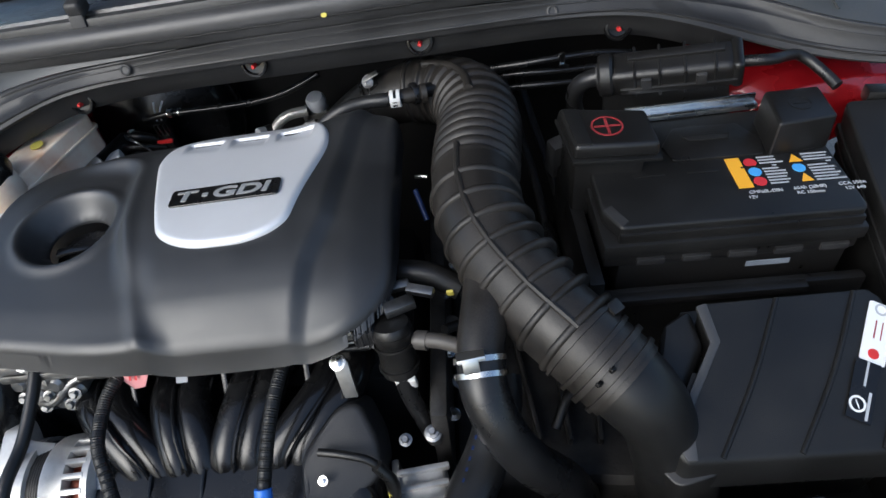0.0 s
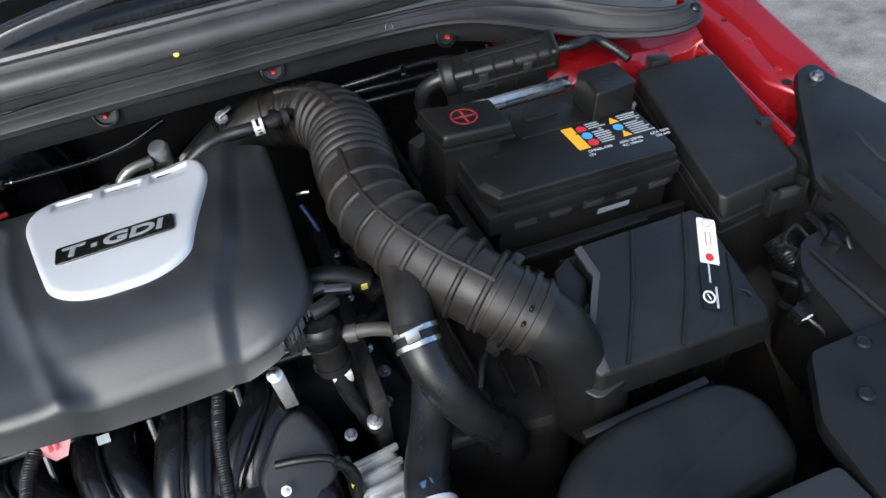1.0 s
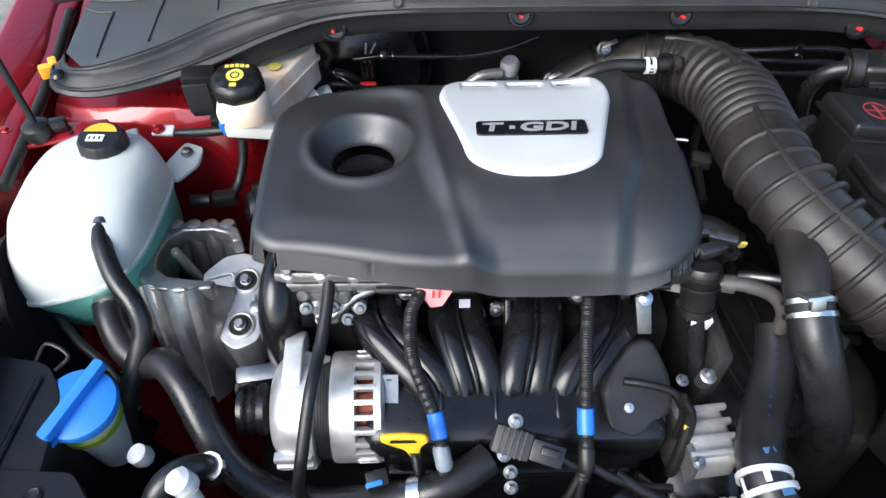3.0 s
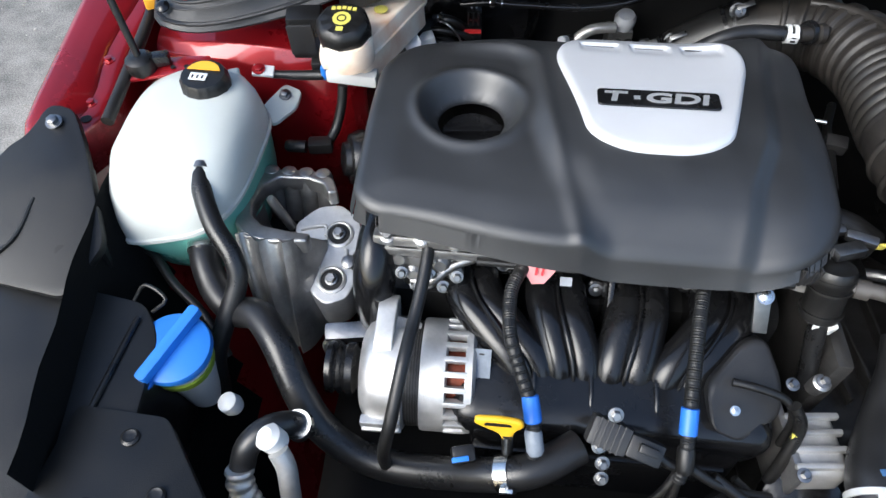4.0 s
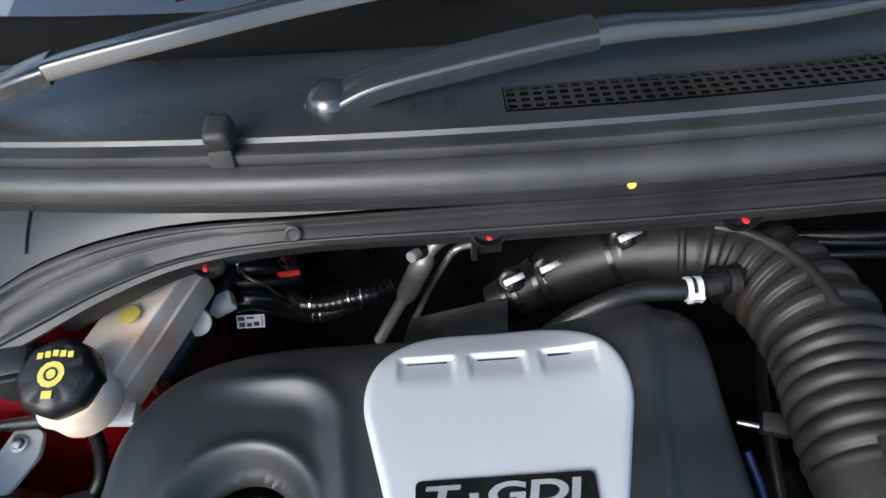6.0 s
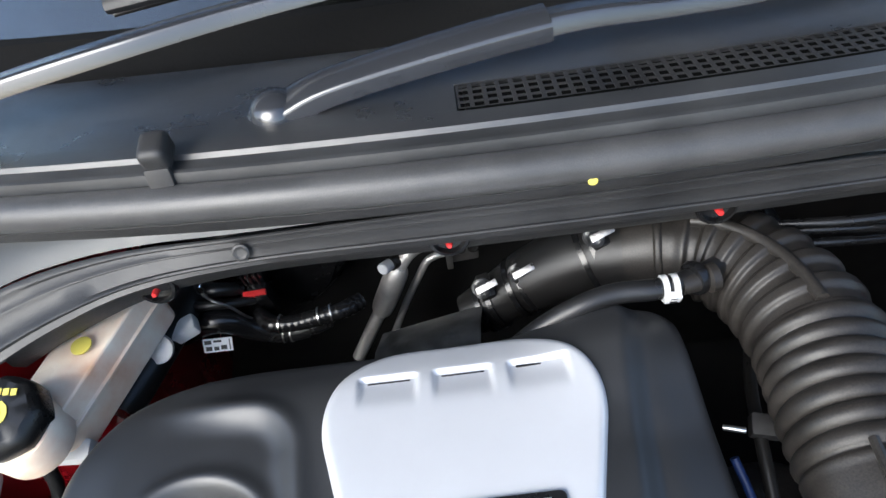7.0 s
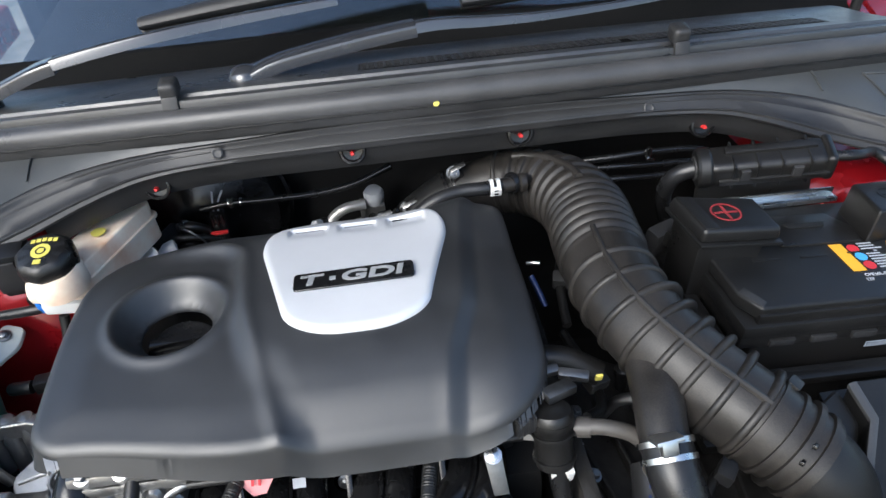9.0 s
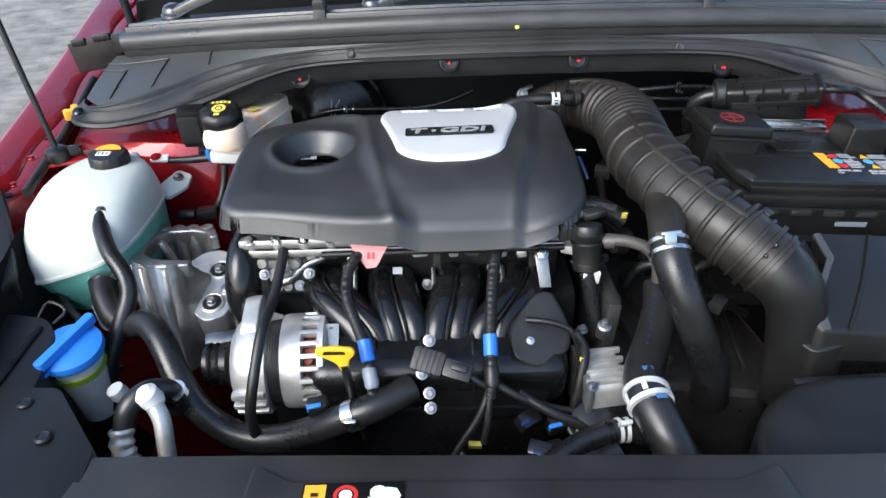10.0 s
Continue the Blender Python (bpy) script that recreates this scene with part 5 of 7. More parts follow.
part("lid_flank", prism([abx(u, v, -0.010) for u, v in ((0.06, 0.0), (0.13, 0.26), (0.0, 0.70), (-0.09, 0.55), (-0.07, 0.10))], (-0.004, -0.004, -0.045), 0.008, 3, 1.05), SATIN, abox)
part("lower_case", prism([abx(u, v, -0.046) for u, v in shape], (0.018, 0.004, -0.12), 0.006, 2, 0.80), BLACK, abox)
part("case_shoulder", prism(rounded([Vector(p) for p in ((0.262, 0.090, 0.752), (0.294, 0.036, 0.748), (0.335, 0.045, 0.752), (0.340, 0.125, 0.785), (0.292, 0.128, 0.790))], 0.010, 3), (0.01, 0.0, -0.12), 0.010, 3), BLACK, abox)
part("joint_rim", prism([abx(0.5 + (u - 0.5) * 1.05, 0.5 + (v - 0.5) * 1.06, -0.040) for u, v in shape], (0, 0, -0.010), 0.002), SATIN, abox)
part("outlet", tube([(0.252, 0.110, 0.825, 0.0375), (0.268, 0.096, 0.812, 0.0365), (0.280, 0.088, 0.795, 0.0345), (0.289, 0.083, 0.768, 0.0325), (0.296, 0.081, 0.725, 0.032)], n=32), SATIN, abox)
for k in range(10):
    part("case_rib", block((0.004, 0.010, 0.050), abx(0.10 + k * 0.09, 1.03, -0.078), (0, 0, 8), bevel=0.001), SATIN, abox)
for u in (0.2, 0.75):
    part("clip", block((0.022, 0.008, 0.026), abx(u, 1.06, -0.050), (10, 12, 8), bevel=0.002), GREYBLK, abox)
sm = plane_at(Vector((0.4955, 0.150, 0.7838)) + anorm * 0.0008, (0.0268, 0.0505, 0.0163), (AT[0] - AT[1]))
stk = part("sticker", flat(sm, [(v.x, v.y) for v in rounded([Vector((x, y, 0)) for x, y in rect(-0.030, -0.0115, 0.030, 0.0115)], 0.003, 3)], 0.0008), PAPER, abox, "white sticker with red and black print")
part("print_bar", flat(sm @ Matrix.Translation((0, 0, 0.0008)), rect(-0.006, -0.004, 0.012, -0.0030), 0.0003), DARKRED, stk)
part("print_bar", flat(sm @ Matrix.Translation((0, 0, 0.0008)), rect(-0.006, 0.0018, 0.012, 0.003), 0.0003), DARKRED, stk)
part("print_dot", flat(sm @ Matrix.Translation((0, 0, 0.0008)), disc(-0.021, 0, 0.005), 0.0003), REDBIT, stk)
part("print_bar", ring_flat(sm @ Matrix.Translation((0, 0, 0.0008)), 0.024, 0, 0.004, 0.006, 0.0003), GREYPRINT, stk)
sm2 = plane_at(Vector((0.467, 0.102, 0.7687)) + anorm * 0.0016, (0.0268, 0.0505, 0.0163), (AT[0] - AT[1]))
stk2 = part("sticker", flat(sm2, rect(-0.028, -0.011, 0.028, 0.011), 0.0008), GLOSSY, abox, "black sticker with a grey oval emblem")
sm2 = sm2 @ Matrix.Translation((0, 0, 0.0008))
part("emblem", ring_flat(sm2, -0.014, 0.003, 0.0055, 0.0075, 0.0003), PAPER, stk2)
part("print_bar", flat(sm2, [(-0.018, 0.001), (-0.016, 0.001), (-0.010, 0.005), (-0.012, 0.005)], 0.0004), PAPER, stk2)
part("print_bar", flat(sm2, rect(-0.026, -0.0075, 0.000, -0.005), 0.0003), GREYPRINT, stk2)
part("print_bar", flat(sm2, rect(0.004, -0.001, 0.028, 0.001), 0.0003), GREYPRINT, stk2)
part("lid_emblem", join(*[block((0.003, 0.014, 0.001), abx(0.92 + 0.01 * k, 0.74 + 0.012 * k, 0.001), (0, 12, 40 - 20 * k), bevel=0.0004) for k in range(4)]), GREYBLK, abox)

# intake snorkel in front of the filter box
duct = thing("air_intake_duct", "rounded black plastic intake duct", "intake duct")
part("duct", prism(rounded([Vector(p) for p in ((0.195, -0.05, 0.722), (0.235, 0.002, 0.730), (0.30, 0.020, 0.736), (0.425, 0.020, 0.735), (0.458, -0.014, 0.728), (0.452, -0.085, 0.722), (0.195, -0.115, 0.716))], 0.03, 5), (0.0, -0.01, -0.10), 0.028, 6, 1.04), SATIN, duct)

# wiring in the gap beside the fuse box
lw = thing("headlamp_wiring", "black cable boots and plugs in the gap beside the fuse box", "wiring")
part("boot", tube([(0.600, 0.150, 0.745), (0.603, 0.130, 0.735), (0.607, 0.105, 0.718), (0.610, 0.085, 0.70)], 0.016, n=18, step=0.002, ripple=lambda s: 1 + 0.07 * math.sin(800 * s)), GLOSSY, lw)
for pts, r in ((((0.640, 0.150, 0.765), (0.634, 0.120, 0.768), (0.628, 0.085, 0.752), (0.615, 0.045, 0.725)), 0.0065), (((0.655, 0.135, 0.770), (0.648, 0.105, 0.772), (0.640, 0.070, 0.750)), 0.0050), (((0.565, 0.110, 0.735), (0.575, 0.080, 0.742), (0.592, 0.055, 0.735), (0.610, 0.035, 0.715)), 0.0050), (((0.555, 0.080, 0.720), (0.562, 0.050, 0.726), (0.575, 0.020, 0.712)), 0.0045)):
    part("cable", tube(pts, r, n=12), GLOSSY, lw)
for x, y, z, rz in ((0.630, 0.100, 0.772, 30), (0.580, 0.070, 0.745, -20), (0.560, 0.055, 0.728, 15)):
    part("plug", block((0.024, 0.018, 0.018), (x, y, z), (15, 0, rz), bevel=0.003), GLOSSY, lw)
part("white_tag", block((0.010, 0.002, 0.012), (0.556, 0.044, 0.732), (30, 0, 10), bevel=0.0006), WHITE, lw, "small white tag")
part("copper_ring", tube([(0.560, 0.062, 0.730), (0.564, 0.058, 0.731)], 0.0052, n=10), YPRINT, lw)

part("duct_flange", block((0.15, 0.010, 0.018), (0.345, 0.026, 0.712), (10, 0, 2), bevel=0.003), BLACK, duct)

# ---- coolant tank ----
tank = thing("coolant_reservoir", "milky white coolant tank with green coolant and a black cap", "coolant tank")


def tank_rings(levels):
    lines = []
    for z, cx, cy, rx, ry, p in levels:
        row = []
        for k in range(49):
            w = 2 * math.pi * k / 48
            c, s = math.cos(w), math.sin(w)
            dx = rx * math.copysign(abs(c) ** p, c)
            row.append((cx + dx, cy + ry * math.copysign(abs(s) ** p, s), z + 0.30 * dx * math.exp(-((z - 0.778) / 0.035) ** 2)))
        lines.append(row)
    bm = strip(lines)
    bmesh.ops.remove_doubles(bm, verts=bm.verts[:], dist=0.0003)
    return bm


body = part("tank_body", tank_rings([(0.866, -0.592, 0.340, 0.004, 0.004, 1), (0.8655, -0.594, 0.336, 0.028, 0.032, 0.9), (0.862, -0.598, 0.328, 0.048, 0.058, 0.82), (0.854, -0.601, 0.318, 0.063, 0.078, 0.76),
                                 (0.840, -0.603, 0.308, 0.071, 0.093, 0.70), (0.820, -0.604, 0.302, 0.0745, 0.102, 0.64), (0.798, -0.605, 0.300, 0.0765, 0.106, 0.60), (0.779, -0.606, 0.300, 0.0770, 0.107, 0.60)]), TANK, tank)
part("seam", tank_rings([(0.782, -0.606, 0.300, 0.0770, 0.107, 0.60), (0.7812, -0.606, 0.300, 0.0800, 0.110, 0.60), (0.7765, -0.606, 0.300, 0.0800, 0.110, 0.60), (0.776, -0.606, 0.300, 0.0770, 0.107, 0.60)]), TANK, tank)
part("tank_lower", tank_rings([(0.778, -0.606, 0.300, 0.0765, 0.1065, 0.60), (0.742, -0.603, 0.303, 0.074, 0.100, 0.64), (0.705, -0.602, 0.306, 0.070, 0.090, 0.7), (0.690, -0.60, 0.31, 0.055, 0.066, 0.8), (0.688, -0.60, 0.31, 0.002, 0.002, 1)]), COOLANT, tank, "lower half green with coolant")
for k, x in enumerate((-0.645, -0.605, -0.570)):
    part("mould_line", tube([(x, 0.215 + 0.012 * abs(k - 1), 0.800), (x * 0.998, 0.2235 + 0.012 * abs(k - 1), 0.832), (x * 0.995, 0.256 + 0.008 * abs(k - 1), 0.8520), (x * 0.992, 0.290, 0.8600)], 0.0016, n=8), TANK, body)
cp = part("cap", lathe(bmesh.new(), ((0.021, -0.006), (0.0262, -0.004), (0.0270, 0.004), (0.0262, 0.014), (0.0232, 0.019), (0.009, 0.020)), (-0.588, 0.350, 0.862), (0.02, -0.10, 1), 60, lambda w, h: 1 + 0.025 * (math.sin(15 * w) > 0)), BLACK, tank, "black ribbed cap with a warning print")
cm = plane_at((-0.5877, 0.3480, 0.8825), (1, 0.0, -0.02), (0, 1, 0.10))
part("cap_print", flat(cm, [(0.019 * math.cos(w), 0.019 * math.sin(w)) for w in np.linspace(0.25, 2.9, 16)], 0.0006), ORANGE, cp)
part("cap_print", flat(cm, rect(-0.012, -0.012, 0.007, -0.001), 0.0006), PAPER, cp)
for k in range(3):
    part("cap_print", flat(cm, rect(-0.0095 + 0.0055 * k, -0.0095, -0.0075 + 0.0055 * k, -0.0045), 0.001), BLACK, cp)
part("spout", tube([(-0.567, 0.268, 0.842), (-0.566, 0.255, 0.843), (-0.5655, 0.240, 0.840)], 0.0070, n=14), TANK, tank)
part("vent_nub", tube([(-0.566, 0.378, 0.845), (-0.570, 0.386, 0.854), (-0.572, 0.390, 0.859)], 0.007, n=12), TANK, tank)
tb = part("mount_tab", prism(rounded([Vector(p) for p in ((-0.548, 0.375, 0.800), (-0.548, 0.395, 0.806), (-0.530, 0.432, 0.812), (-0.508, 0.428, 0.806), (-0.512, 0.408, 0.795), (-0.532, 0.375, 0.793))], 0.006, 3), (0, 0.002, -0.006), 0.002), TANK, tank)
part("tab_bolt", bolt((-0.527, 0.417, 0.806), (0.1, -0.3, 1), 0.005, 0.006), STEEL, tb)
tb = part("mount_tab", prism(rounded([Vector(p) for p in ((-0.62, 0.235, 0.745), (-0.585, 0.230, 0.745), (-0.568, 0.205, 0.70), (-0.578, 0.190, 0.685), (-0.59, 0.195, 0.69))], 0.006, 3), (0, 0.006, -0.002), 0.002), TANK, tank)
part("tab_bolt", bolt((-0.578, 0.198, 0.692), (0, -0.9, 0.3), 0.005, 0.004), STEEL, tb)
part("outlet", tube([(-0.578, 0.235, 0.756), (-0.570, 0.210, 0.762), (-0.566, 0.195, 0.763)], 0.0165, n=16), COOLANT, tank)

small = thing("overflow_hose", "slim grey rubber overflow hose from the coolant tank", "hose")
part("hose", tube([(-0.5655, 0.249, 0.8405), (-0.561, 0.226, 0.834), (-0.541, 0.190, 0.815), (-0.518, 0.166, 0.795), (-0.513, 0.150, 0.772), (-0.527, 0.125, 0.735), (-0.540, 0.105, 0.695), (-0.545, 0.095, 0.64)], 0.0105, n=16), HOSE, small)
part("spring_clip", band((-0.5645, 0.243, 0.8395), (0.2, -0.9, -0.3), 0.0110, 0.007, 0.001), STEEL, small)
big = thing("coolant_hose", "black rubber coolant hose with metal clamps", "hose")
part("hose", tube([(-0.569, 0.207, 0.7635), (-0.562, 0.184, 0.757), (-0.545, 0.158, 0.742), (-0.52, 0.140, 0.735), (-0.490, 0.128, 0.748), (-0.463, 0.100, 0.742), (-0.440, 0.068, 0.715), (-0.415, 0.045, 0.682), (-0.375, 0.030, 0.655), (-0.33, 0.022, 0.652),
                   (-0.28, 0.014, 0.672), (-0.235, 0.006, 0.700), (-0.20, 0.010, 0.712), (-0.16, 0.035, 0.715)], 0.0165, n=18), HOSE, big)
part("clamp", band((-0.5670, 0.199, 0.7620), (0.2, -1, -0.25), 0.0172, 0.009, 0.0012), CHROME, big)
cl = part("clamp", band((-0.226, 0.006, 0.704), (0.85, -0.05, 0.4), 0.0172, 0.013, 0.0012), CHROME, big)
part("ear", block((0.012, 0.004, 0.010), (-0.226, -0.013, 0.712), (30, 0, 0), bevel=0.001), CHROME, cl)

# ---- washer bottle neck ----
wash = thing("washer_filler", "blue washer cap on a white filler neck", "washer filler")
WA = Vector((0.03, -0.16, 1.0)).normalized()
part("neck", lathe(bmesh.new(), ((0.022, -0.11), (0.025, -0.06), (0.031, -0.012), (0.032, 0.0)), (-0.560, 0.078, 0.748), WA, 28), WHITE, wash)
wc = part("cap", lathe(bmesh.new(), ((0.036, -0.006), (0.038, 0.0), (0.0365, 0.006), (0.028, 0.009), (0.01, 0.010)), (-0.560, 0.078, 0.750), WA, 36), BLUE, wash)
wm = plane_at(Vector((-0.560, 0.078, 0.750)) + WA * 0.009, Vector((0.36, 0.93, 0)) - WA * WA.dot(Vector((0.36, 0.93, 0))), (-0.93, 0.36, 0))
part("grip", soften(flat(wm, [(v.x, v.y) for v in rounded([Vector((x, y, 0)) for x, y in rect(-0.043, -0.006, 0.043, 0.006)], 0.004, 3)], 0.011), 0.002, 2), BLUE, wc)
part("tab", block((0.018, 0.014, 0.005), Vector((-0.576, 0.038, 0.748)), (10, 0, 68), bevel=0.002), BLUE, wc)
part("green_print", lathe(bmesh.new(), ((0.0318, -0.026), (0.0325, -0.026), (0.0325, -0.018), (0.0318, -0.018)), (-0.5605, 0.0775, 0.747), WA, 28), GREENPRINT, wash)

# ---- engine mount ----
mount = thing("engine_mount", "ribbed cast aluminium engine mount with a bolted arm", "engine mount")
def rim_z(y):
    return 0.784 - 0.085 * (y - 0.205)


part("rim", prism([Vector((x, y, rim_z(y))) for x, y in ((-0.450, 0.214), (-0.452, 0.203), (-0.49, 0.198), (-0.520, 0.203), (-0.536, 0.222), (-0.543, 0.255), (-0.540, 0.295), (-0.528, 0.316), (-0.50, 0.320), (-0.465, 0.319), (-0.446, 0.308), (-0.436, 0.286),
     (-0.447, 0.282), (-0.456, 0.298), (-0.475, 0.305), (-0.510, 0.304), (-0.524, 0.288), (-0.527, 0.258), (-0.521, 0.236), (-0.505, 0.222), (-0.480, 0.217))], (0, 0, -0.022), 0.0035, 3), CAST, mount, "open cast rim with a scalloped back edge", angle=50)
for k in range(4):
    part("comb_lobe", lathe(bmesh.new(), ((0.0105, -0.07), (0.0105, -0.004), (0.0085, 0.001), (0.004, 0.003)), (-0.522 + 0.0205 * k, 0.316, 0.774), (0, 0.1, 1), 18), CAST, mount)
# floor in lining black, so the hollow's shade sits in its colour
part("cavity_floor", block((0.100, 0.094, 0.03), (-0.486, 0.258, 0.690), bevel=0.003), FELT, mount)
wall = []
for j in range(15):
    t = j / 14
    row = []
    for k in range(57):
        u = k / 56
        x = (-0.530 + 0.085 * u) * (1 - t) + (-0.500 + 0.058 * u) * t
        f = abs(math.sin(3.0 * math.pi * u)) ** 0.55
        row.append((x, 0.206 + 0.018 * abs(u - 0.45) * (1 - t) + 0.030 * ease(0.72, 1.0, u) - 0.052 * t ** 0.85 - 0.010 * (1 - f) * ease(1.0, 0.8, u) + 0.014 * u * t, 0.782 - 0.135 * t + 0.002 * (1 - f) * (1 - t) - 0.045 * ease(0.72, 1.0, u) * (1 - t)))
    wall.append(row)
part("fluted_wall", thicken(strip(wall), 0.006), CAST, mount, "fluted front wall", angle=70)
part("side_wall", thicken(strip([[(-0.528, 0.214, 0.780), (-0.540, 0.250, 0.774), (-0.538, 0.290, 0.77)], [(-0.512, 0.185, 0.70), (-0.53, 0.24, 0.70), (-0.53, 0.28, 0.70)], [(-0.498, 0.162, 0.648), (-0.52, 0.23, 0.64), (-0.52, 0.27, 0.64)]]), 0.006), CAST, mount)
part("stud", lathe(bmesh.new(), ((0.0055, -0.03), (0.0055, 0.020), (0.004, 0.024)), (-0.500, 0.262, 0.762), (-0.3, -0.1, 1), 10), CAST, mount)


def arm_z(y):
    return 0.739 + 0.33 * (y - 0.253)


arm = part("arm", prism(rounded([Vector((x, y, arm_z(y))) for x, y in ((-0.486, 0.262), (-0.462, 0.285), (-0.436, 0.290), (-0.412, 0.274), (-0.404, 0.246), (-0.416, 0.224), (-0.404, 0.204), (-0.412, 0.182), (-0.436, 0.172), (-0.456, 0.186), (-0.456, 0.212), (-0.450, 0.234), (-0.482, 0.246))], 0.008, 3), (0, 0.010, -0.055), 0.005, 3), ALU, mount, "bolted arm of bright cast aluminium")
AN = Vector((0, -0.313, 0.95))
for y in (0.2535, 0.2005):
    c = Vector((-0.432, y, arm_z(y)))
    part("collar", lathe(bmesh.new(), ((0.0165, -0.001), (0.0165, 0.002), (0.0140, 0.0035), (0.0130, 0.003), (0.0125, 0.0008), (0.004, 0.0006)), c, AN, 24), ALU, arm)
    part("recess", lathe(bmesh.new(), ((0.0128, 0.0), (0.0128, 0.0014), (0.006, 0.0016)), c, AN, 20), DARK, arm)
    part("bolt", bolt(c + AN * 0.002, AN, 0.0058, 0.009, 1.25), STEEL, arm)
part("dowel", lathe(bmesh.new(), ((0.008, -0.002), (0.008, 0.004), (0.005, 0.0055)), Vector((-0.416, 0.222, arm_z(0.222))), AN, 16), STEEL, arm)
for pts in (((-0.478, 0.256), (-0.45, 0.262), (-0.447, 0.250)), ((-0.421, 0.236), (-0.419, 0.225), (-0.421, 0.215)), ((-0.448, 0.238), (-0.452, 0.225), (-0.449, 0.212))):
    part("arm_rib", tube([(x, y, arm_z(y) + 0.0005) for x, y in pts], 0.0026, n=8), ALU, arm)
part("bracket", block((0.05, 0.02, 0.022), (-0.405, 0.148, 0.700), (20, 0, 10), bevel=0.005), STEEL, mount)
part("bracket_bolt", bolt((-0.418, 0.132, 0.695), (-0.2, -0.8, 0.5), 0.008, 0.010), STEEL, mount)

# vacuum pump and pipes behind the mount
pump = thing("vacuum_pump", "round black pump beside the red inner wing", "pump")
part("body", lathe(bmesh.new(), ((0.012, -0.03), (0.034, -0.026), (0.036, 0.0), (0.030, 0.012), (0.022, 0.014), (0.02, 0.02), (0.006, 0.022)), (-0.425, 0.355, 0.765), (-0.9, -0.35, 0.2), 28), GLOSSY, pump)
part("connector", join(block((0.030, 0.018, 0.016), (-0.478, 0.375, 0.765), (0, 0, 10), bevel=0.003), lathe(bmesh.new(), ((0.008, 0), (0.008, 0.022), (0.006, 0.026)), (-0.495, 0.37, 0.765), (-1, 0, 0), 12)), BLACK, pump)
part("wire", tube([(-0.452, 0.418, 0.825), (-0.455, 0.41, 0.80), (-0.462, 0.395, 0.775), (-0.470, 0.378, 0.765)], 0.006, n=10), BLACK, pump)

# ---- brake fluid reservoir ----
brake = thing("brake_reservoir", "yellowed brake fluid reservoir with a black octagonal cap", "brake reservoir")
part("body", prism(rounded([Vector(p) for p in ((-0.468, 0.418, 0.880), (-0.424, 0.414, 0.880), (-0.390, 0.500, 0.882), (-0.368, 0.560, 0.882), (-0.402, 0.575, 0.882), (-0.436, 0.505, 0.884), (-0.455, 0.455, 0.882))], 0.012, 3), (0.008, 0.0, -0.050), 0.006, 3, 0.93), MILKY, brake)
part("neck", lathe(bmesh.new(), ((0.030, -0.02), (0.030, 0.004), (0.027, 0.010)), (-0.440, 0.420, 0.882), (0, -0.15, 1), 26), MILKY, brake)
part("seam", prism(rounded([Vector(p) for p in ((-0.471, 0.414, 0.862), (-0.419, 0.410, 0.862), (-0.385, 0.498, 0.864), (-0.362, 0.560, 0.864), (-0.403, 0.580, 0.864), (-0.440, 0.508, 0.866), (-0.459, 0.457, 0.864))], 0.012, 3), (0, 0, -0.004), 0.001), MILKY, brake)
bc = part("cap", lathe(bmesh.new(), ((0.026, -0.010), (0.031, -0.008), (0.032, 0.004), (0.030, 0.012), (0.025, 0.016), (0.008, 0.0165)), (-0.443, 0.424, 0.898), (0.0, -0.2, 1), 40, lambda w, h: 1 - 0.045 * abs(math.sin(4 * w))), BLACK, brake, "black cap with yellow print")
bp = plane_at(Vector((-0.443, 0.424, 0.898)) + Vector((0, -0.196, 0.98)) * 0.0168, (1, 0.0, 0), (0, 1, 0.2))
part("cap_print", flat(bp, disc(0, -0.001, 0.0105, 12), 0.0006), YPRINT, bc)
part("cap_print", flat(bp, rect(-0.004, -0.020, 0.004, -0.014), 0.0006), YPRINT, bc)
for k in range(5):
    part("cap_print", flat(bp, rect(-0.014 + 0.006 * k, 0.0135 - 0.0008 * abs(k - 2), -0.0095 + 0.006 * k, 0.0185 - 0.0008 * abs(k - 2)), 0.0006), YPRINT, bc)
part("cap_print", ring_flat(bp, 0, -0.001, 0.004, 0.0055, 0.001), BLACK, bc)
part("warning_dot", lathe(bmesh.new(), ((0.0085, 0), (0.0085, 0.0012), (0.006, 0.0016)), (-0.413, 0.492, 0.8845), (0, -0.02, 1), 20), YPRINT, brake, "small round yellow warning mark")
part("lower_chamber", block((0.056, 0.036, 0.026), (-0.446, 0.421, 0.868), (0, 0, 10), bevel=0.010), MILKY, brake)

relay = thing("relay_box", "small black relay box fixed to the inner wing", "relay box")
part("case", block((0.040, 0.034, 0.062), (-0.494, 0.448, 0.880), (12, 0, 8), bevel=0.004), BLACK, relay)
part("front_plate", block((0.030, 0.004, 0.045), (-0.497, 0.430, 0.877), (12, 0, 8), bevel=0.002), GREYBLK, relay)
part("connector", block((0.022, 0.022, 0.020), (-0.482, 0.442, 0.838), (12, 0, 8), bevel=0.003), BLACK, relay)

earth = thing("earth_strap", "braided earth cable with white connectors on the red wing", "cable")
part("lug", block((0.026, 0.016, 0.005), (-0.548, 0.419, 0.838), (15, 4, 4), bevel=0.002), WHITE, earth)
part("lug_bolt", bolt((-0.553, 0.418, 0.841), (0, -0.3, 1), 0.005, 0.004), RED, earth)
part("cable", tube([(-0.540, 0.421, 0.833), (-0.51, 0.423, 0.832), (-0.475, 0.424, 0.834)], 0.0055, n=12, ripple=lambda s: 1 + 0.10 * math.sin(900 * s)), BLACK, earth)
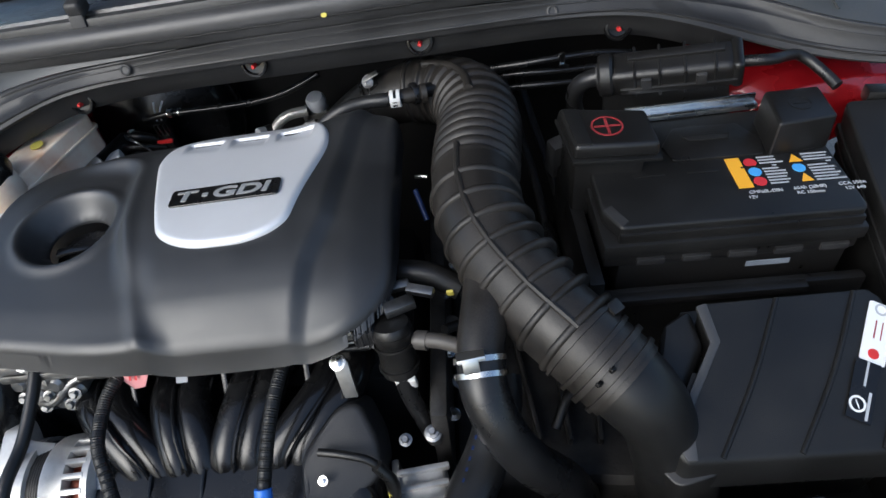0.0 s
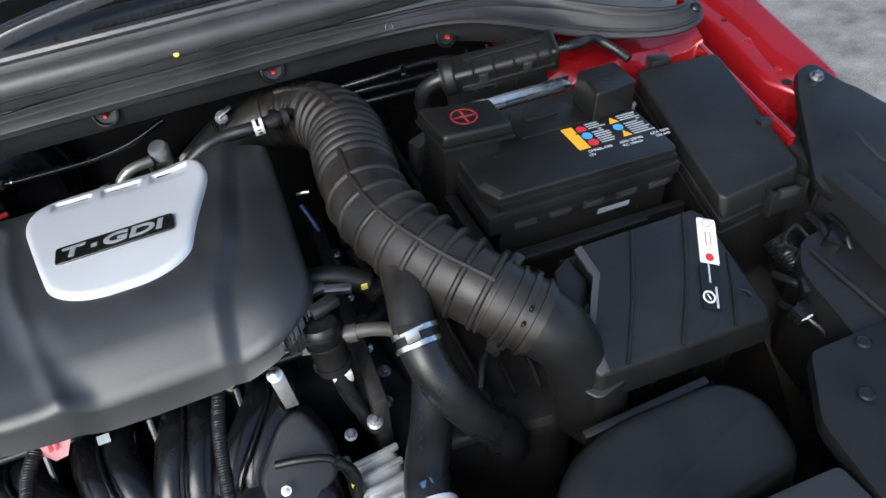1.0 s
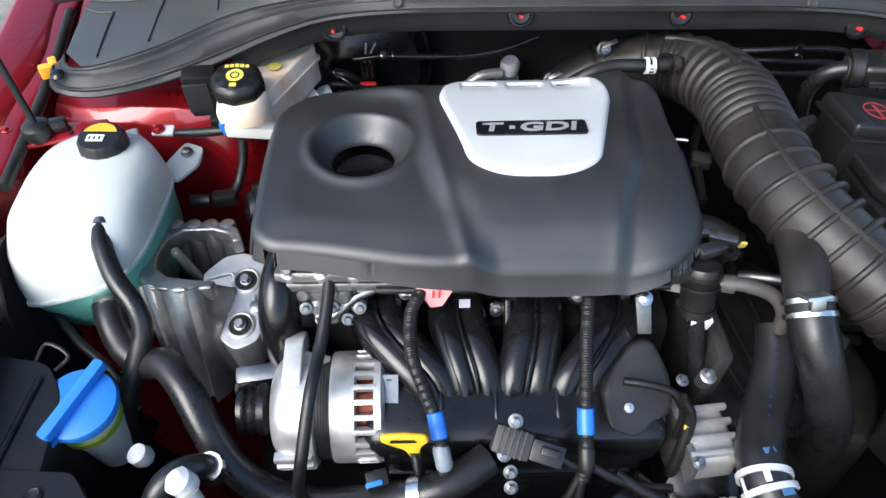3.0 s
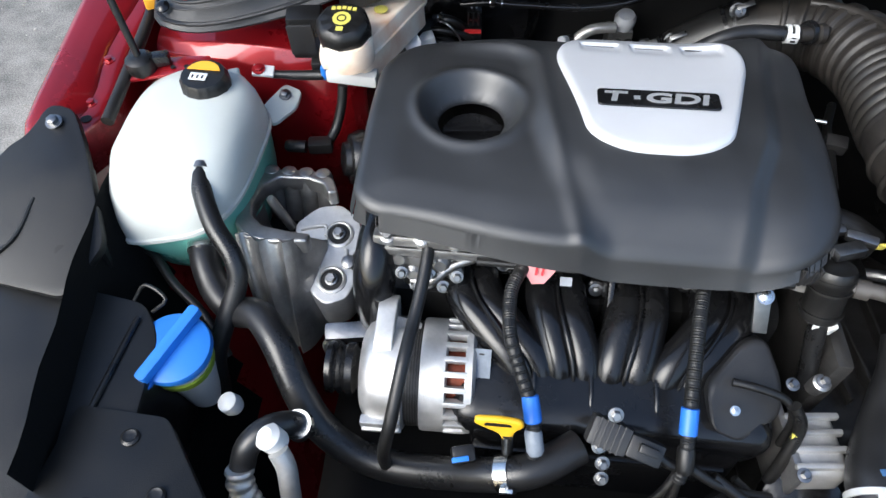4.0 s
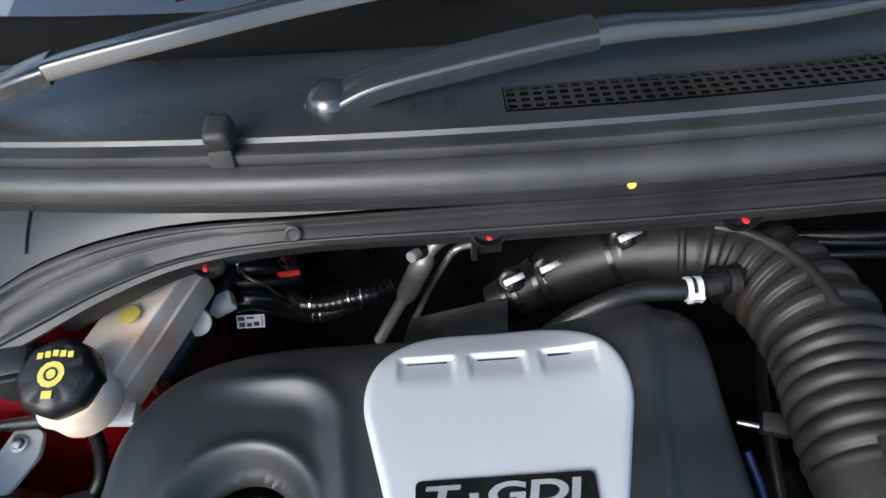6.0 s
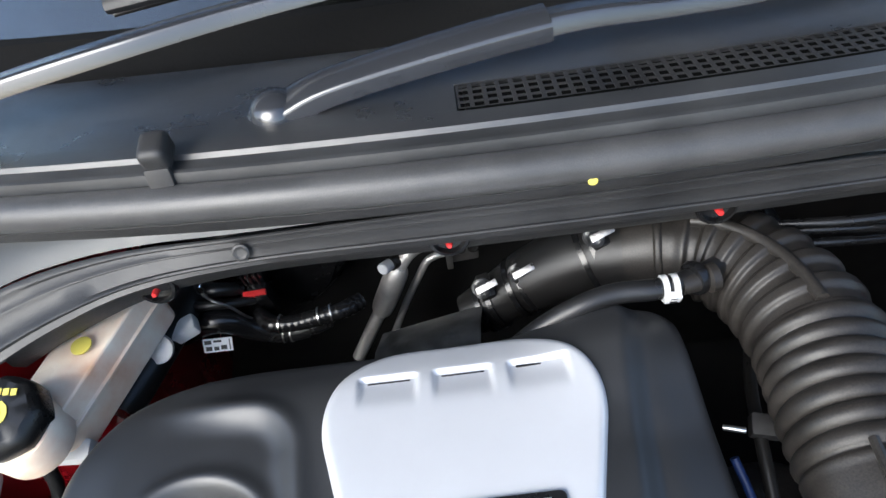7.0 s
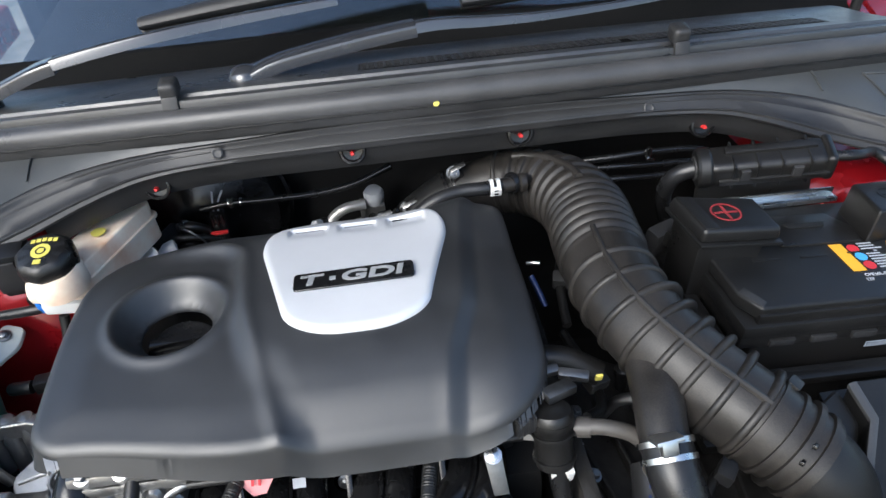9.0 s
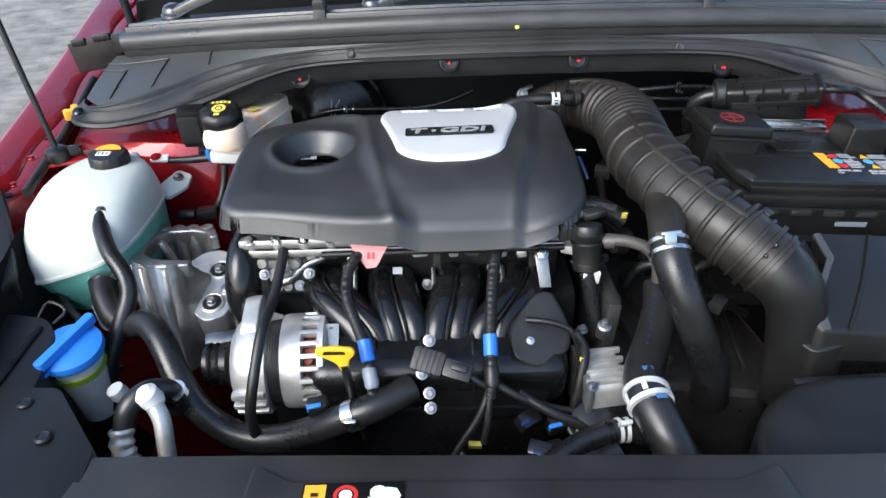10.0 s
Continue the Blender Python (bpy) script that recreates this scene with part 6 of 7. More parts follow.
part("connector", block((0.062, 0.018, 0.018), (-0.440, 0.424, 0.836), (10, 3, -2), bevel=0.004), WHITE, earth)
part("blue_cap", block((0.006, 0.016, 0.020), (-0.474, 0.426, 0.840), (10, 3, -2), bevel=0.002), BLUE, earth)

# ---- pipes behind the cover ----
booster = thing("brake_booster", "black domed brake booster on the bulkhead", "brake booster")
part("shell", lathe(bmesh.new(), ((0.03, -0.10), (0.10, -0.09), (0.113, -0.06), (0.113, -0.035), (0.10, -0.015), (0.05, 0.0), (0.03, 0.006)), (-0.33, 0.635, 0.79), (0.05, -1, 0.1), 40), GLOSSY, booster)
part("rim", lathe(bmesh.new(), ((0.110, -0.056), (0.118, -0.055), (0.118, -0.042), (0.110, -0.040)), (-0.33, 0.635, 0.79), (0.05, -1, 0.1), 40), GLOSSY, booster)
master = thing("master_cylinder", "brake master cylinder with pipe unions", "master cylinder")
part("bore", lathe(bmesh.new(), ((0.016, -0.07), (0.018, 0.06), (0.014, 0.07)), (-0.392, 0.540, 0.800), (-0.35, -0.9, 0), 18), BLACK, master)
un = part("union", lathe(bmesh.new(), ((0.004, -0.014), (0.0135, -0.003), (0.0142, 0), (0.0135, 0.0025), (0.010, 0.0018), (0.003, 0.003)), (-0.384, 0.526, 0.818), (0.1, -0.70, 0.70), 26), ALU, master, "turned aluminium union")
part("union_stem", block((0.034, 0.020, 0.014), (-0.372, 0.552, 0.806), (0, -12, 20), bevel=0.004), WHITE, un)

ac = thing("air_conditioning_pipe", "bare aluminium refrigerant pipe with a grey cap", "pipe")
part("pipe", tube([(-0.235, 0.610, 0.630), (-0.212, 0.622, 0.668), (-0.192, 0.630, 0.703), (-0.176, 0.636, 0.735), (-0.163, 0.640, 0.758), (-0.150, 0.644, 0.773), (-0.132, 0.647, 0.781), (-0.105, 0.652, 0.781)], 0.0078, n=14), ALU, ac)
part("muffler", tube([(-0.198, 0.627, 0.692, 0.0085), (-0.192, 0.629, 0.702, 0.0128), (-0.170, 0.637, 0.746, 0.0128), (-0.164, 0.639, 0.757, 0.0085)], n=18, step=0.003), ALU, ac)
part("pipe", tube([(-0.190, 0.640, 0.630), (-0.173, 0.646, 0.668), (-0.160, 0.648, 0.697), (-0.144, 0.649, 0.730), (-0.136, 0.650, 0.745), (-0.127, 0.651, 0.751), (-0.105, 0.656, 0.752)], 0.0042, n=12), ALU, ac)
part("cap", lathe(bmesh.new(), ((0.014, -0.010), (0.0155, 0.0), (0.0155, 0.006), (0.012, 0.012), (0.004, 0.013)), (-0.0912, 0.664, 0.786), (0, -0.25, 1), 24), GREYPRINT, ac, "grey valve cap")
part("valve_stem", lathe(bmesh.new(), ((0.010, -0.03), (0.010, 0.0)), (-0.0912, 0.667, 0.780), (0, -0.25, 1), 14), ALU, ac)
part("port_cap", lathe(bmesh.new(), ((0.006, -0.012), (0.0068, 0.0), (0.0068, 0.006), (0.0055, 0.0072)), (-0.1775, 0.629, 0.770), (-0.55, -0.75, 0.35), 20), GREYPRINT, ac)
part("port_stem", lathe(bmesh.new(), ((0.006, 0.0), (0.0075, 0.006), (0.0075, 0.014)), (-0.163, 0.643, 0.764), (-0.65, -0.65, 0.25), 14), BLACK, ac)
ebl = part("expansion_block", block((0.034, 0.026, 0.046), (-0.0945, 0.668, 0.752), (8, 0, 4), bevel=0.003), CAST, ac)
part("clamp_plate", block((0.007, 0.030, 0.052), (-0.111, 0.664, 0.750), (8, 0, 4), bevel=0.0015), CAST, ebl)
for x in (-0.097, -0.0825):
    part("bolt", lathe(bmesh.new(), ((0.0062, 0), (0.0062, 0.003), (0.0048, 0.0032), (0.0040, 0.001)), (x, 0.6535, 0.757), (0, -1, 0.14), 16), DARK, ebl)

loom = thing("wiring_loom", "glossy black hoses with a white tag and chrome clips", "wiring")
part("sleeve", tube([(-0.392, 0.578, 0.762, 0.011), (-0.372, 0.575, 0.778, 0.013), (-0.352, 0.572, 0.789, 0.013), (-0.336, 0.573, 0.785, 0.013), (-0.322, 0.575, 0.768, 0.012), (-0.305, 0.576, 0.756, 0.012), (-0.285, 0.575, 0.750, 0.0105), (-0.262, 0.575, 0.752, 0.009), (-0.240, 0.580, 0.757, 0.009)], n=18), GLOSSY, loom)
part("sleeve", tube([(-0.312, 0.588, 0.770), (-0.295, 0.573, 0.770), (-0.270, 0.571, 0.770), (-0.245, 0.573, 0.773), (-0.222, 0.577, 0.774), (-0.205, 0.590, 0.768)], 0.0088, n=16, step=0.002, ripple=lambda s: 1 + 0.06 * math.sin(900 * s)), GLOSSY, loom)
for p, d, r in (((-0.289, 0.5755, 0.7505), (1, 0, -0.1), 0.0106), ((-0.281, 0.5755, 0.7500), (1, 0, 0.0), 0.0106), ((-0.287, 0.572, 0.770), (1, -0.1, 0), 0.0092), ((-0.246, 0.573, 0.773), (1, 0.1, 0.1), 0.0092), ((-0.234, 0.575, 0.7738), (1, 0.15, 0), 0.0092)):
    part("clip_ring", band(p, d, r, 0.0016, 0.0010), CHROME, loom)
part("wire", tube([(-0.352, 0.592, 0.812), (-0.347, 0.580, 0.818), (-0.339, 0.574, 0.818), (-0.327, 0.574, 0.805), (-0.319, 0.576, 0.786), (-0.312, 0.582, 0.765)], 0.0015, n=8), STEEL, loom)
part("wire", tube([(-0.378, 0.590, 0.800), (-0.362, 0.580, 0.806), (-0.345, 0.579, 0.806), (-0.325, 0.583, 0.80), (-0.310, 0.592, 0.79)], 0.0050, n=10), BLACK, loom)
tagm = plane_at((-0.3525, 0.5600, 0.7640), (1, 0.05, -0.10), (0.05, 0.62, 0.78))
part("tag", flat(tagm, rect(-0.0145, -0.0072, 0.0145, 0.0072), 0.0008), PAPER, loom, "white paper tag with small print")
for x0, y0, x1, y1 in ((-0.013, 0.0015, -0.006, 0.0055), (-0.004, 0.003, 0.004, 0.0052), (-0.012, -0.0055, -0.006, -0.001), (-0.004, -0.0055, 0.001, -0.0015), (0.003, -0.0050, 0.009, -0.0005), (0.0115, -0.0055, 0.0125, 0.0055)):
    part("tag_print", flat(tagm @ Matrix.Translation((0, 0, 0.0008)), rect(x0, y0, x1, y1), 0.0004), BLACK, loom)
rc = part("connector", join(block((0.027, 0.018, 0.050), (-0.3085, 0.603, 0.775), (14, 0, 4), bevel=0.003), block((0.021, 0.014, 0.030), (-0.3065, 0.607, 0.812), (14, 0, 4), bevel=0.002)), GLOSSY, loom, "dark plug with a red lock")
part("red_lock", block((0.0235, 0.006, 0.011), (-0.3070, 0.5935, 0.7955), (14, 0, 4), bevel=0.0015), REDBIT, rc, "red lock")
for k in range(3):
    part("plug_rib", block((0.002, 0.004, 0.022), (-0.314 + 0.007 * k, 0.5985, 0.814), (14, 0, 4), bevel=0.0005), BLACK, rc)
for dx in (-0.005, 0.002):
    part("plug_wire", tube([(-0.306 + dx, 0.606, 0.824), (-0.304 + dx, 0.608, 0.838), (-0.298 + dx * 2, 0.616, 0.852)], 0.0013, n=6), GREYPRINT, rc)
part("spring_clip", join(band((-0.349, 0.592, 0.816), (0.8, -0.4, 0.3), 0.0085, 0.002, 0.0012), block((0.006, 0.004, 0.012), (-0.351, 0.585, 0.822), (20, 15, 0), bevel=0.001)), CHROME, loom)
part("pipe_stub", tube([(-0.366, 0.605, 0.806), (-0.350, 0.592, 0.816), (-0.336, 0.590, 0.815), (-0.322, 0.600, 0.800)], 0.0070, n=12), BLACK, loom)

pipe2 = thing("vacuum_pipe", "thin black vacuum pipe along the bulkhead", "pipe")
part("pipe", tube([(-0.325, 0.602, 0.834), (-0.302, 0.600, 0.838), (-0.282, 0.600, 0.840), (-0.262, 0.600, 0.839), (-0.195, 0.602, 0.837), (-0.153, 0.604, 0.838), (-0.110, 0.606, 0.845), (-0.060, 0.612, 0.862)], 0.0048, n=12), GLOSSY, pipe2)
part("clip", join(band((-0.282, 0.600, 0.840), (1, 0, 0.05), 0.0052, 0.007, 0.0016), band((-0.269, 0.600, 0.8395), (1, 0, -0.05), 0.0050, 0.002, 0.0014), block((0.006, 0.004, 0.007), (-0.281, 0.594, 0.845), (20, 0, 0), bevel=0.001)), CHROME, pipe2)

# right-hand rear: cable trough and dark pipes
trough = thing("cable_trough", "black plastic cable trough with end clamps", "cable trough")
TA = axes_of((0.136, -0.028, 0.013), (0, -0.35, 1))


def on_trough(s, u=0.0, v=0.0):
    """s along the trough, u upward, v to the front."""
    return Vector((0.298, 0.446, 0.903)) + TA @ Vector((u, v, s))


part("trunk", block((0.034, 0.038, 0.130), on_trough(0.074), bevel=0.009, segments=3, axes=TA), BLACK, trough)
part("end_drum", lathe(bmesh.new(), ((0.012, -0.008), (0.021, -0.007), (0.0235, -0.004), (0.0235, 0.006), (0.021, 0.009), (0.016, 0.010)), on_trough(0.004), TA.col[2], 28), BLACK, trough)
part("drum_face", lathe(bmesh.new(), ((0.0145, -0.0095), (0.0145, -0.007)), on_trough(0.004), TA.col[2], 22), GREYBLK, trough)
part("collar", block((0.037, 0.041, 0.012), on_trough(0.140), bevel=0.010, segments=3, axes=TA), BLACK, trough)
for s0 in (0.036, 0.062, 0.088, 0.118):
    part("strap", block((0.037, 0.041, 0.003), on_trough(s0), bevel=0.0012, axes=TA), BLACK, trough)
part("top_rail", block((0.006, 0.010, 0.100), on_trough(0.078, 0.018, -0.006), bevel=0.002, axes=TA), BLACK, trough)
part("front_rail", block((0.009, 0.005, 0.120), on_trough(0.080, -0.006, 0.020), bevel=0.002, axes=TA), BLACK, trough)
for s0 in (0.048, 0.104):
    part("latch", block((0.016, 0.005, 0.011), on_trough(s0, 0.004, 0.020), bevel=0.0015, axes=TA), GREYBLK, trough)
part("back_plate", prism([Vector(p) for p in ((0.300, 0.440, 0.886), (0.436, 0.436, 0.893), (0.446, 0.436, 0.820), (0.300, 0.440, 0.820))], (0, 0.010, 0), 0.002), BLACK, trough)
part("end_spigot", tube([on_trough(0.0), on_trough(-0.016, -0.004), on_trough(-0.030, -0.018), on_trough(-0.036, -0.050), on_trough(-0.030, -0.090)], 0.010, n=14), HOSE, trough)
cable = solo("battery_cable", tube([on_trough(0.145), on_trough(0.175, -0.002), (0.505, 0.432, 0.905), (0.525, 0.415, 0.893), (0.535, 0.395, 0.885)], 0.006, n=12), BLACK, "black battery cable to the terminal cover", "cable")
for y0, z0, dz in ((0.520, 0.888, 0.004), (0.528, 0.870, -0.001), (0.530, 0.850, 0.000)):
    solo("coolant_pipe", tube([(0.10, y0 + 0.03, z0 - 0.022), (0.165, y0 + 0.012, z0 - 0.008), (0.215, y0, z0), (0.265, y0 - 0.004, z0 + dz), (0.330, y0, z0 + dz - 0.006), (0.40, y0 + 0.01, z0 - 0.03)], 0.0042, n=12), GLOSSY,
         "thin black pipe along the bulkhead", "pipe", "bulkhead pipes")

shelf = thing("battery_side_bracket", "dark plastic brackets and plugs behind the battery", "bracket")
part("bracket", block((0.040, 0.020, 0.050), (0.250, 0.415, 0.825), (10, 0, 25), bevel=0.004), GREYBLK, shelf)
part("plug", block((0.028, 0.022, 0.020), (0.262, 0.395, 0.842), (0, 10, 30), bevel=0.004), BLACK, shelf)
part("clip", join(block((0.007, 0.005, 0.014), (0.262, 0.508, 0.896), (0, 0, 20), bevel=0.001), block((0.013, 0.004, 0.004), (0.264, 0.506, 0.887), (0, 20, 20), bevel=0.001)), CHROME, shelf)

# ---- gearbox low beside the engine ----
gear = thing("gearbox", "oily dark alloy gearbox casing below the intake hose", "gearbox")
part("casing", prism(rounded([Vector(p) for p in ((0.085, 0.12, 0.64), (0.30, 0.10, 0.62), (0.36, 0.20, 0.60), (0.34, 0.36, 0.60), (0.20, 0.44, 0.62), (0.085, 0.42, 0.65))], 0.03, 4), (0, 0, -0.20), 0.02, 3), IRON, gear)
part("bell_flange", block((0.018, 0.32, 0.16), (0.083, 0.28, 0.68), (0, 4, 0), bevel=0.006), IRON, gear)
for k in range(5):
    part("casing_rib", block((0.006, 0.20, 0.016), (0.13 + 0.042 * k, 0.25, 0.642 - 0.006 * k), (0, 4, 12 - 5 * k), bevel=0.003), IRON, gear)
random.seed(8)
for k in range(9):
    part("casing_bolt", bolt((0.094 + random.uniform(0, 0.012), 0.15 + 0.032 * k, 0.755 - 0.022 * abs(k - 4) * 0.5), (0.3, -0.2, 1), 0.0048, 0.008), STEEL if k % 2 else CHROME, gear)
sel = part("selector_lever", tube([(0.15, 0.30, 0.66), (0.17, 0.29, 0.70), (0.21, 0.27, 0.715), (0.25, 0.26, 0.71)], 0.007, n=10), STEEL, gear)
part("lever_end", lathe(bmesh.new(), ((0.010, -0.006), (0.011, 0.006), (0.006, 0.009)), (0.25, 0.26, 0.714), (0, 0, 1), 14), STEEL, sel)
part("vent_cap", lathe(bmesh.new(), ((0.008, -0.02), (0.008, 0.004), (0.011, 0.006), (0.011, 0.014), (0.006, 0.017)), (0.20, 0.36, 0.66), (0, 0, 1), 14), BLACK, gear)
shift = thing("shift_cables", "black gear cables curving down to the gearbox", "cable")
for d in (0, 0.022):
    part("cable", tube([(0.19 + d, 0.66, 0.80), (0.20 + d, 0.56, 0.79), (0.215 + d, 0.46, 0.765), (0.225 + d, 0.36, 0.735), (0.24 + d * 0.6, 0.27, 0.718)], 0.0055, n=10), BLACK, shift)
    part("sleeve", tube([(0.2225 + d, 0.385, 0.742), (0.228 + d * 0.9, 0.335, 0.730)], 0.0085, n=12, step=0.002, ripple=lambda s: 1 + 0.10 * math.sin(1500 * s)), GLOSSY, shift)
low2 = thing("gearbox_loom", "taped wiring and grey plugs on the gearbox", "wiring")
for pts in (((0.10, 0.20, 0.79), (0.125, 0.23, 0.77), (0.13, 0.29, 0.755), (0.12, 0.36, 0.75)), ((0.20, 0.13, 0.70), (0.22, 0.16, 0.715), (0.26, 0.19, 0.70), (0.30, 0.21, 0.67)), ((0.115, 0.33, 0.79), (0.12, 0.38, 0.80), (0.135, 0.44, 0.79), (0.16, 0.50, 0.78))):
    part("wire", tube(pts, 0.0055, n=10), BLACK, low2)
for x, y, z, rz in ((0.128, 0.26, 0.772, 20), (0.235, 0.165, 0.722, 50), (0.125, 0.39, 0.807, -15)):
    part("plug", block((0.024, 0.018, 0.016), (x, y, z), (12, 0, rz), bevel=0.003), GREYBLK, low2)

# ---- purge valve and hoses beside the cover ----
purge = thing("purge_valve", "black cylindrical purge valve with hoses and a plug", "valve")
part("body", lathe(bmesh.new(), ((0.015, -0.056), (0.0175, -0.054), (0.0180, -0.014), (0.0195, -0.012), (0.0195, -0.002), (0.0175, 0.002), (0.010, 0.004)), (0.056, 0.172, 0.842), (-0.02, 0.30, 0.95), 26), BLACK, purge)
for h in (-0.046, -0.020, -0.008):
    part("body_ring", band(Vector((0.056, 0.172, 0.842)) + Vector((-0.02, 0.30, 0.95)) * h, (-0.02, 0.30, 0.95), 0.0186, 0.0026, 0.0014), BLACK, purge)
for k in range(4):
    part("plug_rib", block((0.0022, 0.020, 0.020), (0.022 + 0.0052 * k, 0.1665 + 0.001 * k, 0.840), (0, 0, 12), bevel=0.0006), GREYBLK, purge)
part("plug", block((0.022, 0.022, 0.018), (0.030, 0.170, 0.838), (0, 0, 12), bevel=0.003), GREYBLK, purge)
part("plug_latch", block((0.030, 0.014, 0.010), (0.066, 0.185, 0.852), (0, 0, 20), bevel=0.002), STEEL, purge)
part("side_hose", tube([(0.076, 0.165, 0.824), (0.10, 0.158, 0.828), (0.125, 0.150, 0.822), (0.138, 0.142, 0.806), (0.142, 0.14, 0.78)], 0.0074, n=14), BROWNHOSE, purge, "grey-brown hose")
part("hose_end", lathe(bmesh.new(), ((0.0095, 0), (0.0095, 0.012)), (0.078, 0.165, 0.8243), (1, -0.3, 0.1), 14), BROWNHOSE, purge)
part("lower_clip", join(block((0.015, 0.013, 0.013), (0.058, 0.150, 0.786), (15, 0, 5), bevel=0.002), block((0.007, 0.007, 0.020), (0.068, 0.146, 0.784), (15, 0, 5), bevel=0.002)), WHITE, purge, "white hose clip")
part("lower_hose", tube([(0.058, 0.152, 0.795), (0.060, 0.146, 0.770), (0.066, 0.140, 0.74), (0.074, 0.135, 0.70)], 0.009, n=14), HOSE, purge)
for x, y, z, rz in ((0.060, 0.215, 0.846, 10), (0.085, 0.205, 0.848, -20), (0.045, 0.200, 0.836, 40)):
    part("bracket", block((0.028, 0.010, 0.008), (x, y, z), (10, 0, rz), bevel=0.002), STEEL, purge)

solo("rubber_pipe", tube([(0.030, 0.255, 0.826), (0.06, 0.25, 0.829), (0.09, 0.245, 0.826), (0.12, 0.235, 0.812)], 0.013, n=18), BLACK, "thick black rubber pipe beside the cover", "pipe")
rodb = thing("cover_fixing", "metal rod and blue plastic fixing beside the cover", "fixing")
part("rod", tube([(0.078, 0.375, 0.850), (0.085, 0.372, 0.852), (0.092, 0.37, 0.852)], 0.0022, n=10), CHROME, rodb)
part("blue_tube", tube([(0.078, 0.352, 0.850), (0.084, 0.335, 0.838), (0.088, 0.325, 0.828)], 0.0032, n=12), NAVY, rodb)
part("yellow_mark", block((0.007, 0.003, 0.010), (0.112, 0.212, 0.832), (20, 0, 0), bevel=0.001), YPRINT, rodb)

# throttle body area
throttle = thing("throttle_shield", "scuffed dark plastic shield beside the manifold", "shield")
part("shield", prism(rounded([Vector(p) for p in ((-0.042, 0.050, 0.742), (-0.046, 0.090, 0.756), (-0.010, 0.130, 0.775), (0.012, 0.135, 0.774), (0.028, 0.105, 0.752), (0.030, 0.078, 0.730), (-0.012, 0.048, 0.725))], 0.012, 4), (0.004, 0.03, -0.03), 0.006, 3), GREYBLK, throttle)
part("bolt", bolt((-0.022, 0.068, 0.7515), (0, -0.6, 0.8), 0.003, 0.003), CHROME, throttle)
part("strap", tube([(-0.025, 0.090, 0.765), (0.0, 0.085, 0.765), (0.025, 0.080, 0.757), (0.036, 0.072, 0.735), (0.035, 0.065, 0.70)], 0.004, n=10), BLACK, throttle)
part("bracket", prism([Vector(p) for p in ((-0.008, 0.158, 0.812), (0.008, 0.158, 0.812), (0.012, 0.140, 0.775), (-0.002, 0.140, 0.775))], (0, 0.004, -0.002), 0.001), STEEL, throttle)
part("bracket_bolt", bolt((0.0, 0.155, 0.814), (0, -0.5, 0.85), 0.005, 0.006), CHROME, throttle)

thermo = thing("thermostat_housing", "cast aluminium thermostat housing", "housing")
part("housing", block((0.050, 0.066, 0.070), (0.066, 0.066, 0.675), (0, 0, 6), bevel=0.010, segments=3), ALU, thermo)
for k in range(4):
    part("rib", block((0.052, 0.006, 0.008), (0.066, 0.040 + 0.017 * k, 0.712), (0, 0, 6), bevel=0.002), ALU, thermo)
part("flange", block((0.008, 0.078, 0.074), (0.041, 0.066, 0.676), (0, 0, 6), bevel=0.003), CAST, thermo)
for x, y, z in ((0.050, 0.118, 0.724), (0.078, 0.121, 0.730), (0.092, 0.040, 0.712), (0.046, 0.030, 0.712)):
    part("bolt", bolt((x, y, z), (0, -0.3, 0.95), 0.0042, 0.008), STEEL, thermo)
part("lug", lathe(bmesh.new(), ((0.009, -0.02), (0.009, 0.0), (0.006, 0.002)), (0.078, 0.121, 0.728), (0, -0.3, 0.95), 18), CAST, thermo)
part("pulley", lathe(bmesh.new(), ((0.012, -0.012), (0.040, -0.010), (0.041, 0.006), (0.034, 0.010), (0.010, 0.012)), (0.062, 0.022, 0.655), (0, -0.6, 0.8), 30), GLOSSY, thermo, "round black pulley")
part("yellow_band", tube([(0.040, 0.062, 0.730), (0.039, 0.060, 0.722)], 0.0040, n=10), YPRINT, thermo)

rad = thing("radiator_hose", "thick black radiator hose with a wide spring clamp", "hose")
part("hose", tube([(0.152, 0.160, 0.76, 0.020), (0.147, 0.130, 0.745, 0.0215), (0.130, 0.090, 0.728, 0.0225), (0.108, 0.045, 0.722, 0.023), (0.102, 0.01, 0.718, 0.0235), (0.114, -0.03, 0.700, 0.023), (0.14, -0.07, 0.66, 0.023)], n=24), HOSE, rad)
part("hose", tube([(0.07, -0.02, 0.66, 0.017), (0.03, -0.035, 0.650, 0.017), (-0.01, -0.03, 0.645, 0.017)], n=16), HOSE, rad)
cl = part("spring_clamp", join(band((0.1022, 0.012, 0.718), (-0.05, -1, -0.12), 0.0245, 0.0058, 0.0018), band((0.103, -0.003, 0.7165), (0.15, -1, -0.2), 0.0245, 0.0058, 0.0018), block((0.006, 0.016, 0.0025), (0.094, 0.004, 0.7415), (8, -18, 0), bevel=0.0008)), ZINC, rad, "wide pale zinc spring clamp")
part("clamp_tongue", block((0.010, 0.016, 0.003), (0.079, 0.000, 0.720), (10, 60, 10), bevel=0.001), ZINC, cl)
for x, y, z in ((0.104, 0.026, 0.7432), (0.109, -0.013, 0.7385)):
    part("paint_mark", block((0.012, 0.006, 0.0010), (x, y, z), (8, 6, 10), bevel=0.0002), NAVYMARK, rad, "faded blue paint mark")
for k in range(9):
    part("hose_mark", block((0.004, 0.0022, 0.0006), (0.138 - 0.0035 * k, 0.128 - 0.009 * k, 0.7745 - 0.0025 * k), (12, 0, -110), bevel=0), NAVY, rad)

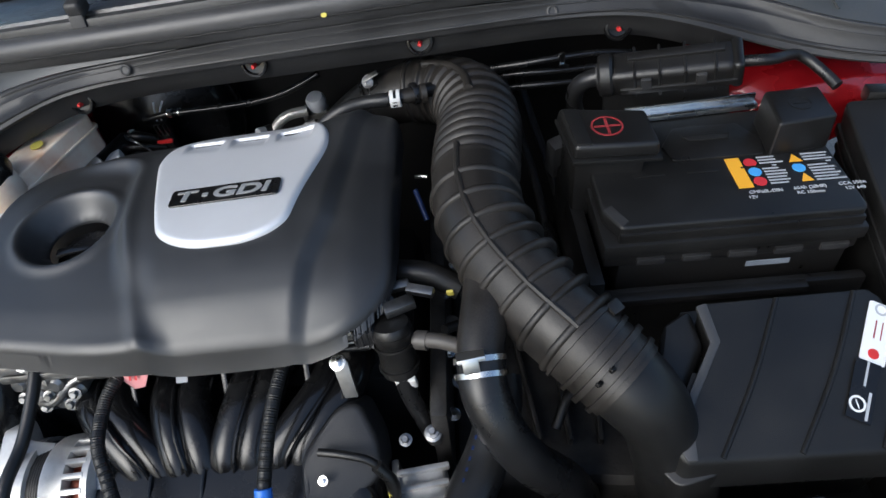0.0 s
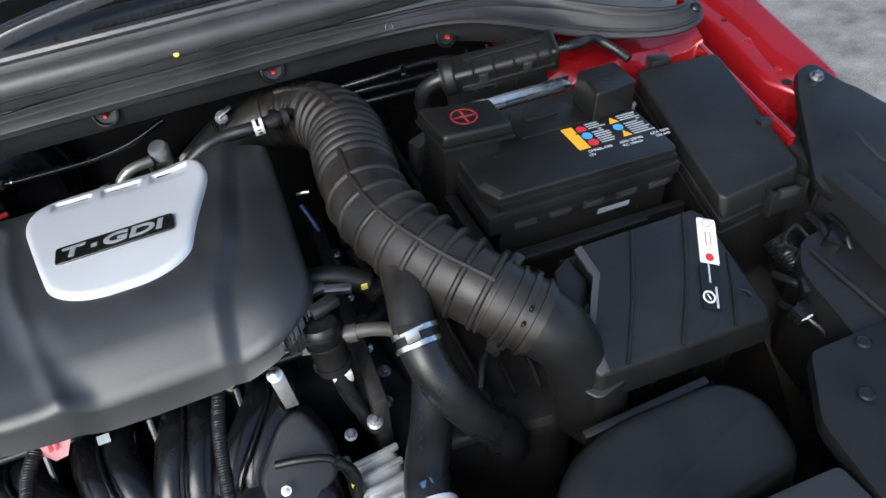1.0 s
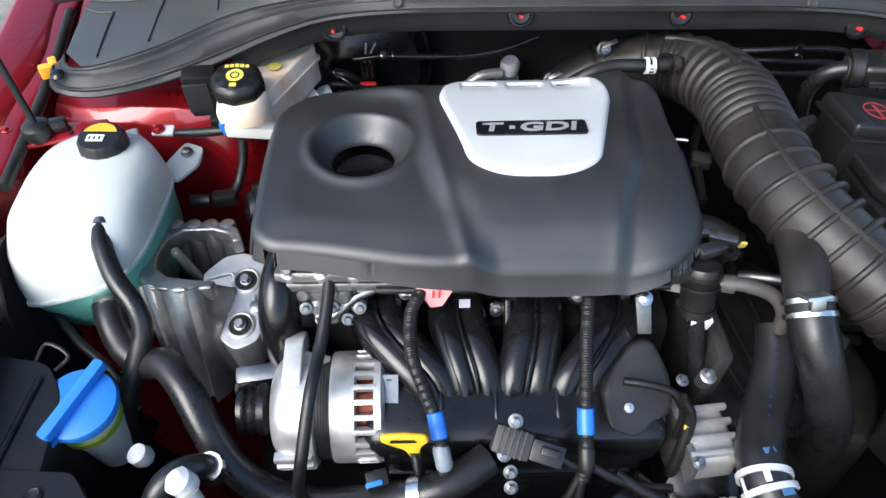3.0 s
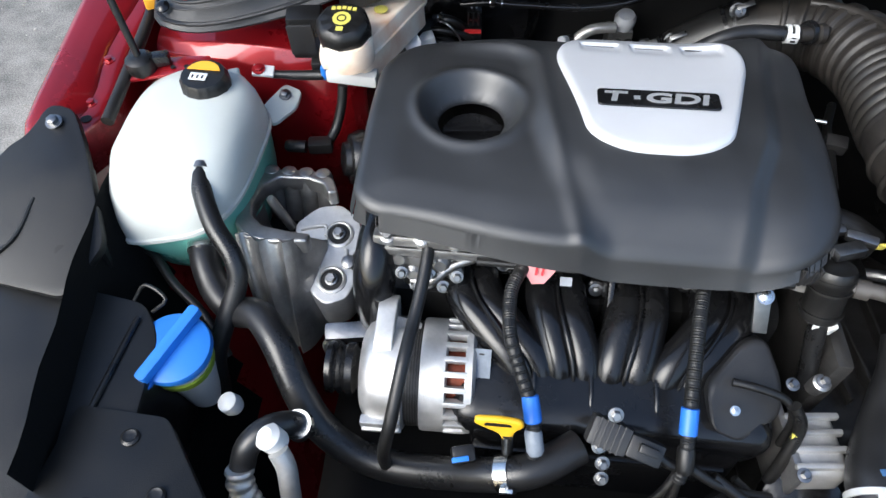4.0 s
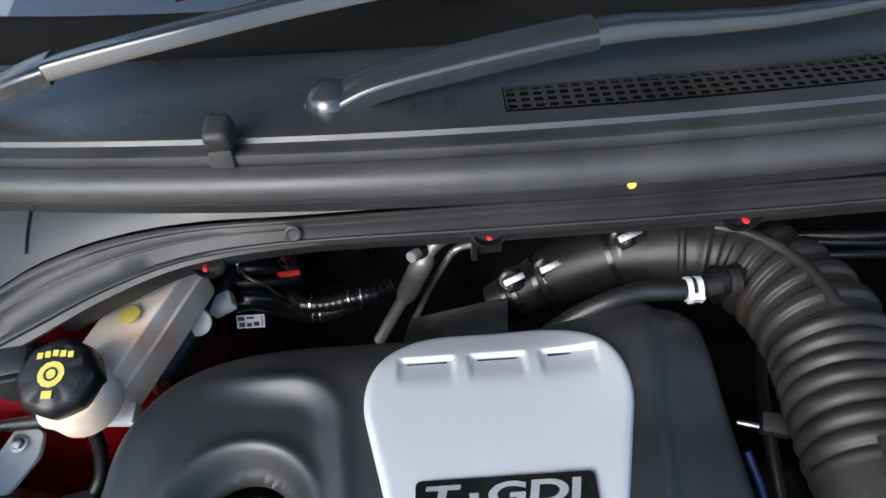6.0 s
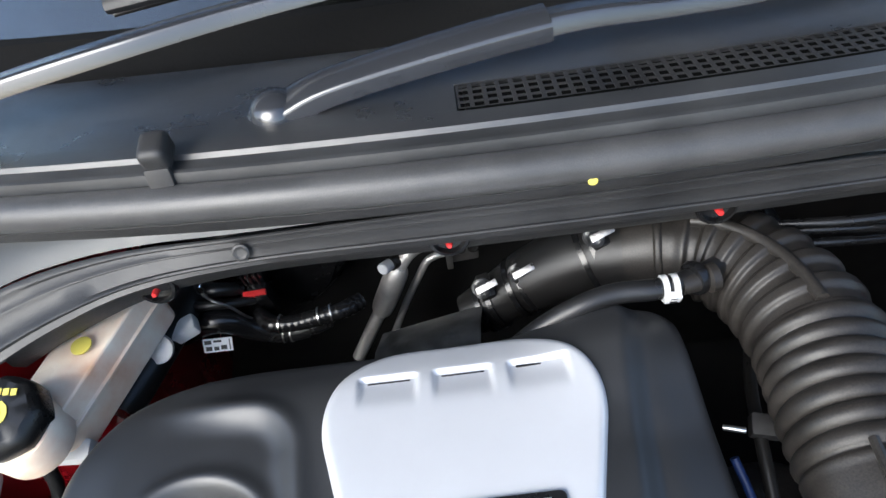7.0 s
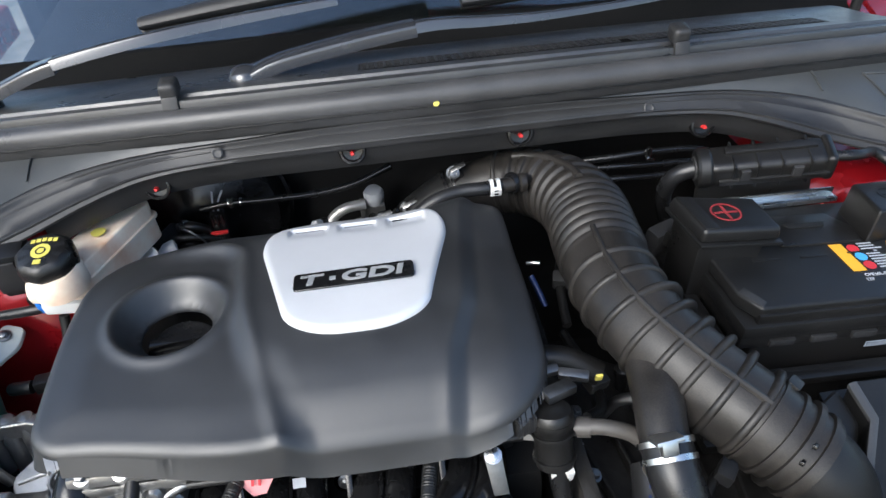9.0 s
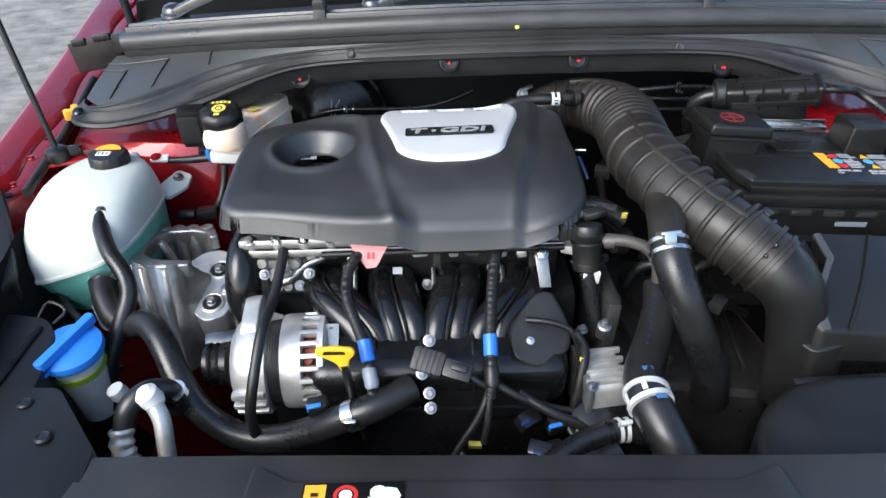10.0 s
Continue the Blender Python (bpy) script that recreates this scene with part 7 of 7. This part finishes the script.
# ---- cable conduits in front of the manifold ----
def conduit(pts, tape_at, end):
    c = thing("cable_conduit", "ribbed black cable conduit with blue tape", "conduit", "conduits over the manifold")
    part("sleeve", tube(pts, 0.0066, n=14, step=0.0011, ripple=lambda s: 1 + 0.05 * math.sin(2400 * s)), SATIN, c)
    p, d = tape_at
    part("tape", lathe(bmesh.new(), ((0.0070, -0.0125), (0.0080, -0.012), (0.0082, 0.011), (0.0070, 0.0125)), p, d, 16), BLUETAPE, c, "blue tape")
    part("end_wrap", lathe(bmesh.new(), ((0.0072, 0), (0.0082, 0.004), (0.0082, 0.020), (0.006, 0.024)), end, d, 14), TAGGREY if pts[0][0] < -0.1 else BLACK, c)
    return c


conduit([(-0.222, 0.172, 0.815), (-0.229, 0.158, 0.812), (-0.235, 0.138, 0.806), (-0.233, 0.100, 0.797), (-0.221, 0.070, 0.781), (-0.209, 0.043, 0.766), (-0.204, 0.022, 0.742), (-0.203, 0.016, 0.72)], ((-0.209, 0.043, 0.765), (0.2, -0.72, -0.66)), (-0.2065, 0.030, 0.752))
conduit([(-0.052, 0.172, 0.815), (-0.057, 0.150, 0.812), (-0.063, 0.115, 0.803), (-0.067, 0.080, 0.787), (-0.070, 0.045, 0.767), (-0.070, 0.020, 0.742), (-0.072, 0.01, 0.72)], ((-0.070, 0.045, 0.766), (0.0, -0.72, -0.66)), (-0.070, 0.028, 0.750))
solo("engine_cable", tube([(-0.318, 0.205, 0.835), (-0.318, 0.178, 0.818), (-0.320, 0.152, 0.803), (-0.325, 0.115, 0.785), (-0.330, 0.070, 0.775), (-0.338, 0.030, 0.735), (-0.345, 0.018, 0.695), (-0.345, 0.02, 0.66)], 0.0065, n=12), BLACK, "black cable over the alternator", "cable")
wires = thing("sensor_wires", "thin dark wires with blue plugs below the manifold", "wiring")
for pts in (((-0.070, 0.018, 0.735), (-0.085, 0.002, 0.70), (-0.11, -0.01, 0.66), (-0.13, -0.02, 0.62)), ((-0.068, 0.018, 0.735), (-0.04, 0.01, 0.72), (-0.01, 0.01, 0.705), (0.02, 0.015, 0.69)),
            ((-0.072, 0.016, 0.732), (-0.075, 0.0, 0.70), (-0.08, -0.01, 0.67)), ((-0.10, 0.022, 0.748), (-0.085, 0.016, 0.738), (-0.075, 0.016, 0.732))):
    part("wire", tube(pts, 0.0045, n=10), BLACK, wires)
for x, y, z in ((0.004, 0.012, 0.672), (0.0, 0.0, 0.645), (-0.268, 0.02, 0.705)):
    pl = part("plug", block((0.022, 0.016, 0.022), (x, y, z), (20, 0, 15), bevel=0.003), BLACK, wires)
    part("blue_lock", block((0.016, 0.005, 0.010), (x - 0.002, y - 0.008, z + 0.006), (20, 0, 15), bevel=0.001), BLUE, pl)

for pts, r in ((((-0.040, 0.016, 0.72), (-0.005, 0.0, 0.705), (0.025, -0.005, 0.690), (0.045, 0.0, 0.665)), 0.0055), (((-0.010, 0.03, 0.69), (0.015, 0.015, 0.672), (0.03, -0.02, 0.65), (0.02, -0.05, 0.62)), 0.004),
               (((-0.11, -0.005, 0.66), (-0.09, -0.03, 0.64), (-0.05, -0.05, 0.62)), 0.004), (((0.030, 0.075, 0.758), (0.042, 0.066, 0.735), (0.036, 0.050, 0.70), (0.030, 0.04, 0.67)), 0.0062)):
    part("wire", tube(pts, r, n=10), BLACK, wires)
for x, y, z, rz in ((-0.030, 0.004, 0.690, 35), (-0.018, -0.018, 0.665, -20), (0.040, -0.03, 0.66, 10)):
    pl = part("plug", block((0.026, 0.018, 0.018), (x, y, z), (25, 0, rz), bevel=0.003), GLOSSY, wires)
    part("blue_lock", block((0.010, 0.005, 0.007), (x - 0.004, y - 0.009, z + 0.005), (25, 0, rz), bevel=0.001), NAVY, pl)
part("yellow_lock", block((0.015, 0.006, 0.012), (-0.0895, 0.0036, 0.652), (25, 0, -5), bevel=0.001), YPRINT, wires, "dull yellow lock of a plug")
low = thing("lower_radiator_hose", "black lower radiator hose with a zinc clamp", "hose")
part("hose", tube([(-0.03, -0.050, 0.655, 0.0125), (0.000, -0.032, 0.668, 0.0125), (0.040, -0.012, 0.676, 0.0125), (0.078, -0.004, 0.678, 0.0125), (0.115, -0.006, 0.665, 0.0125)], n=18), HOSE, low)
part("clamp", join(band((0.072, -0.0045, 0.678), (1, 0.12, 0), 0.0130, 0.004, 0.0014), band((0.081, -0.0042, 0.678), (1, 0.0, 0), 0.0130, 0.004, 0.0014), block((0.014, 0.005, 0.012), (0.076, -0.010, 0.695), (30, 0, 10), bevel=0.001)), ZINC, low)
part("collar", band((0.060, -0.007, 0.677), (1, 0.2, 0), 0.0130, 0.006, 0.002), GLOSSY, low)
tagp = solo("paper_tag", thicken(strip([[(-0.236, 0.176, 0.850), (-0.233, 0.166, 0.828), (-0.215, 0.160, 0.797)], [(-0.186, 0.176, 0.846), (-0.187, 0.167, 0.826), (-0.203, 0.160, 0.799)]]), 0.0006), PINK, "pink paper tag tucked under the cover", "tag")
for k in range(2):
    part("print_bar", flat(plane_at((-0.212 + 0.006 * k, 0.1620, 0.8150), (1, -0.02, -0.1), (0.1, 0.55, 0.83)), rect(-0.0012, -0.004, 0.0012, 0.004), 0.0006), REDPRINT, tagp)
wl = solo("white_label", flat(plane_at((-0.179, 0.181, 0.7785), (1, 0.05, -0.05), (0.1, 0.75, 0.65)), rect(-0.006, -0.0045, 0.006, 0.0045), 0.001), GREYPRINT, "small pale label on a manifold runner", "label")

# ---- air-conditioning hoses beside the washer neck ----
achose = thing("refrigerant_hose", "black refrigerant hose with a crimped aluminium ferrule", "hose")
part("hose", tube([(-0.43, 0.03, 0.70), (-0.428, 0.02, 0.735), (-0.445, 0.008, 0.748), (-0.462, -0.008, 0.740), (-0.470, -0.02, 0.715)], 0.012, n=16), HOSE, achose)
part("ferrule", tube([(-0.470, -0.022, 0.722), (-0.468, -0.035, 0.70), (-0.455, -0.045, 0.672), (-0.44, -0.05, 0.65)], 0.0125, n=16, step=0.002, ripple=lambda s: 1 + 0.10 * math.sin(520 * s)), ALU, achose)
part("collar", band((-0.424, 0.022, 0.730), (0.2, 0.4, -1), 0.012, 0.008, 0.002), CHROME, achose)
port = thing("service_port", "aluminium pipe with white valve caps", "pipe")
part("pipe", tube([(-0.432, -0.012, 0.745), (-0.425, -0.02, 0.73), (-0.422, -0.035, 0.70), (-0.42, -0.05, 0.65)], 0.0095, n=14), ALU, port)
part("cap", lathe(bmesh.new(), ((0.011, -0.012), (0.013, -0.006), (0.0125, 0.008), (0.007, 0.013)), (-0.440, -0.002, 0.748), (-0.3, -0.2, 1), 20), WHITE, port)
part("cap", lathe(bmesh.new(), ((0.009, -0.010), (0.011, -0.004), (0.010, 0.007), (0.005, 0.010)), (-0.502, 0.045, 0.712), (-0.3, -0.2, 1), 18), WHITE, port)

side_cable = thing("lamp_cable", "thin black cable arching to the headlamp plug", "cable")
part("cable", tube([(-0.690, 0.150, 0.742), (-0.686, 0.180, 0.740), (-0.672, 0.212, 0.738), (-0.640, 0.208, 0.738), (-0.602, 0.172, 0.730), (-0.560, 0.142, 0.715), (-0.53, 0.11, 0.69)], 0.0052, n=12), BLACK, side_cable)
part("plug", block((0.024, 0.022, 0.018), (-0.692, 0.142, 0.748), (0, 0, 20), bevel=0.003), BLACK, side_cable)
part("copper_end", tube([(-0.690, 0.154, 0.742), (-0.689, 0.164, 0.741)], 0.0057, n=10), COPPER, side_cable)

# ---- prop rod ----
prop = thing("bonnet_prop", "black bonnet prop rod in a rubber foot on the red wing", "prop rod")
part("rod", tube([(-0.676, 0.380, 0.872), (-0.69, 0.392, 0.94), (-0.712, 0.412, 1.04), (-0.745, 0.445, 1.20), (-0.775, 0.475, 1.385)], 0.0042, n=12), BLACK, prop)
part("foot", join(lathe(bmesh.new(), ((0.016, -0.012), (0.018, 0.0), (0.016, 0.008), (0.010, 0.012)), (-0.676, 0.380, 0.866), (0, -0.1, 1), 20), block((0.03, 0.016, 0.014), (-0.660, 0.388, 0.868), (0, 0, 20), bevel=0.004)), BLACK, prop)
part("bracket", prism(rounded([Vector(p) for p in ((-0.69, 0.36, 0.856), (-0.60, 0.385, 0.862), (-0.60, 0.405, 0.866), (-0.69, 0.40, 0.860))], 0.006, 3), (0, 0, -0.004), 0.001), RED, prop, "red pressed bracket with holes")
for x in (-0.625, -0.610, -0.64):
    part("hole", lathe(bmesh.new(), ((0.003, 0), (0.003, 0.0008)), (x, 0.388 + 0.2 * (x + 0.61), 0.8625), (0, -0.1, 1), 10), DARK, prop)
orange = solo("orange_plug", join(block((0.018, 0.014, 0.016), (-0.690, 0.470, 0.893), (0, 0, 30), bevel=0.003), block((0.010, 0.020, 0.008), (-0.684, 0.478, 0.900), (0, 0, 30), bevel=0.002)), ORANGE, "orange cable plug under the fender edge", "plug")
solo("fender_seal", tube([(-0.690, 0.30, 0.845), (-0.694, 0.40, 0.862), (-0.700, 0.50, 0.88), (-0.715, 0.62, 0.90)], 0.007, n=10), RUBBER, "black rubber strip along the fender edge", "rubber seal")


# ---- front corners: headlamp brackets and housings ----
def corner(side):
    br = thing("headlamp_bracket", "dark grey plastic bracket bolted to the fender", "bracket", "headlamp brackets")
    pts = [(0.750, 0.302, 0.864), (0.722, 0.300, 0.862), (0.697, 0.262, 0.850), (0.670, 0.208, 0.828), (0.648, 0.160, 0.804), (0.672, 0.104, 0.784), (0.760, 0.115, 0.788), (0.82, 0.20, 0.818), (0.780, 0.255, 0.843), (0.757, 0.262, 0.855)]
    part("plate", prism(rounded([Vector((side * x, y, z)) for x, y, z in pts], 0.012, 3), (0, 0.004, -0.012), 0.004), SATIN, br)
    part("skirt", prism([Vector((side * x, y, z - 0.008)) for x, y, z in ((0.699, 0.258, 0.846), (0.673, 0.206, 0.825), (0.652, 0.160, 0.802), (0.660, 0.158, 0.802), (0.682, 0.205, 0.825), (0.708, 0.256, 0.846))], (0, 0, -0.03), 0.002), SATIN, br)
    part("moulding", tube([(side * 0.735, 0.200, 0.8215), (side * 0.742, 0.160, 0.8055), (side * 0.765, 0.130, 0.7955)], 0.0022, n=8), SATIN, br)
    part("bolt", bolt((side * 0.735, 0.279, 0.857), (0, -0.3, 1), 0.006, 0.008, 1.5), STEEL, br)
    part("hole", lathe(bmesh.new(), ((0.006, 0), (0.006, 0.0015)), (side * 0.690, 0.150, 0.8005), (0, -0.42, 0.9), 16), DARK, br)
    hl = thing("headlamp_housing", "matt black headlamp housing", "headlamp housing", "headlamp housings")
    pts = [(0.575, 0.085, 0.762), (0.60, 0.118, 0.768), (0.70, 0.130, 0.775), (0.80, 0.12, 0.775), (0.80, -0.10, 0.74), (0.60, -0.12, 0.74), (0.565, -0.02, 0.752)]
    # twin shells: satin left, plain black right, to put their difference in light into material
    part("shell", prism(rounded([Vector((side * x, y, z)) for x, y, z in pts], 0.012, 3), (0, 0, -0.15), 0.006), SATIN if side < 0 else BLACK, hl)
    part("rib", tube([(side * 0.60, 0.10, 0.768), (side * 0.61, 0.0, 0.757), (side * 0.62, -0.1, 0.744)], 0.003, n=8), BLACK, hl)
    lp = part("loop", tube([(side * 0.590, 0.110, 0.765), (side * 0.575, 0.118, 0.778), (side * 0.600, 0.130, 0.782), (side * 0.612, 0.120, 0.768)], 0.002, n=8), BLACK, hl)
    cp = thing("front_cover_plate", "dark grey plastic plate with push clips", "cover plate", "front plates")
    pts = [(0.62, 0.006, 0.762), (0.534, 0.002, 0.762), (0.462, -0.084, 0.760), (0.452, -0.20, 0.756), (0.64, -0.20, 0.756)] if side < 0 else [(0.60, -0.008, 0.762), (0.507, -0.008, 0.762), (0.462, -0.075, 0.760), (0.452, -0.20, 0.756), (0.64, -0.20, 0.756)]
    part("plate", prism(rounded([Vector((side * x, y, z)) for x, y, z in pts], 0.008, 3), (0, 0, -0.020), 0.003), SATIN, cp)
    for x, y in ((0.560, -0.020), (0.518, -0.068)):
        part("push_clip", lathe(bmesh.new(), ((0.0085, 0), (0.0085, 0.0012), (0.0062, 0.0026), (0.0050, 0.0020), (0.002, 0.0018)), (side * x, y, 0.7615), (0, 0, 1), 18), BLACK, cp)


for side in (-1, 1):
    corner(side)

# ---- radiator top panel with warning label ----
panel = thing("radiator_cover", "dark grey plastic radiator cover with a warning label", "radiator cover")
part("panel", prism(rounded([Vector(p) for p in ((-0.47, -0.090, 0.758), (-0.30, -0.094, 0.758), (0.20, -0.110, 0.756), (0.45, -0.112, 0.754), (0.46, -0.28, 0.762), (-0.47, -0.28, 0.762))], 0.006, 2), (0, 0, -0.03), 0.004), GREYBLK, panel)
part("ridge", prism(rounded([Vector(p) for p in ((-0.302, -0.108, 0.7615), (-0.264, -0.132, 0.763), (0.14, -0.142, 0.762), (0.18, -0.122, 0.7605), (0.19, -0.26, 0.768), (-0.31, -0.26, 0.768))], 0.01, 3), (0, 0, -0.006), 0.002), GREYBLK, panel)
wl = plane_at((-0.203, -0.1375, 0.7640), (1, 0, 0), (0, 1, -0.035))
lab = part("warning_label", flat(wl, rect(-0.048, -0.05, 0.042, 0.002), 0.0008), GLOSSY, panel, "black warning label with pictograms")
up1 = wl @ Matrix.Translation((0, 0, 0.0008))
part("orange_field", flat(up1, rect(-0.046, -0.048, -0.027, 0.0), 0.0004), ORANGE, lab)
part("print_bar", flat(up1, rect(-0.040, -0.013, -0.033, -0.009), 0.0007), BLACK, lab)
part("red_ring", ring_flat(up1, -0.009, -0.012, 0.0075, 0.011, 0.0004), REDBIT, lab)
part("pictogram", flat(up1, disc(-0.009, -0.012, 0.006, 10), 0.0004), PAPER, lab)
part("pictogram", join(flat(up1, disc(0.020, -0.010, 0.008, 9), 0.0004), flat(up1, disc(0.030, -0.014, 0.010, 7), 0.0006), flat(up1, disc(0.014, -0.020, 0.006, 6), 0.0005)), PAPER, lab)
